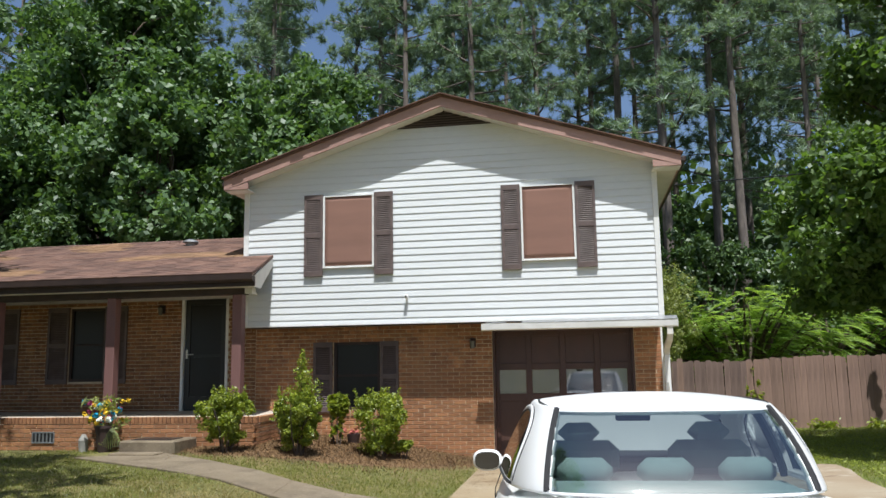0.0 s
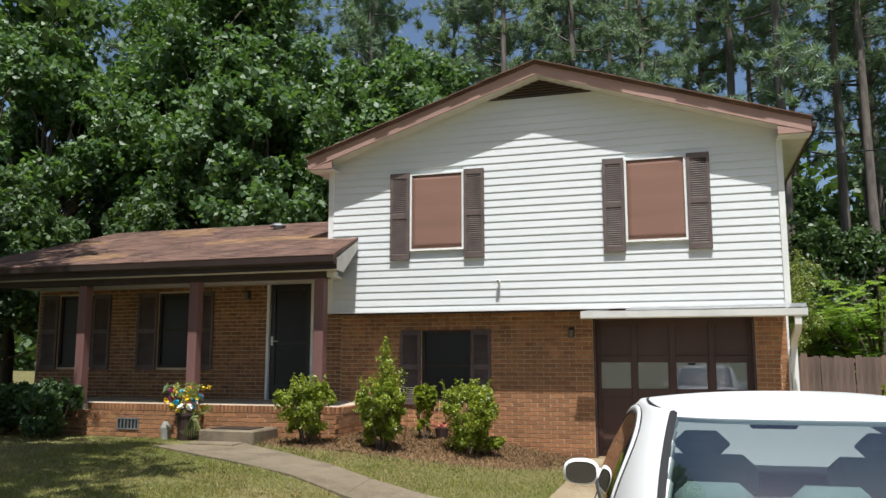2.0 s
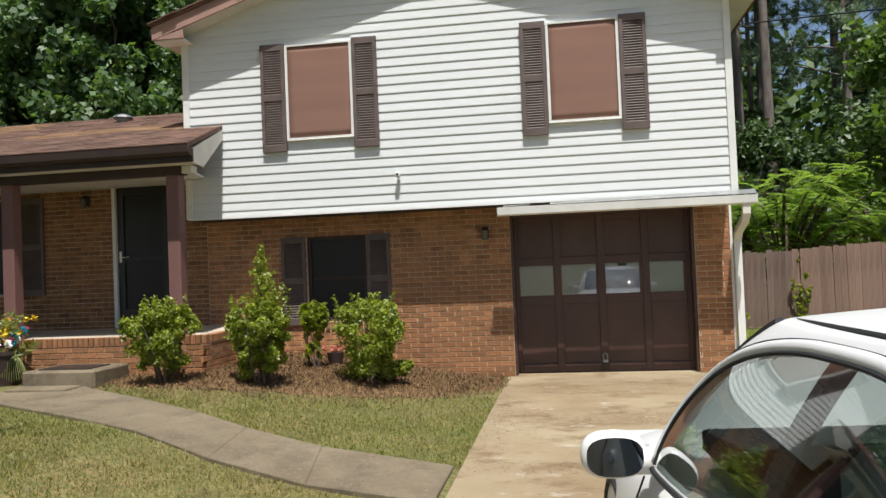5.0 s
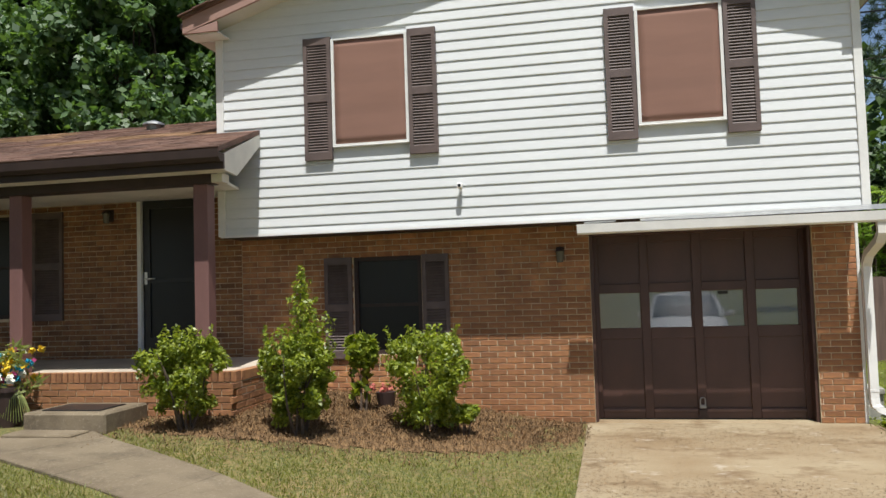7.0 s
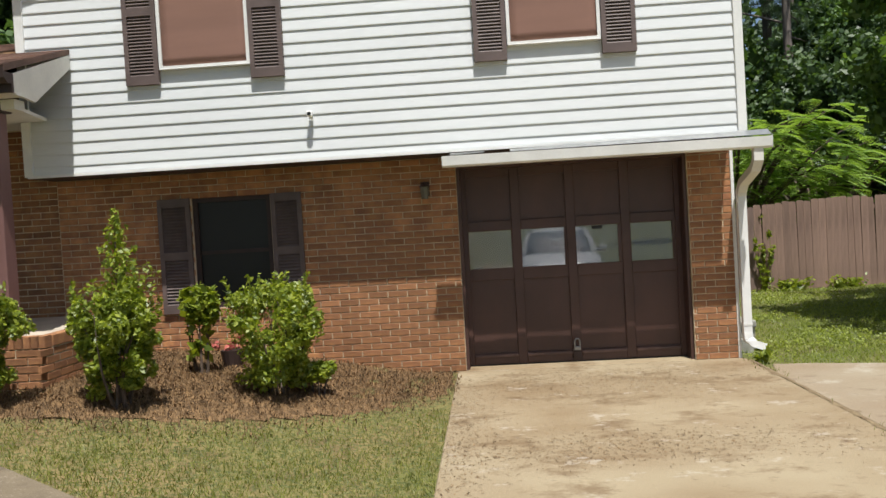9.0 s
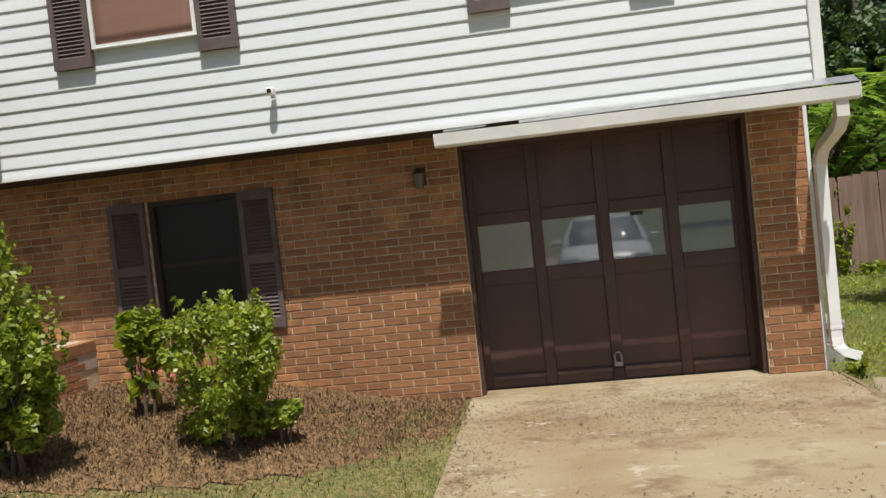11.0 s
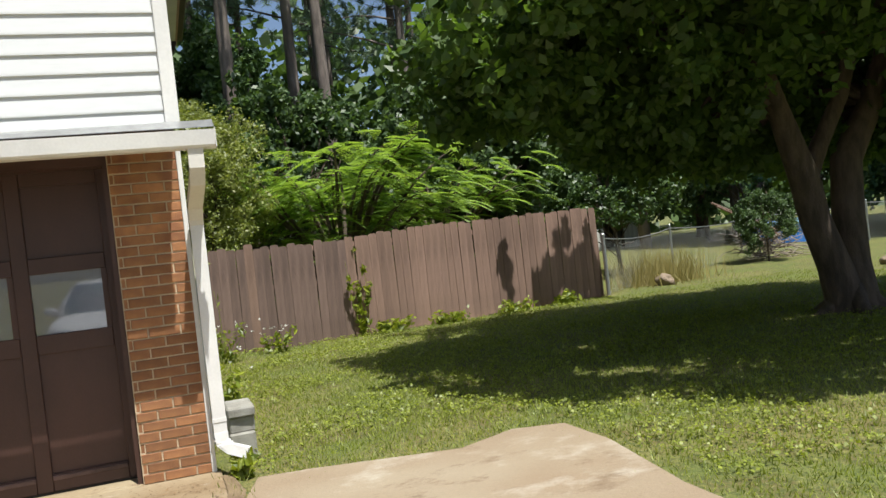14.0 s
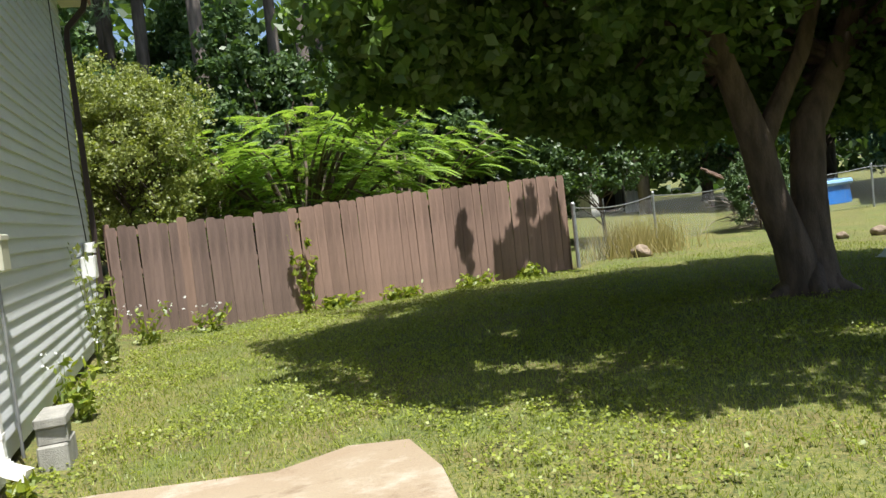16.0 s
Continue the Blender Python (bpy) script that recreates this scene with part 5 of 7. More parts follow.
for i, (x, y) in enumerate(CP):
    chain_post(x, y, 0.04 if i == 0 else 0.028)
for a, b in zip(CP, CP[1:]):
    bm = bmesh.new()
    pts = []
    for t in np.linspace(0, 1, 9):
        x, y = a[0] + (b[0] - a[0]) * t, a[1] + (b[1] - a[1]) * t
        pts.append((x, y, gz(x, y) + CH - 0.10 * math.sin(math.pi * t)))
    tube(bm, pts, [0.012] * 9, 6)
    part("top_rail", bm, M_GALV, chain)
    # mesh of crossing wires
    bm = bmesh.new()
    ln = math.hypot(b[0] - a[0], b[1] - a[1])
    dx, dy = (b[0] - a[0]) / ln, (b[1] - a[1]) / ln
    step_w = 0.11
    k = int(ln / step_w)
    hgt = CH - 0.08
    for s in (1, -1):
        for q in range(-int(hgt / step_w), k + int(hgt / step_w)):
            u0 = q * step_w
            ua, ub = u0, u0 + s * hgt
            za, zb = 0.03, 0.03 + hgt
            lo_u, hi_u = min(ua, ub), max(ua, ub)
            if hi_u <= 0 or lo_u >= ln:
                continue
            f = lambda u: max(0.0, min(ln, u))
            fa, fb = f(ua), f(ub)
            z_a = za + (fa - ua) / (ub - ua) * (zb - za)
            z_b = za + (fb - ua) / (ub - ua) * (zb - za)
            xa, ya, xb, yb = a[0] + dx * fa, a[1] + dy * fa, a[0] + dx * fb, a[1] + dy * fb
            sa, sb = 0.1 * math.sin(math.pi * fa / ln) * z_a / hgt, 0.1 * math.sin(math.pi * fb / ln) * z_b / hgt
            p0, p1 = Vector((xa, ya + 0.006 * s, gz(xa, ya) + z_a - sa)), Vector((xb, yb + 0.006 * s, gz(xb, yb) + z_b - sb))
            if (p1 - p0).length > 0.03:
                tube(bm, [p0, p1], [0.0026, 0.0026], 3, closed=False)
    tagged(part("wire_mesh", bm, M_WIRE, chain), kind="stuff")

# ---- neighbour's house, shed, pool ----
nh = thing("neighbor_house", (22.6, 27.0, gz(22.5, 27) - 0.1), "pale sided neighbouring house beyond the lawn", "house")
nh.rotation_euler = (0, 0, radians(-44))
M_PALE = material("pale_blue_siding", (0.62, 0.68, 0.66), 0.6, 0.08, 2, 30, 0.05)
bm = bmesh.new()
prism(bm, [(0, -0.1), (9, -0.1), (9, 3.1), (4.5, 4.9), (0, 3.1)], 0.0, 9.0)
part("wall", bm, M_PALE, nh)
for i in range(15):
    part("board", boxes((-0.012, 9.0, -0.016, -0.002, 0.05 + i * 0.2, 0.24 + i * 0.2), bevel=0.004), M_PALE, nh)
bm = bmesh.new()
prism(bm, [(-0.45, 2.95), (4.5, 4.95), (9.45, 2.95), (9.45, 3.1), (4.5, 5.12), (-0.45, 3.1)], -0.4, 9.4)
part("roof", bm, M_SHINGLE, nh)
part("eave_gutter", boxes((-0.56, -0.45, -0.4, 9.4, 2.9, 3.03), bevel=0.015), M_TRIM, nh)
part("corner_trim", boxes((-0.02, 0.08, -0.025, -0.002, -0.1, 3.0)), M_TRIM, nh)

shed = thing("garden_shed", (18.9, 38.0, gz(18.9, 38)), "small old white shed with a dark open doorway", "shed")
M_SHED = material("old_white_boards", (0.55, 0.55, 0.5), 0.85, 0.3, 3, 40, 0.3, stretch=(3, 3, 0.4))
part("wall", wall_cells(-1.15, 1.15, -0.1, 1.75, [(-0.55, 0.45, -0.2, 1.45)], 0.0, 0.08), M_SHED, shed)
part("wall", boxes((-1.15, -1.07, 0.082, 2.0, -0.1, 1.75)), M_SHED, shed)
part("wall", boxes((1.07, 1.15, 0.082, 2.0, -0.1, 1.75)), M_SHED, shed)
# back wall coloured dark to stand for the unlit inside of the shed
part("wall", boxes((-1.07, 1.07, 1.92, 2.0, -0.1, 1.75)), M_WOOD_AND_SHADE, shed)
bm = bmesh.new()
prism(bm, [(-0.25, 1.78), (2.2, 2.0), (2.2, 2.06), (-0.25, 1.84)], -1.3, 1.3, axis="x")
part("roof", bm, M_GALV, shed)

pool = thing("garden_pool", (21.9, 31.3, gz(23.6, 31)), "blue round above-ground garden pool", "pool")
M_POOL = material("blue_vinyl", (0.02, 0.16, 0.55), 0.35, 0.15, 4, 40, 0.03)
bm = bmesh.new()
cyl(bm, (0, 0, -0.02), (0, 0, 0.62), 1.7, 1.65, 40, caps=True)
part("wall", bm, M_POOL, pool)
bm = bmesh.new()
tube(bm, [(1.68 * math.cos(a), 1.68 * math.sin(a), 0.66) for a in np.linspace(0, 2 * math.pi, 41)], [0.09] * 41, 8)
part("rim", bm, plain("pale_blue", (0.25, 0.45, 0.7), 0.4), pool, "pale blue inflated rim")

# brush pile and logs along the wire fence
bp = thing("brush_pile", (16.2, 26.2, gz(16.2, 26.2)), "grey heap of dead branches against the wire fence", "brush pile")
rs = np.random.RandomState(51)
bm = bmesh.new()
for i in range(150):
    a = rs.uniform(0, 2 * math.pi)
    r = rs.uniform(0, 0.9)
    p = np.array([r * math.cos(a), r * math.sin(a) * 0.6, rs.uniform(0.0, 0.75)])
    d = rs.normal(size=3) * np.array([0.7, 0.5, 0.35])
    q = p + d * 0.8
    q[2] = max(0.02, q[2])
    tube(bm, limb_points(p, q, rs, 0.1, 4), [0.016, 0.013, 0.01, 0.004], 4)
tagged(part("twig_heap", bm, material("dead_wood", (0.30, 0.25, 0.2), 0.9, 0.4, 5, 40, 0.3), bp), kind="stuff")
for k, (dx, dz, an) in enumerate(((-0.9, 1.3, 24), (-0.75, 1.2, 30))):
    bm = bmesh.new()
    cyl(bm, (dx - 0.75, -0.1, dz + 0.35), (0.6, 0.1, 0.7 - 0.1 * k), 0.03, 0.04, 7)
    part("branch", bm, M_FENCE, bp)
rock = thing("rock", (10.95, 23.3, gz(10.95, 23.3)), "pale rounded field stone at the fence", "stone")
bm = bmesh.new()
bmesh.ops.create_icosphere(bm, subdivisions=3, radius=0.2)
for v in bm.verts:
    v.co *= 1 + 0.35 * noise.noise(v.co * 6)
    v.co.z = v.co.z * 0.75 + 0.1
part("stone", bm, material("field_stone", (0.26, 0.20, 0.14), 0.9, 0.3, 8, 60, 0.4), rock)

for x, y, k in ((14.7, 21.0, 0.75), (14.1, 21.3, 0.55)):
    again(rock, x, y, 70 * k, k)
tarp = thing("crumpled_tarp", (12.5, 17.75, gz(12.5, 17.75)), "silvery white crumpled tarp lying on the grass", "tarp")
bm = bmesh.new()
bmesh.ops.create_grid(bm, x_segments=34, y_segments=26, size=0.5)
for v in bm.verts:
    e = max(abs(v.co.x), abs(v.co.y)) * 2
    fold = abs(noise.noise(v.co * 4.3)) + 0.5 * abs(noise.noise(v.co * 11))
    v.co = Vector((v.co.x * 1.5, v.co.y * 1.1, 0.01 + (0.16 + 0.28 * fold) * max(0.0, 1 - e ** 3)))
sheet = part("sheet", bm, plain("silver_sheet", (0.62, 0.64, 0.66), 0.35, 0.3), tarp)
thick = sheet.modifiers.new("thick", "SOLIDIFY")
thick.thickness = 0.004
part("board", boxes((0.1, 0.95, -0.72, -0.56, 0.0, 0.035), bevel=0.004), M_SHED, tarp, "old grey board at the tarp's edge")

# overhead wire
wire = thing("overhead_wire", (0, 0, 0), "thin service wire from the eave to the street", "wire")
bm = bmesh.new()
pts = []
for t in np.linspace(0, 1, 14):
    pts.append((1.43 + 23.6 * t, 15.4 + 4.6 * t, 4.72 + 3.4 * t - 0.5 * math.sin(math.pi * t)))
tube(bm, pts, [0.012] * 14, 5)
part("cable", bm, M_DARKSCREEN, wire)


# ---- parked car ----
M_CARPAINT = plain("white_car_paint", (0.74, 0.74, 0.73), 0.32)
M_CARPAINT.node_tree.nodes["Principled BSDF"].inputs["Coat Weight"].default_value = 0.2
M_CARGLASS = window_glass("car_glass", (0.34, 0.41, 0.41), 0.24)
M_RUBBER = plain("black_rubber", (0.018, 0.018, 0.019), 0.7)
M_CHROME = plain("chrome", (0.75, 0.75, 0.75), 0.12, 1.0)
M_SEAT = material("teal_grey_cloth", (0.33, 0.42, 0.40), 0.9, 0.15, 8, 120, 0.2)
M_CABIN = material("dark_cabin", (0.035, 0.04, 0.042), 0.8, 0.2, 6, 60, 0.1)
M_TYRE = material("tyre", (0.02, 0.02, 0.02), 0.85, 0.2, 9, 80, 0.2)

car = thing("parked_car", (0.06, 5.45, 0.0), "white four-door sedan parked on the driveway", "car")
car.rotation_euler.z = math.radians(4.2)
car.scale.x = 1.05
STATIONS = [(-2.14, 0.56, 0.80, 0.40), (-2.09, 0.66, 0.90, 0.32), (-1.9, 0.76, 0.955, 0.26), (-1.5, 0.80, 0.955, 0.22), (-0.9, 0.825, 0.915, 0.18), (0.0, 0.845, 0.875, 0.17),
            (0.7, 0.845, 0.845, 0.18), (1.3, 0.835, 0.82, 0.2), (1.75, 0.80, 0.76, 0.22), (2.05, 0.71, 0.68, 0.26), (2.2, 0.54, 0.58, 0.34)]
bm = bmesh.new()
rings = []
for y, w, zt, zb in STATIONS:
    half = [(0.0, zb), (0.78 * w, zb), (0.95 * w, zb + 0.09), (w, zb + 0.32 * (zt - zb)), (0.995 * w, zb + 0.62 * (zt - zb)), (0.93 * w, zt - 0.08), (0.84 * w, zt - 0.015), (0.55 * w, zt + 0.012), (0.0, zt + 0.022)]
    ring = [(x, z) for x, z in half] + [(-x, z) for x, z in half[-2:0:-1]]
    rings.append([bm.verts.new((x, y, z)) for x, z in ring])
for r, s in zip(rings, rings[1:]):
    for k in range(len(r)):
        bm.faces.new((r[k], r[(k + 1) % len(r)], s[(k + 1) % len(s)], s[k]))
bm.faces.new(rings[0][::-1])
bm.faces.new(rings[-1])
bmesh.ops.recalc_face_normals(bm, faces=bm.faces)
body = part("body", bm, M_CARPAINT, car, smooth=True)
sub = body.modifiers.new("round", "SUBSURF")
sub.levels = sub.render_levels = 2

# greenhouse: one curved surface, cut into panes, pillars and roof
N, LV = 240, 36
BASE = (0.0, 1.25, 0.79, 0.885)   # middle, half length, half width, height
ROOF = (-0.2, 0.60, 0.60, 1.30)


def house_size(v):
    w = v ** 1.12
    mid = BASE[0] + (ROOF[0] - BASE[0]) * v
    return mid, BASE[1] + (ROOF[1] - BASE[1]) * w, BASE[2] + (ROOF[2] - BASE[2]) * v ** 1.25, 4.0 + 0.4 * v


def house_finish(x, y, v):
    z = BASE[3] + (ROOF[3] - BASE[3]) * (1 - (1 - v) ** 1.15)
    return Vector((x * (1 - 0.10 * max(0.0, min(1.4, (0.62 - y) / 1.35))), y, z - 0.055 * y * (1 - v)))


def house_point(k, v):
    a = 2 * math.pi * k / N
    mid, ln, wd, p = house_size(v)
    cx, sx = math.cos(a), math.sin(a)
    return house_finish(wd * math.copysign(abs(cx) ** (2 / p), cx), mid + ln * math.copysign(abs(sx) ** (2 / p), sx), v)


def side_point(s, y, v, out=0.0):
    mid, ln, wd, p = house_size(v)
    u = min(0.98, abs(y - mid) / ln)
    q = house_finish(s * wd * (1 - u ** p) ** (1 / p), y, v)
    return q + Vector((s * out, 0, out * 0.4))


# arch of the side glass: falls gently to the mirror, steeply to the tail
ARCH_Y, ARCH_F, ARCH_R, ARCH_V, ARCH_LOW = -0.10, 0.76, 0.56, 0.87, 0.05


def arch(t, grow=1.0):
    """Point (y, v) of the arch for t from 0 (tail) to 1 (mirror)."""
    c = math.cos(math.pi * (1 - t))
    n_s = math.sin(math.pi * t)
    if c < 0:
        return ARCH_Y - ARCH_R * grow * abs(c) ** (2 / 3.2), ARCH_LOW + (ARCH_V * grow - ARCH_LOW) * n_s ** (2 / 3.2)
    return ARCH_Y + ARCH_F * grow * c ** (2 / 1.75), ARCH_LOW + (ARCH_V * grow - ARCH_LOW) * n_s ** (2 / 2.1)


def in_arch(y, v):
    if v < ARCH_LOW:
        return False
    h = (v - ARCH_LOW) / (ARCH_V - ARCH_LOW)
    d = (y - ARCH_Y) / (ARCH_F if y > ARCH_Y else ARCH_R)
    return (abs(d) ** 1.75 + h ** 2.1 < 1) if d > 0 else (abs(d) ** 3.2 + h ** 3.2 < 1)


grid = [[house_point(k, j / LV) for k in range(N)] for j in range(LV + 1)]


def car_zone(c, j, nrm):
    """Which part a patch of the greenhouse belongs to."""
    v = (j + 0.5) / LV
    if abs(nrm.y) > abs(nrm.x) * 0.9:
        if 0.04 < v < 0.93 and abs(c.x) < 0.89 * house_size(v)[2]:
            return "windscreen" if c.y > 0 else "rear_window"
        return "shell"
    return "open" if in_arch(c.y, v) else "shell"


zones = {}
for j in range(LV):
    for k in range(N):
        q = [grid[j][k], grid[j][(k + 1) % N], grid[j + 1][(k + 1) % N], grid[j + 1][k]]
        nrm = (q[1] - q[0]).cross(q[3] - q[0])
        zones.setdefault(car_zone(sum(q, Vector()) / 4, j, nrm), []).append(q)
zones.pop("open")
# roof cap: rings shrinking to the middle, gently domed
capr = [grid[LV]]
for s in (0.97, 0.92, 0.85, 0.75, 0.6, 0.4, 0.2, 0.06):
    capr.append([Vector((p.x * s, ROOF[0] + (p.y - ROOF[0]) * s, ROOF[3] + 0.05 * (1 - s * s))) for p in grid[LV]])
for a, b in zip(capr, capr[1:]):
    for k in range(N):
        zones["shell"].append([a[k], a[(k + 1) % N], b[(k + 1) % N], b[k]])
zones["shell"].append(capr[-1])
NAMES = {"shell": ("roof_shell", M_CARPAINT), "windscreen": ("windscreen", M_CARGLASS), "rear_window": ("rear_window", M_CARGLASS)}
for zone, quads in zones.items():
    bm = bmesh.new()
    for q in quads:
        bm.faces.new([bm.verts.new(p) for p in q])
    bmesh.ops.remove_doubles(bm, verts=bm.verts, dist=1e-4)
    bmesh.ops.recalc_face_normals(bm, faces=bm.faces)
    name, mat = NAMES[zone]
    ob = part(name, bm, mat, car, smooth=True)
    if zone == "shell":
        sol = ob.modifiers.new("thick", "SOLIDIFY")
        sol.thickness, sol.offset = 0.02, -1
    else:
        ob.visible_shadow = False
for s in (-1, 1):
    # side glass, its black seal, the white door frame round it and the dark gap round the doors
    bm = bmesh.new()
    rows_ = []
    for t in np.linspace(0.001, 0.999, 60):
        y, v = arch(t, 1.0)
        rows_.append([bm.verts.new(side_point(s, y, ARCH_LOW + (v - ARCH_LOW) * q, 0.002)) for q in np.linspace(0, 1, 12)])
    for a, b in zip(rows_, rows_[1:]):
        for k in range(11):
            bm.faces.new((a[k], b[k], b[k + 1], a[k + 1]))
    bmesh.ops.recalc_face_normals(bm, faces=bm.faces)
    pane = part("side_window", bm, M_CARGLASS, car, smooth=True)
    pane.visible_shadow = False
    def arch_tube(grow, rad, out, shape=8):
        pts = [side_point(s, *arch(t, grow), out) for t in np.linspace(0.0, 1.0, 72)]
        return tube(bmesh.new(), pts, [rad] * 72, shape)
    part("window_seal", arch_tube(0.985, 0.0045, 0.003), M_RUBBER, pane)
    part("door_frame", arch_tube(1.03, 0.019, -0.008, 10), M_CARPAINT, car, smooth=True)
    part("door_gap", arch_tube(1.075, 0.0032, 0.002, 6), M_RUBBER, car)
    sill = [side_point(s, y, ARCH_LOW - 0.03, 0.004) for y in np.linspace(ARCH_Y - ARCH_R, ARCH_Y + ARCH_F, 24)]
    part("belt_strip", tube(bmesh.new(), sill, [0.008] * 24, 6), M_RUBBER, car)
    pil = [side_point(s, -0.06 - 0.10 * v, v, -0.03) for v in np.linspace(0.02, 0.88, 10)]
    part("pillar", tube(bmesh.new(), pil, [0.022] * 10, 6), M_CABIN, car, "dark centre pillar behind the glass")
    edge = [Vector((s * (0.545 - 0.05 * abs(t) ** 3), ROOF[0] + 0.03 + 0.5 * t, ROOF[3] + 0.006 - 0.014 * abs(t) ** 3)) for t in np.linspace(-1, 1, 20)]
    part("roof_ditch", tube(bmesh.new(), edge, [0.006] * 20, 6), M_RUBBER, car, "black roof edge strip")
# side details
for s in (-1, 1):
    mir = part("mirror", bmesh.ops and bmesh.new(), M_CARPAINT, car)
    bm = bmesh.new()
    bmesh.ops.create_uvsphere(bm, u_segments=20, v_segments=12, radius=1)
    for v in bm.verts:
        v.co.x, v.co.z = math.copysign(abs(v.co.x) ** 0.8, v.co.x), math.copysign(abs(v.co.z) ** 0.75, v.co.z)
        v.co = Vector((s * 0.868 + v.co.x * 0.092, 0.74 + (v.co.y if v.co.y > 0 else v.co.y * 0.35) * 0.10, 0.885 + v.co.z * 0.07))
    box(bm, *sorted((s * 0.76, s * 0.84)), 0.72, 0.80, 0.83, 0.90)
    bm.to_mesh(mir.data)
    bm.free()
    for p in mir.data.polygons:
        p.use_smooth = True
    bm = bmesh.new()
    bmesh.ops.create_circle(bm, cap_ends=True, segments=24, radius=1)
    for v in bm.verts:
        a, b = math.copysign(abs(v.co.x) ** 0.75, v.co.x), math.copysign(abs(v.co.y) ** 0.75, v.co.y)
        v.co = Vector((s * 0.868 + a * 0.078, 0.702, 0.885 + b * 0.057))
    part("mirror_glass", bm, plain("mirror_dark", (0.10, 0.11, 0.12), 0.05, 1.0), mir, "dark mirror glass")
    for y in (0.02, -0.74):
        bm = boxes((*sorted((s * (0.77 + 0.02 * y), s * (0.812 + 0.02 * y))), y - 0.065, y + 0.065, 0.708 - 0.04 * y, 0.726 - 0.04 * y), bevel=0.007)
        part("door_handle", bm, M_CHROME, car, "chrome door handle")
        bm = bmesh.new()
        cyl(bm, (s * 0.77, y, 0.715 - 0.04 * y), (s * (0.806 + 0.02 * y), y, 0.715 - 0.04 * y), 0.042, 0.036, 16)
        part("handle_cup", bm, M_CARPAINT, car)
    bm = bmesh.new()
    for y in (-0.12, 0.78):
        part("door_seam", tube(bmesh.new(), [(s * 0.78, y, 0.81), (s * 0.822, y, 0.70), (s * 0.839, y, 0.45), (s * 0.828, y, 0.30)], [0.003] * 4, 4), M_RUBBER, car)
    part("side_moulding", tube(bmesh.new(), [(s * 0.815, -0.95, 0.5), (s * 0.842, -0.2, 0.49), (s * 0.842, 0.9, 0.48)], [0.018] * 3, 6), M_CARPAINT, car)
    for y in (-1.38, 1.36):
        wheel = part("wheel", bmesh.new(), M_TYRE, car)
        bm = bmesh.new()
        cyl(bm, (s * 0.62, y, 0.305), (s * 0.80, y, 0.305), 0.305, 0.305, 28)
        bmesh.ops.bevel(bm, geom=[e for e in bm.edges if abs(e.verts[0].co.x - e.verts[1].co.x) < 1e-5], offset=0.03, segments=2, affect="EDGES")
        bm.to_mesh(wheel.data)
        bm.free()
        bm = bmesh.new()
        cyl(bm, (s * 0.74, y, 0.305), (s * 0.806, y, 0.305), 0.2, 0.19, 24)
        for q in range(7):
            a = 2 * math.pi * q / 7
            cyl(bm, (s * 0.810, y, 0.305), (s * 0.808, y + 0.17 * math.cos(a), 0.305 + 0.17 * math.sin(a)), 0.03, 0.022, 6)
        part("rim", bm, M_GALV, wheel, "silver alloy rim")
        bm = bmesh.new()
        for a0, a1 in zip(np.linspace(-0.15, math.pi + 0.15, 15), np.linspace(-0.15, math.pi + 0.15, 15)[1:]):
            tube(bm, [(s * 0.80, y + 0.335 * math.cos(a0), 0.305 + 0.335 * math.sin(a0)), (s * 0.80, y + 0.335 * math.cos(a1), 0.305 + 0.335 * math.sin(a1))], [0.012, 0.012], 6)
        part("wheel_arch", bm, M_RUBBER, car)
    bm = boxes((*sorted((s * 0.46, s * 0.66)), -2.11, -2.02, 0.70, 0.86), bevel=0.03)
    part("tail_lamp", bm, plain("red_lens", (0.35, 0.01, 0.01), 0.15), car, "red tail lamp")
    bm = boxes((*sorted((s * 0.42, s * 0.70)), 1.98, 2.10, 0.56, 0.68), bevel=0.03)
    part("headlight", bm, plain("lamp_lens", (0.7, 0.72, 0.74), 0.08), car, "clear headlight")
# black trim along both edges of the front and rear glass
for fore in (-1, 1):
    for s in (-1, 1):
        pts = []
        for v in np.linspace(0.03, 0.95, 16):
            mid, ln_, wd_, p_ = house_size(v)
            q_ = (0.9 * ln_ / wd_) ** (1 / (p_ - 1))
            x_ = (1 + q_ ** p_) ** (-1 / p_)
            pts.append(house_finish(s * wd_ * x_ * 1.003, mid + fore * ln_ * q_ * x_ * 1.003, v))
        part("glass_trim", tube(bmesh.new(), pts, [0.015] * 16, 6), M_RUBBER, car, "black trim beside the glass")
# inside
# dark sheet at sill height in place of the cabin's shaded depth
part("cabin_dark_sheet", boxes((-0.60, 0.60, -0.95, 0.6, 0.875, 0.89)), M_CABIN, car)
part("parcel_shelf", boxes((-0.5, 0.5, -1.12, -0.80, 0.94, 0.96), bevel=0.008), M_SEAT, car, "pale parcel shelf")
for x in (-0.36, 0.0, 0.36):
    bm = boxes((x - 0.125, x + 0.125, -0.80, -0.70, 0.93, 1.06), bevel=0.045)
    part("headrest", bm, M_SEAT, car, "teal-grey rear headrest", smooth=True)
for x in (-0.34, 0.34):
    bm = boxes((x - 0.21, x + 0.21, -0.14, 0.0, 0.885, 1.08), (x - 0.11, x + 0.11, -0.13, -0.03, 1.07, 1.18), bevel=0.05)
    part("front_seat", bm, M_SEAT, car, "teal-grey front seat back")
part("dashboard", boxes((-0.6, 0.6, 0.48, 0.86, 0.86, 0.93), bevel=0.01), M_CABIN, car)
part("inner_mirror", boxes((-0.1, 0.1, 0.30, 0.32, 1.16, 1.21), bevel=0.01), M_CABIN, car)

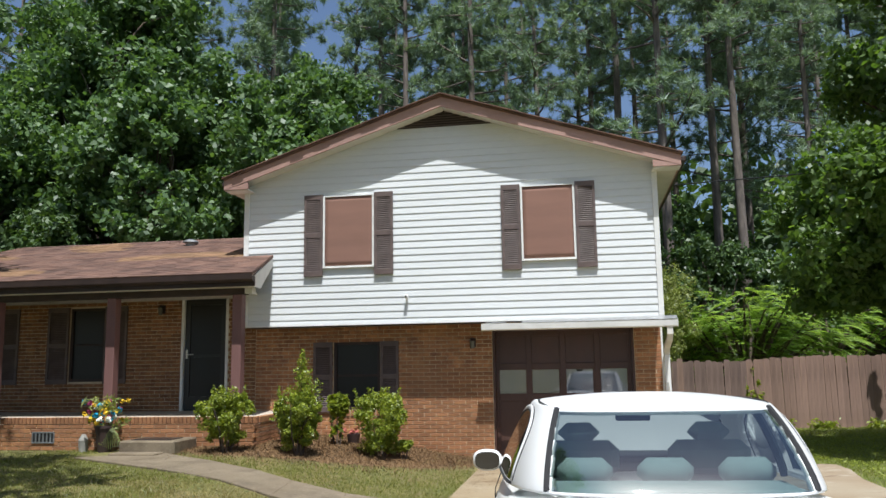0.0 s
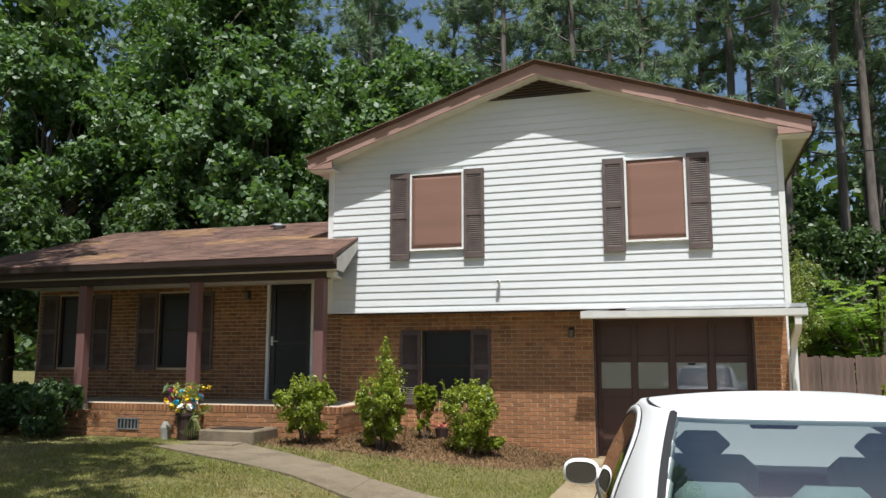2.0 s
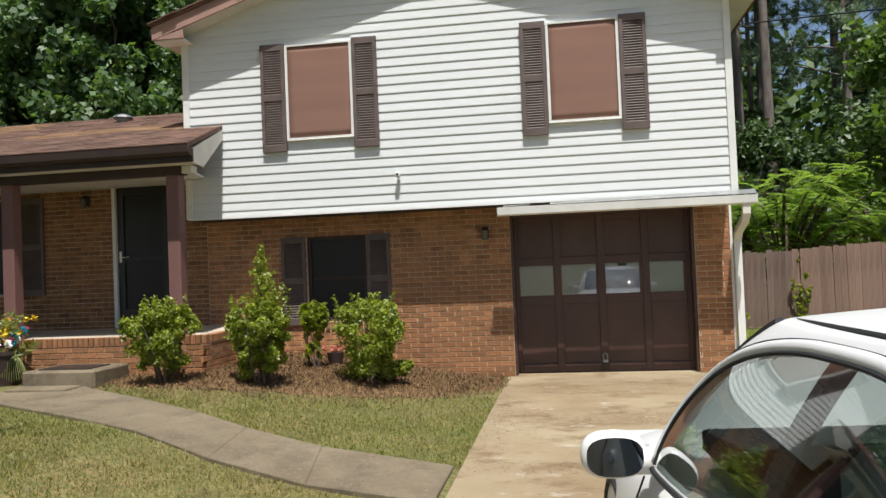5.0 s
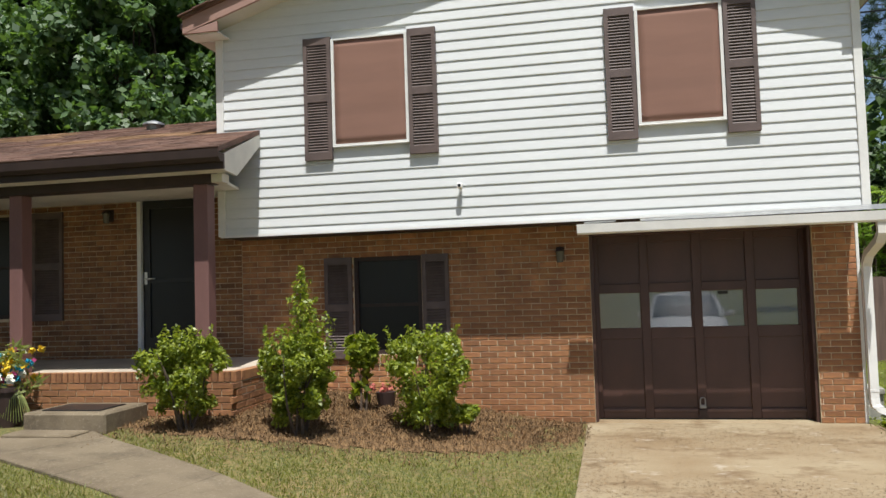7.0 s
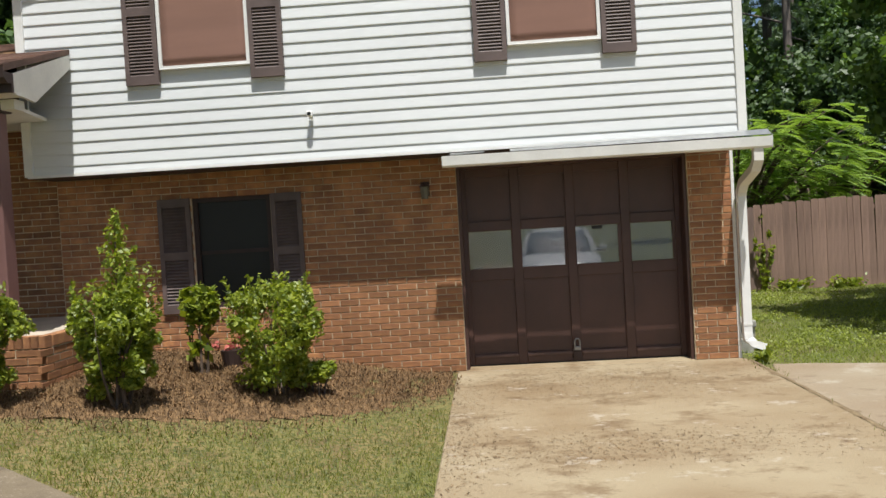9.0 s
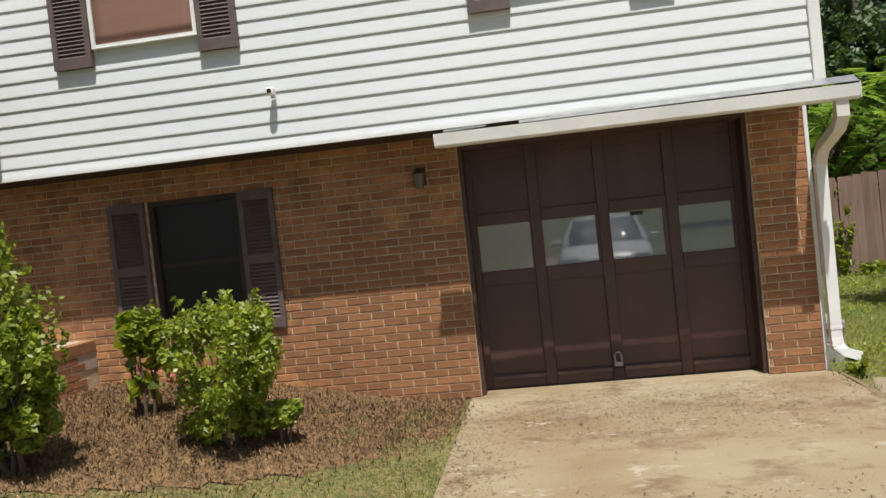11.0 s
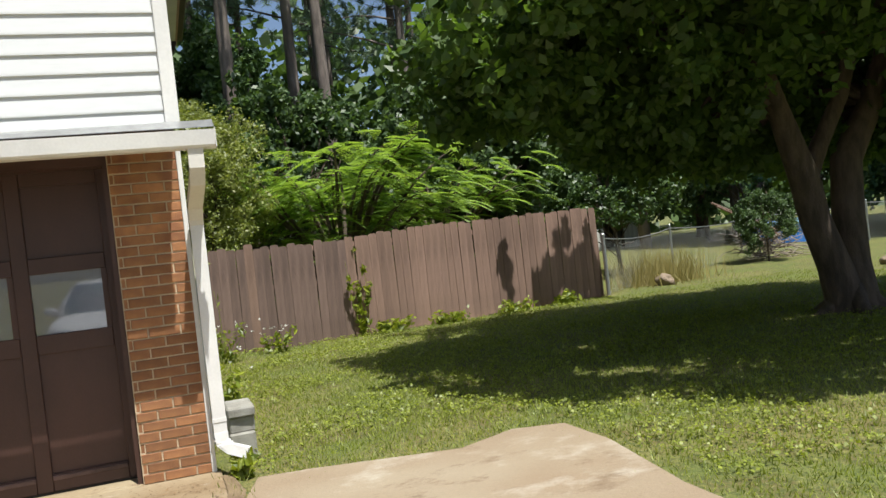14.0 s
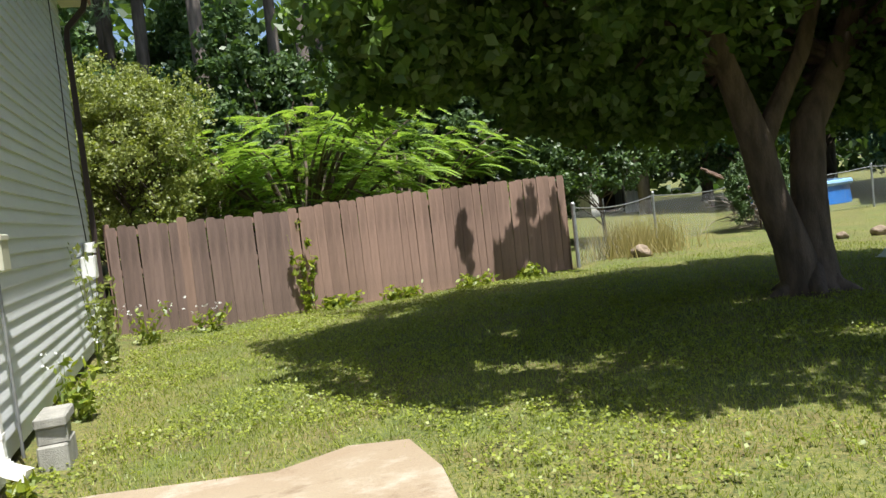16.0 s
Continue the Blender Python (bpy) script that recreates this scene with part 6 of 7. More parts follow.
# ---- planting ----
MX = np.array([-6.35, -5.9, -5.2, -4.6, -3.9, -3.2, -2.6, -2.2, -1.86])
MY = np.array([12.2, 11.85, 11.65, 11.62, 11.72, 11.95, 12.35, 12.8, 13.3])


def in_mulch(x, y):
    edge = np.interp(x, MX, MY)
    return (x > -6.35) & (x < -1.86) & (y > edge) & (y < 14.28) & ((x > -5.17) | (y < 12.45))


def in_walk(x, y):
    n1, f1 = np.array(WALK_NEAR), np.array(WALK_FAR)
    lo_ = np.interp(-x, -n1[:, 0], n1[:, 1])
    hi_ = np.interp(-x, -f1[:, 0], f1[:, 1])
    return (x > -7.6) & (x < -1.8) & (y > lo_ - 0.01) & (y < hi_ + 0.01)


rs = np.random.RandomState(61)
bx = np.arange(-6.4, -1.8, 0.1)
by = np.arange(11.5, 14.35, 0.1)
mv, mf, seen = [], [], {}
for i in range(len(bx) - 1):
    for j in range(len(by) - 1):
        cx_, cy_ = bx[i] + 0.05, by[j] + 0.05
        if not bool(in_mulch(np.array(cx_), np.array(cy_))):
            continue
        f = []
        for a, b in ((i, j), (i + 1, j), (i + 1, j + 1), (i, j + 1)):
            if (a, b) not in seen:
                seen[a, b] = len(mv)
                x, y = bx[a] + 0.03 * noise.noise((a * 3.1, b * 1.7, 1)), by[b] + 0.03 * noise.noise((a * 2.1, b * 4.7, 2))
                mv.append((x, y, gz(x, y) + 0.007 + 0.014 * noise.noise((x * 4, y * 4, 5))))
            f.append(seen[a, b])
        mf.append(f)
bed = raw_mesh("mulch_bed", mv, mf, M_MULCH, label="bed of reddish brown pine mulch", kind="stuff", category="mulch", smooth=True)
px = rs.uniform(-6.4, -1.8, 80000)
py = rs.uniform(11.0, 14.3, 80000)
ok = in_mulch(px + rs.normal(size=80000) * 0.08, py + rs.normal(size=80000) * 0.3)
px, py = px[ok], py[ok]
k = len(px)
a = rs.uniform(0, 2 * math.pi, k)
ln = rs.uniform(0.003, 0.012, k)
wd = ln * rs.uniform(0.15, 0.5, k)
zz = ground_z(px, py) + 0.016 + rs.uniform(0, 0.022, k)
ux, uy = np.cos(a), np.sin(a)
tilt = rs.normal(size=k) * 0.012
chips = np.stack([np.stack([px - ux * ln - uy * wd, py - uy * ln + ux * wd, zz - tilt], -1), np.stack([px - ux * ln + uy * wd, py - uy * ln - ux * wd, zz - tilt * 0.6], -1),
                  np.stack([px + ux * ln + uy * wd, py + uy * ln - ux * wd, zz + tilt], -1), np.stack([px + ux * ln - uy * wd, py + uy * ln + ux * wd, zz + tilt * 0.6], -1)], 1).reshape(-1, 3)
raw_mesh("mulch_chips", chips, np.arange(4 * k).reshape(k, 4), M_MULCH, label="loose bark chips on the mulch bed", kind="stuff", category="mulch")


def shrub(x, y, w, h, leaves, seed, label, mat=None, spire=0.0, size=0.034, stems=9, low=0.08, name="shrub"):
    """A clipped shrub: a fan of thin stems and many small glossy leaves, with shoots above the outline."""
    r_ = np.random.RandomState(seed)
    ob = thing(name, (x, y, gz(x, y)), label, "shrub", "shrubs before the house")
    bm = bmesh.new()
    cc, ss, nn = [], [], []
    for i in range(stems):
        an = 2 * math.pi * i / stems + r_.uniform(-0.3, 0.3)
        rr = w * 0.42 * r_.uniform(0.3, 1)
        tip = (rr * math.cos(an), rr * math.sin(an), h * r_.uniform(0.6, 0.92))
        tube(bm, limb_points((0.05 * math.cos(an), 0.05 * math.sin(an), -0.03), tip, r_, 0.06, 5), [0.013, 0.011, 0.009, 0.006, 0.003], 5)
    tagged(part("stem_fan", bm, M_BARK, ob), kind="stuff")
    lobes = 95
    for i in range(lobes):
        an, u = r_.uniform(0, 2 * math.pi), r_.uniform(0, 1)
        zc = low + 0.05 + (h * 0.9 - low) * u ** 0.8
        reach = w * 0.44 * (0.5 + 0.62 * u if u < 0.72 else 0.95 - 0.9 * (u - 0.72)) * (1 + 0.22 * math.sin(2 * an + seed) + 0.12 * math.sin(5 * an + seed * 2.1))
        r = reach * r_.uniform(0.15, 1) ** 0.5
        cc.append((r * math.cos(an), r * math.sin(an), zc))
        ss.append(w * r_.uniform(0.05, 0.105))
        nn.append(int(leaves / lobes * r_.uniform(0.5, 1.5)))
    if spire:
        for i in range(26):
            t = i / 25
            cc.append((r_.normal() * 0.10 * (1 - t) + 0.05, r_.normal() * 0.10 * (1 - t), h * 0.85 + (spire - h * 0.85) * t))
            ss.append(0.14 * (1 - t) + 0.035)
            nn.append(int(60 * (1 - t) + 14))
        tube_b = bmesh.new()
        tube(tube_b, [(0, 0, 0), (0.03, 0, h), (0.05, 0, spire)], [0.014, 0.01, 0.003], 5)
        part("leader", tube_b, M_BARK, ob)
    for i in range(22):
        an, rr = r_.uniform(0, 2 * math.pi), w * 0.42 * r_.uniform(0, 1)
        top = h * r_.uniform(0.9, 1.12)
        for q in np.linspace(0.8, 1.0, 6):
            cc.append((rr * math.cos(an) * (0.6 + 0.4 * q), rr * math.sin(an) * (0.6 + 0.4 * q), top * q))
            ss.append(0.03)
            nn.append(6)
    v, f = leaf_cloud(cc, ss, nn, size, r_, long=1.9, up=0.6)
    raw_mesh("foliage", v, f, mat or M_LEAF_SHRUB, ob)
    return ob


shrub(-5.42, 11.88, 0.92, 0.86, 10000, 71, "small bright green shrub beside the porch step", size=0.0235)
shrub(-4.34, 11.95, 0.86, 0.88, 11500, 72, "bright green shrub with a tall unclipped spire", spire=1.5, size=0.0235)
shrub(-3.30, 12.62, 1.16, 0.92, 11500, 73, "rounded bright green shrub in the mulch bed", size=0.0235)
shrub(-2.98, 12.75, 0.34, 0.24, 700, 74, "low green sprig at the shrub's foot", stems=4)
shrub(-4.12, 13.1, 0.38, 0.70, 140, 75, "thin leggy rose bush with few leaves", stems=6, size=0.065)
shrub(-4.9, 12.9, 0.42, 0.5, 350, 76, "sparse green weed in the mulch", stems=5)
for i, (x, y, w, h) in enumerate(((-9.9, 11.95, 1.25, 0.8), (-11.0, 12.0, 1.35, 0.75), (-12.1, 11.9, 1.4, 0.85), (-13.2, 12.1, 1.5, 0.9))):
    shrub(x, y, w, h, 5500, 80 + i, "dark green clipped shrub in the shade of the porch", M_LEAF_DARK, size=0.05)
holly = broadleaf("holly_tree", 5.2, 2.4, 0.2, 26000, 0.09, M_LEAF_DARK, 91, "dense dark evergreen at the corner of the house", 0.11, 44)
place(holly, -15.6, 14.6, 0)
holly2 = again(holly, -19.5, 13.0, 120, 1.15)

# behind the fence: feathery mimosa, olive bush, saplings
def mimosa_tree(x, y, seed):
    r_ = np.random.RandomState(seed)
    ob = thing("mimosa_tree", (x, y, gz(x, y)), "feathery bright green mimosa behind the fence", "tree")
    bm = bmesh.new()
    vs, base = [], 0
    tiers = []
    for i in range(34):
        an = r_.uniform(0, 2 * math.pi)
        ln = r_.uniform(0.8, 3.0)
        zt = 1.2 + 2.3 * r_.uniform(0, 1) - 0.12 * ln
        tip = (ln * math.cos(an), ln * math.sin(an) * 0.8, zt)
        pts = limb_points((0, 0, 0.1 + 0.5 * r_.uniform()), tip, r_, 0.05, 6, 0.5)
        tube(bm, pts, [0.05, 0.04, 0.03, 0.02, 0.012, 0.006], 5)
        for q in range(13):
            t = r_.uniform(0.45, 1.0)
            kk = min(4, int(t * 5))
            p = np.array(pts[kk]) + (np.array(pts[kk + 1]) - np.array(pts[kk])) * (t * 5 - kk)
            tiers.append(p + r_.normal(size=3) * np.array([0.28, 0.28, 0.10]))
    part("trunk", bm, M_BARK, ob)
    # each frond: a drooping midrib lined with narrow leaflets
    out = []
    for p in tiers:
        an = math.atan2(p[1], p[0]) + r_.normal() * 0.7
        d = np.array([math.cos(an), math.sin(an), 0.0])
        s = np.array([-d[1], d[0], 0.0])
        L = r_.uniform(0.4, 0.65)
        for q in range(13):
            t = (q + 1) / 13
            c = p + d * L * t + np.array([0, 0, 0.12 * t - 0.28 * t * t])
            half = 0.20 * math.sin(math.pi * min(0.95, t * 0.85 + 0.12))
            for sg in (-1, 1):
                tip = c + s * sg * half + d * 0.07 - np.array([0, 0, 0.03])
                out.append((c - d * 0.012, c + d * 0.022, tip + d * 0.014, tip - d * 0.014))
    v = np.array(out).reshape(-1, 3)
    raw_mesh("crown", v, np.arange(len(v)).reshape(-1, 4), M_LEAF_MIMOSA, ob)
    return ob


mim = mimosa_tree(4.6, 26.0, 95)
mim.scale = (1.3, 1.2, 1.3)
m2 = copy_thing(mim, pose(7.6, 28.6, gz(7.6, 28.6), 0, 0, 140))
m3 = copy_thing(mim, pose(3.0, 28.4, gz(3.0, 28.4), 0, 0, 250))
olive = broadleaf("olive_bush", 4.9, 1.75, 0.4, 60000, 0.04, M_LEAF_OLIVE, 96, "tall yellowish olive-green bush behind the fence", 0.07, 110)
place(olive, 1.55, 24.9, 0)


def weed(name, x, y, w, h, seed, label, leaves=350, mat=None, size=0.045, flowers=0):
    """A tall weed or climbing plant: thin upright stems with small leaves."""
    r_ = np.random.RandomState(seed)
    ob = thing(name, (x, y, gz(x, y)), label, "weed")
    bm = bmesh.new()
    cc = []
    for i in range(6):
        tip = (r_.normal() * w * 0.4, r_.normal() * 0.05, h * r_.uniform(0.6, 1.05))
        pts = limb_points((r_.normal() * w * 0.15, 0, -0.02), tip, r_, 0.06, 6)
        tube(bm, pts, [0.006, 0.006, 0.005, 0.004, 0.003, 0.002], 4)
        for q in range(12):
            t = r_.uniform(0.05, 1)
            kk = min(4, int(t * 5))
            cc.append(np.array(pts[kk]) + (np.array(pts[kk + 1]) - np.array(pts[kk])) * (t * 5 - kk))
    tagged(part("stems", bm, M_LEAF_SHRUB, ob), kind="stuff")
    v, f = leaf_cloud(cc, [w * 0.22] * len(cc), [max(2, leaves // len(cc))] * len(cc), size, r_, long=2.2)
    raw_mesh("foliage", v, f, mat or M_LEAF_SHRUB, ob)
    if flowers:
        cc = np.array([(r_.normal() * w * 0.5, r_.normal() * 0.05, h * r_.uniform(0.8, 1.1)) for _ in range(flowers)])
        v, f = leaf_cloud(cc, [0.02] * flowers, [5] * flowers, 0.02, r_, long=1.0)
        raw_mesh("flower_heads", v, f, M_TRIM, ob, "tiny white flower heads", kind="stuff")
    return ob


weed("climbing_vine", 4.02, 22.22, 0.2, 1.5, 101, "leafy vine climbing a fence picket", 420, size=0.05)
weed("tall_weed", 1.22, 18.6, 0.28, 1.55, 102, "tall leafy weed growing against the side wall", 200, M_LEAF_OLIVE, 0.045)
weed("tall_weed", 1.25, 19.4, 0.3, 1.1, 103, "tall leafy weed growing against the side wall", 230, M_LEAF_OLIVE)
weed("wild_flower", 1.6, 20.9, 0.5, 0.55, 104, "thin white-flowered weed near the fence", 120, flowers=16)
weed("wild_flower", 1.25, 16.3, 0.4, 0.6, 105, "thin white-flowered weed near the wall", 140, flowers=14)
weed("wild_flower", 2.4, 21.6, 0.4, 0.4, 106, "thin white-flowered weed near the fence", 100, flowers=12)
for x, y, s in ((5.6, 22.3, 111), (7.0, 22.45, 112), (4.6, 22.2, 113), (8.1, 22.5, 114)):
    weed("ground_weed", x, y, 0.6, 0.18, s, "low green weeds at the foot of the fence", 260, size=0.06)
weed("ground_weed", 1.2, 14.15, 0.16, 0.2, 115, "small green weed at the foot of the pier", 70, size=0.05)
sapling = again(under, 15.6, 25.4, 60, 0.27)
tagged(sapling, "small leafy sapling beside the brush pile", "shrub")
dry = thing("dry_grass_clump", (11.2, 23.9, gz(11.2, 23.9)), "tall straw-coloured grass clump at the wire fence", "grass")
rs = np.random.RandomState(120)
k = 900
x0, y0 = rs.normal(size=k) * 0.55, rs.normal(size=k) * 0.35
h = rs.uniform(0.35, 0.95, k)
dx, dy = rs.normal(size=k) * 0.16, rs.normal(size=k) * 0.16
v = np.stack([np.stack([x0 - 0.008, y0, x0 * 0], -1), np.stack([x0 + 0.008, y0, x0 * 0], -1), np.stack([x0 + dx, y0 + dy, h], -1)], 1).reshape(-1, 3)
raw_mesh("grass_tuft", v, np.arange(3 * k).reshape(k, 3), M_GRASS_DRY, dry, kind="stuff")

# flower pot by the step
fp = thing("flower_stand", (-7.53, 12.16, gz(-7.53, 12.16)), "dark urn with bright mixed flowers by the step", "flower pot")
bm = bmesh.new()
cyl(bm, (0, 0, -0.01), (0, 0, 0.36), 0.10, 0.15, 16)
cyl(bm, (0, 0, 0.36), (0, 0, 0.40), 0.165, 0.165, 16)
part("urn", bm, M_WOOD_AND_SHADE, fp, "dark slender urn")
rs = np.random.RandomState(131)
for nm, col, cnt, sz in (("yellow_blossom", (0.75, 0.52, 0.03), 24, 0.045), ("pink_blossom", (0.35, 0.05, 0.15), 9, 0.045), ("blue_blossom", (0.03, 0.35, 0.5), 10, 0.055), ("white_blossom", (0.8, 0.8, 0.7), 8, 0.06)):
    cc = np.stack([rs.normal(size=cnt) * 0.17, rs.normal(size=cnt) * 0.09 - 0.05, rs.uniform(0.45, 0.78, cnt)], 1)
    v, f = leaf_cloud(cc, [0.035] * cnt, [14] * cnt, sz, rs, long=1.1)
    raw_mesh(nm, v, f, plain(nm, col, 0.7), fp, kind="stuff")
cc = np.stack([rs.normal(size=40) * 0.17, rs.normal(size=40) * 0.09, rs.uniform(0.38, 0.82, 40)], 1)
v, f = leaf_cloud(cc, [0.06] * 40, [6] * 40, 0.028, rs, long=5.0)
raw_mesh("foliage", v, f, M_LEAF_OLIVE, fp)
bm = bmesh.new()
for q in range(16):
    a = -1.3 + 2.6 * q / 15
    tube(bm, [(0.14, -0.05, 0.38), (0.14 + 0.12 * math.sin(a), -0.1, 0.30), (0.16 + 0.2 * math.sin(a), -0.12, 0.05 + 0.08 * abs(math.sin(a)))], [0.006, 0.006, 0.003], 4)
part("drooping_fronds", bm, M_LEAF_OLIVE, fp, "pale drooping fronds")
jug = thing("garden_jug", (-7.92, 12.2, gz(-7.92, 12.2)), "small grey stone jug by the porch", "jug")
bm = bmesh.new()
cyl(bm, (0, 0, -0.01), (0, 0, 0.18), 0.06, 0.075, 12)
cyl(bm, (0, 0, 0.18), (0, 0, 0.27), 0.075, 0.03, 12)
part("jug", bm, M_BLOCK, jug)
bp2 = thing("bed_pot", (-3.98, 13.55, gz(-3.98, 13.55)), "small dark pot with red flowers in the bed", "flower pot")
bm = bmesh.new()
cyl(bm, (0, 0, -0.02), (0, 0, 0.17), 0.08, 0.11, 14)
part("pot", bm, M_WOOD_AND_SHADE, bp2)
cc = np.stack([rs.normal(size=14) * 0.09, rs.normal(size=14) * 0.07, rs.uniform(0.18, 0.25, 14)], 1)
v, f = leaf_cloud(cc, [0.03] * 14, [3] * 14, 0.035, rs)
raw_mesh("red_blossom", v, f, plain("red_petals", (0.45, 0.12, 0.1), 0.7), bp2, kind="stuff")

# ---- grass and litter ----
def blades(name, x, y, h0, h1, mat, seed, label, width=0.006):
    r_ = np.random.RandomState(seed)
    k = len(x)
    h = r_.uniform(h0, h1, k)
    a = r_.uniform(0, 2 * math.pi, k)
    ux, uy = np.cos(a) * width, np.sin(a) * width
    z = ground_z(x, y) - 0.005
    dx, dy = r_.normal(size=k) * h * 0.45, r_.normal(size=k) * h * 0.45
    v = np.stack([np.stack([x - ux, y - uy, z], -1), np.stack([x + ux, y + uy, z], -1), np.stack([x + dx, y + dy, z + h], -1)], 1).reshape(-1, 3)
    return raw_mesh(name, v, np.arange(3 * k).reshape(k, 3), mat, label=label, kind="stuff", category="grass")


rs = np.random.RandomState(140)
x, y = rs.uniform(-15, -1.85, 380000), rs.uniform(1.5, 12.6, 380000)
x = np.where(rs.uniform(size=380000) < 0.5, -1.85 + (x + 1.85) * 0.5, x)
edge_j = rs.normal(size=380000) * 0.04
ok = ~in_walk(x, y + edge_j) & ~in_mulch(x + edge_j * 2, y + np.abs(edge_j) * 7) & ~((y > 12.42) & (x < -5.15)) & ~((x < -6.2) & (x > -7.5) & (y > 11.6))
near = rs.uniform(size=380000) < np.clip(1.35 - 0.075 * np.hypot(x + 1, y - 3), 0.3, 1)
ok &= near
x, y = x[ok], y[ok]
patch = np.sin(x * 1.3 + 2 * np.sin(y * 0.7)) + np.sin(y * 1.9 + x * 0.6) + rs.normal(size=len(x)) * 0.7 + np.where((y < 9.5), 0.5, -0.5)
blades("lawn_grass", x[patch < 0.8], y[patch < 0.8], 0.015, 0.048, M_GRASS, 1, "short green lawn grass", 0.0042)
blades("dry_lawn_grass", x[patch >= 0.8], y[patch >= 0.8], 0.012, 0.04, M_GRASS_DRY, 2, "short dry straw-coloured lawn grass", 0.0042)
x, y = rs.uniform(1.05, 24, 400000) , rs.uniform(6.5, 33, 400000)
x = np.where(rs.uniform(size=400000) < 0.62, 1.05 + (x - 1.05) * 0.55, x)
y = np.where(rs.uniform(size=400000) < 0.62, 6.5 + (y - 6.5) * 0.6, y)
ok = ~((x < 3.46 + 0.1 * rs.normal(size=400000)) & (y < 13.95 + 0.12 * rs.normal(size=400000))) & ~((y > 22.9) & (x < 9.2))
ok &= rs.uniform(size=400000) < np.clip(1.3 - 0.06 * np.hypot(x - 3, y - 10), 0.3, 1)
x, y = x[ok], y[ok]
M_GRASS_LUSH = leaf_material("grass_lush", (0.33, 0.375, 0.05), (0.16, 0.205, 0.028), 0.38)
blades("side_lawn_grass", x, y, 0.018, 0.055, M_GRASS_LUSH, 3, "lush bright green side lawn grass", 0.005)
k = 15000
x, y = rs.uniform(1.15, 9, k), rs.uniform(12.2, 22.4, k)
keep = (x > 3.6) | (y > 14.15)
keep &= np.sin(x * 2.1 + 1.5 * np.sin(y * 1.3)) + np.sin(y * 2.7 - x) + rs.normal(size=k) * 0.5 > -0.4
x, y = x[keep], y[keep]
k = len(x)
cl, cf = leaf_cloud(np.stack([x, y, ground_z(x, y) + 0.05], 1), np.full(k, 0.045), np.full(k, 4), 0.022, rs, long=1.1, up=2.0, flat=0.4)
raw_mesh("clover", cl, cf, M_GRASS_LUSH, label="clover and low broad weeds in the side lawn", kind="stuff", category="grass")
# grass in the driveway joints
x = np.concatenate([rs.normal(1.13, 0.05, 2200), rs.uniform(-1.85, 0.9, 400)])
y = np.concatenate([rs.uniform(3, 14.2, 2200), rs.normal(8.43, 0.03, 400)])
keep = rs.uniform(size=len(x)) < np.clip(1.6 * np.sin(y * 2.3 + x) - 0.55, 0.03, 1)
blades("joint_grass", x[keep], y[keep], 0.03, 0.09, M_GRASS, 4, "grass growing in the joints of the driveway")
# soil that has filled the joint between the two drives, ragged at both sides
sv, sf = [], []
for i, yy in enumerate(np.arange(-1.9, 14.15, 0.07)):
    wl, wr = 0.005 + 0.05 * noise.noise((yy * 2.2, 0.0, 1.0)) + 0.03 * noise.noise((yy * 9, 0, 2)), 0.0 + 0.09 * noise.noise((yy * 1.7, 4.0, 1.0)) + 0.03 * noise.noise((yy * 9, 5, 2))
    for dx, dz in ((-0.03 - max(0.0, wl), 0.002), (-0.02, 0.008), (0.045, -0.02), (0.05 + max(0.0, wr), -0.037)):
        sv.append((1.12 + dx, yy, dz + 0.003 * noise.noise((yy * 11, dx * 30, 3))))
    if i:
        b0 = 4 * (i - 1)
        sf += [(b0 + q, b0 + q + 1, b0 + q + 5, b0 + q + 4) for q in range(3)]
raw_mesh("joint_soil", sv, sf, material("joint_soil", (0.16, 0.11, 0.06), 0.95, 0.5, 9, 60, 0.8, second=(0.24, 0.18, 0.10)), label="brown soil filling the joint of the driveway", kind="stuff", category="soil", smooth=True)
# pine straw and bark litter on the driveway
def litter(name, n, cx, cy, sx, sy, mat, seed, label, ln0=0.004, ln1=0.018, top=0.003):
    r_ = np.random.RandomState(seed)
    x, y = r_.normal(cx, sx, n), r_.normal(cy, sy, n)
    ok_ = (x > -1.84) & (x < 1.08) & (y < 14.28)
    x, y = x[ok_], y[ok_]
    k = len(x)
    a = r_.uniform(0, math.pi, k)
    l_, w_ = r_.uniform(ln0, ln1, k), r_.uniform(0.001, 0.0028, k)
    ux, uy = np.cos(a), np.sin(a)
    z = np.full(k, top) + r_.uniform(0, 0.004, k)
    v = np.stack([np.stack([x - ux * l_ - uy * w_, y - uy * l_ + ux * w_, z], -1), np.stack([x - ux * l_ + uy * w_, y - uy * l_ - ux * w_, z], -1),
                  np.stack([x + ux * l_ + uy * w_, y + uy * l_ - ux * w_, z], -1), np.stack([x + ux * l_ - uy * w_, y + uy * l_ + ux * w_, z], -1)], 1).reshape(-1, 3)
    return raw_mesh(name, v, np.arange(4 * k).reshape(k, 4), mat, label=label, kind="stuff", category="litter")


litter("pine_straw", 1700, -0.7, 11.3, 0.9, 0.22, M_MULCH, 1, "streak of pine straw on the concrete")
litter("pine_straw", 1200, -0.2, 9.5, 0.8, 0.12, M_MULCH, 2, "streak of pine straw on the concrete")
litter("pine_straw", 3600, -0.5, 13.5, 1.2, 0.42, M_MULCH, 3, "scattered pine straw before the garage")
litter("pine_straw", 1500, -1.75, 11.9, 0.16, 1.0, M_MULCH, 4, "bark and straw along the edge of the drive")

# ---- bricks ----
BL, BH, JT = 0.194, 0.0575, 0.0102
PITCH = BH + JT


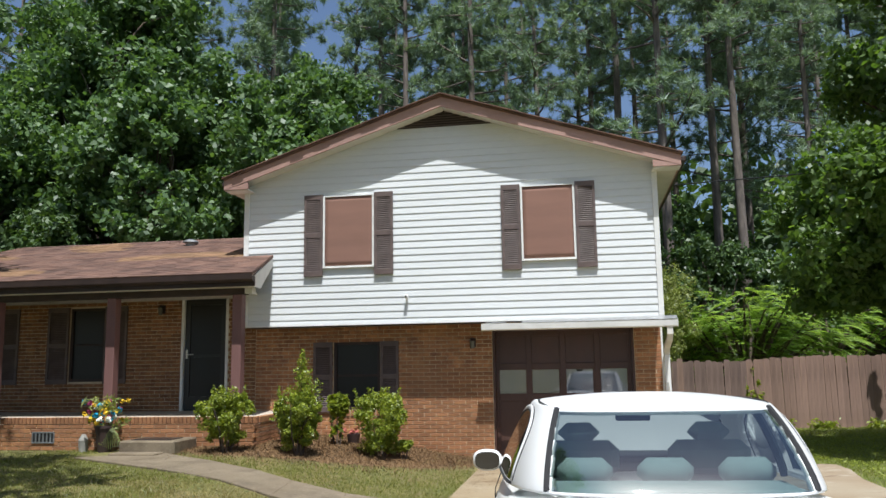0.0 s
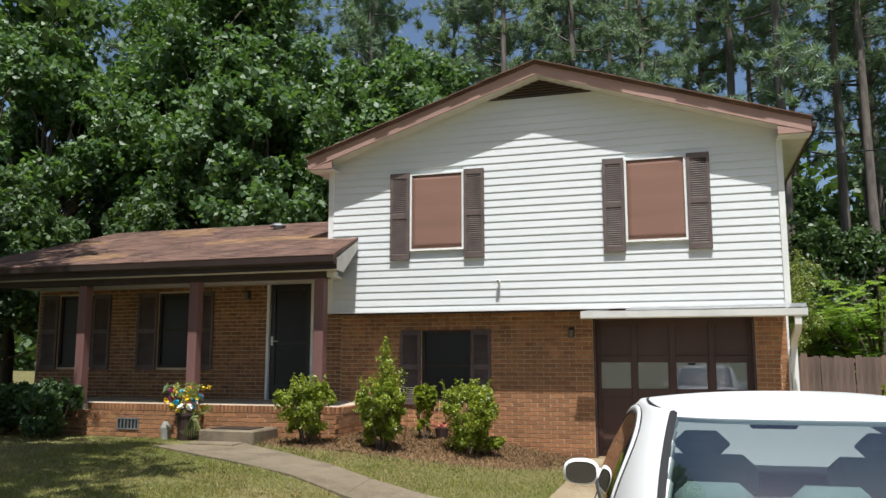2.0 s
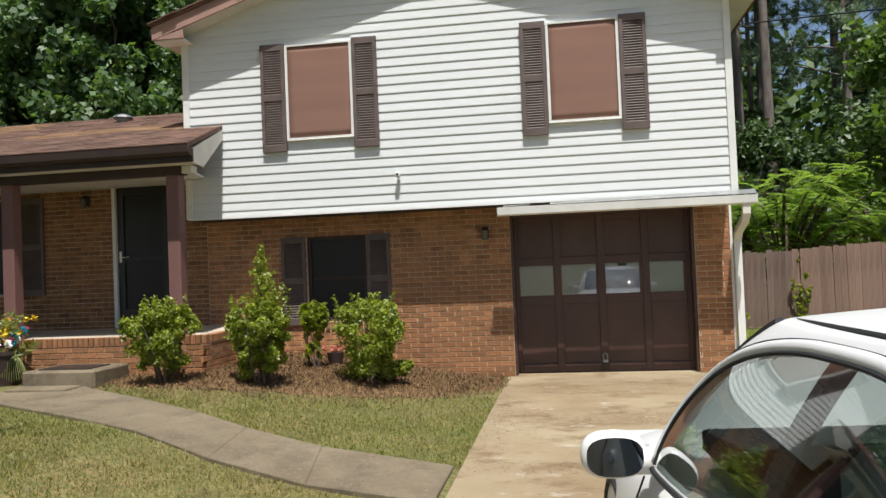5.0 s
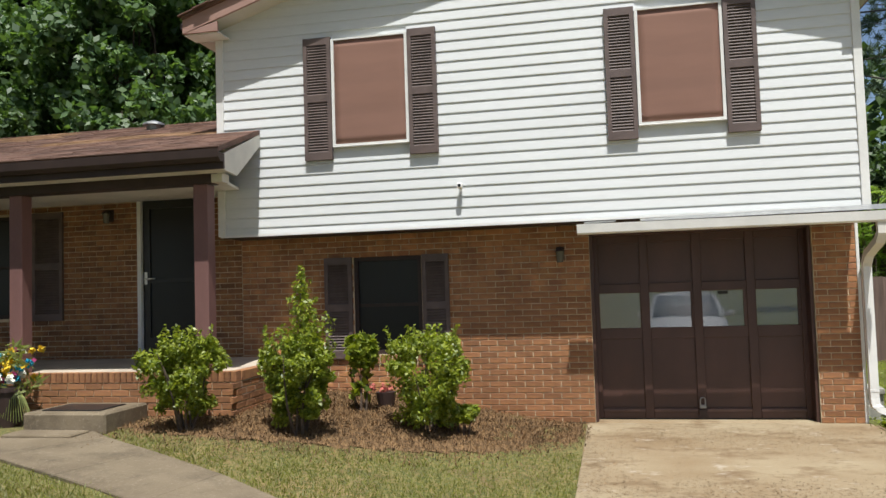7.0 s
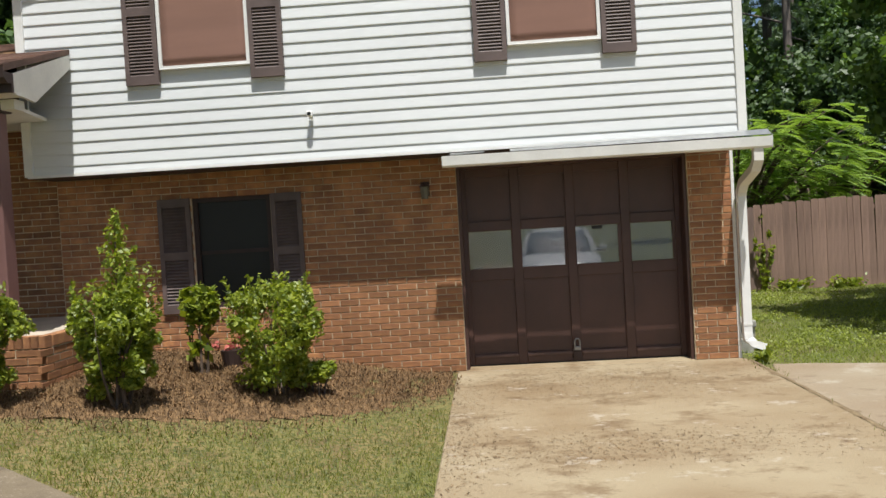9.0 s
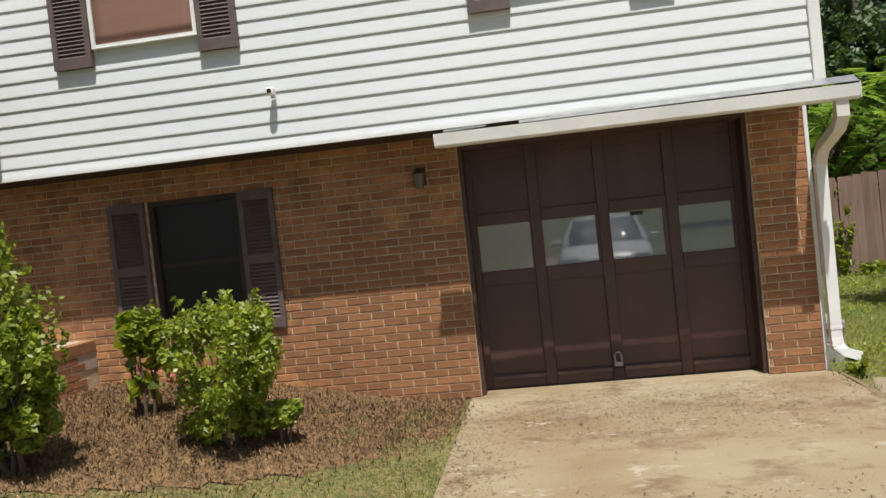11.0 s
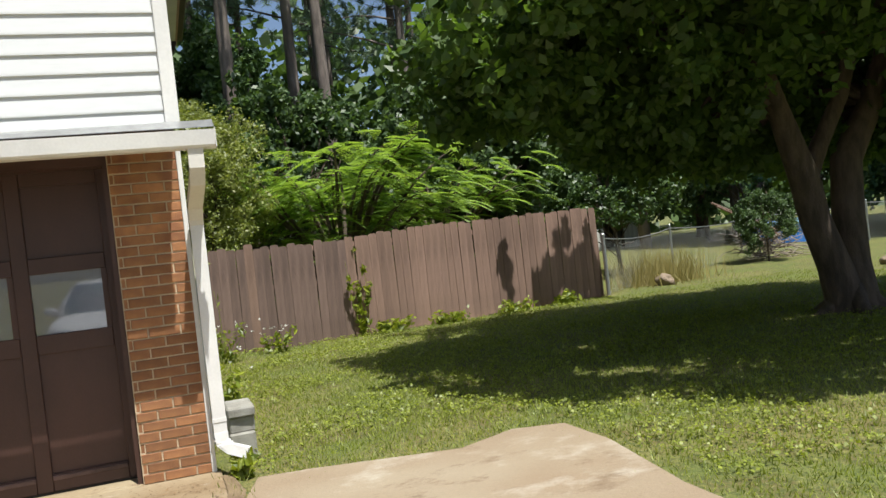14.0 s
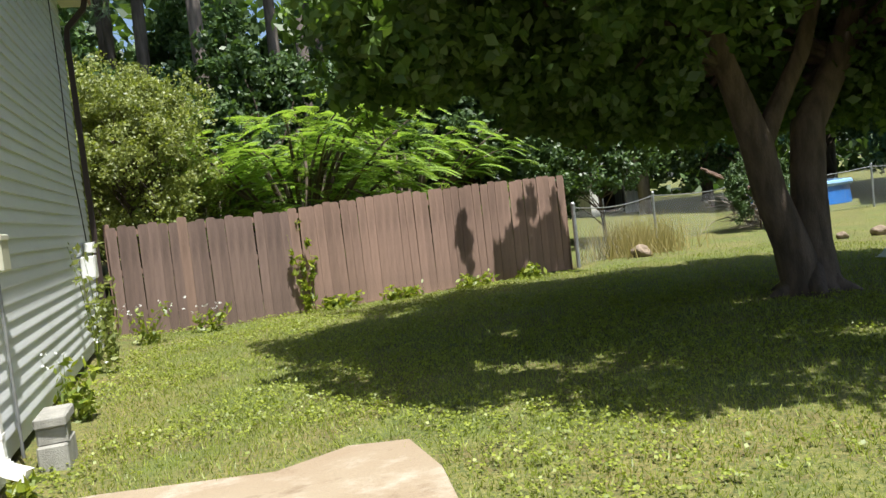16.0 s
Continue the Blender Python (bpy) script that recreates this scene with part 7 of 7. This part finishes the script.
def brick_mesh():
    bm = bmesh.new()
    box(bm, -BL / 2, BL / 2, 0.0, 0.03, -BH / 2, BH / 2)
    bmesh.ops.bevel(bm, geom=[e for e in bm.edges if all(v.co.y < 0.01 for v in e.verts)], offset=0.004, segments=1, affect="EDGES")
    me = bpy.data.meshes.new("brick")
    bm.to_mesh(me)
    bm.free()
    me.materials.append(M_BRICK)
    return me


BRICK = brick_mesh()
bv = np.array([tuple(v.co) for v in BRICK.vertices])
bfaces = [tuple(p.vertices) for p in BRICK.polygons]
rng = random.Random(17)


def lay(parent, x0, x1, z0, z1, openings, plane, near, soldier=None):
    """Running bond. Bricks for which near(x, z) holds are pieces of their own; the rest is one joined mesh."""
    vs, fs = [], []
    row = 0
    z = z0
    while z + BH <= z1 + 0.01:
        zc = z + BH / 2
        off = (row % 2) * (BL + JT) / 2
        x = x0 - off
        cutsx = [(o[0] - JT / 2, o[1] + JT / 2) for o in openings if o[2] - 0.02 < zc < o[3] + 0.02]
        while x < x1:
            spans = [(max(x, x0), min(x + BL, x1))]
            for c0, c1 in cutsx:
                nxt = []
                for s0, s1 in spans:
                    if s1 <= c0 or s0 >= c1:
                        nxt.append((s0, s1))
                    else:
                        if s0 < c0:
                            nxt.append((s0, c0))
                        if s1 > c1:
                            nxt.append((c1, s1))
                spans = nxt
            for s0, s1 in spans:
                if s1 - s0 < 0.03:
                    continue
                sx = (s1 - s0) / BL
                c = ((s0 + s1) / 2, plane + rng.uniform(-0.0015, 0.0015), zc + rng.uniform(-0.001, 0.001))
                if near(c[0], zc):
                    ob = new("brick", BRICK)
                    ob.parent = parent
                    ob.location, ob.scale = c, (sx, 1, 1)
                else:
                    base = len(vs) * len(bv)
                    vs.append(bv * (sx, 1, 1) + c)
                    fs += [tuple(base + q for q in f) for f in bfaces]
            x += BL + JT
        z += PITCH
        row += 1
    if vs:
        me = bpy.data.meshes.new("bricks")
        me.from_pydata(np.concatenate(vs).tolist(), [], fs)
        me.materials.append(M_BRICK)
        ob = new("bricks", me)
        ob.parent = parent
        tagged(ob, "red bricks laid in running bond", kind="stuff")


OPEN = [(G_OPEN[0], G_OPEN[1], -0.2, 3.0), (LW_OPEN[0], LW_OPEN[1], LW_OPEN[2] - 0.10, LW_OPEN[3]), D_OPEN, PW1, PW2]
lay(wall_brick, -6.0, X_R - 0.003, 0.004, 2.225, OPEN, BY, lambda x, z: x > -3.35 and z < 1.5)
lay(wall_brick, -12.43, -6.0 - JT, 0.70, 2.78, OPEN, BY, lambda x, z: False)
# brick sill of the lower window
for i in range(11):
    ob = new("brick", BRICK)
    ob.parent = wall_brick
    ob.matrix_local = Matrix.Translation((-4.52 + i * 0.0765, BY - 0.02, LW_OPEN[2] - 0.055)) @ Matrix.Rotation(math.pi / 2, 4, "Y") @ Matrix.Diagonal((0.5, 1, 1.0, 1))
# pier's side return and porch base
for i in range(33):
    ob = new("brick", BRICK)
    ob.parent = wall_brick
    ob.matrix_local = Matrix.Translation((0.605, BY + 0.095, 0.033 + i * PITCH)) @ Matrix.Rotation(-math.pi / 2, 4, "Z") @ Matrix.Diagonal((0.9, 0.8, 1, 1))
lay(porch, PX0, PX1 - 0.004, 0.02, 0.69, [], PFY, lambda x, z: x > -8.6 and z > 0.2)
k = int((PX1 - PX0) / 0.0677)
for i in range(k):
    x = PX1 - 0.035 - i * 0.0677
    if x < -9.6:
        break
    ob = new("brick", BRICK)
    ob.parent = porch
    ob.matrix_local = Matrix.Translation((x, PFY - 0.004, PZ - 0.052)) @ Matrix.Rotation(math.pi / 2, 4, "Y") @ Matrix.Diagonal((0.52, 3.4, 1.0, 1))
for r in range(10):
    for i in range(8):
        y = PFY + 0.11 + i * (BL + JT) - (r % 2) * 0.1
        ob = new("brick", BRICK)
        ob.parent = porch
        ob.matrix_local = Matrix.Translation((PX1 - 0.002, y, 0.05 + r * PITCH)) @ Matrix.Rotation(math.pi / 2, 4, "Z")
part("rowlock_edge", boxes((PX1 - 0.1, PX1 + 0.004, PFY + 0.105, BY - 0.004, PZ - 0.1, PZ - 0.003), bevel=0.006), M_BRICK, porch)
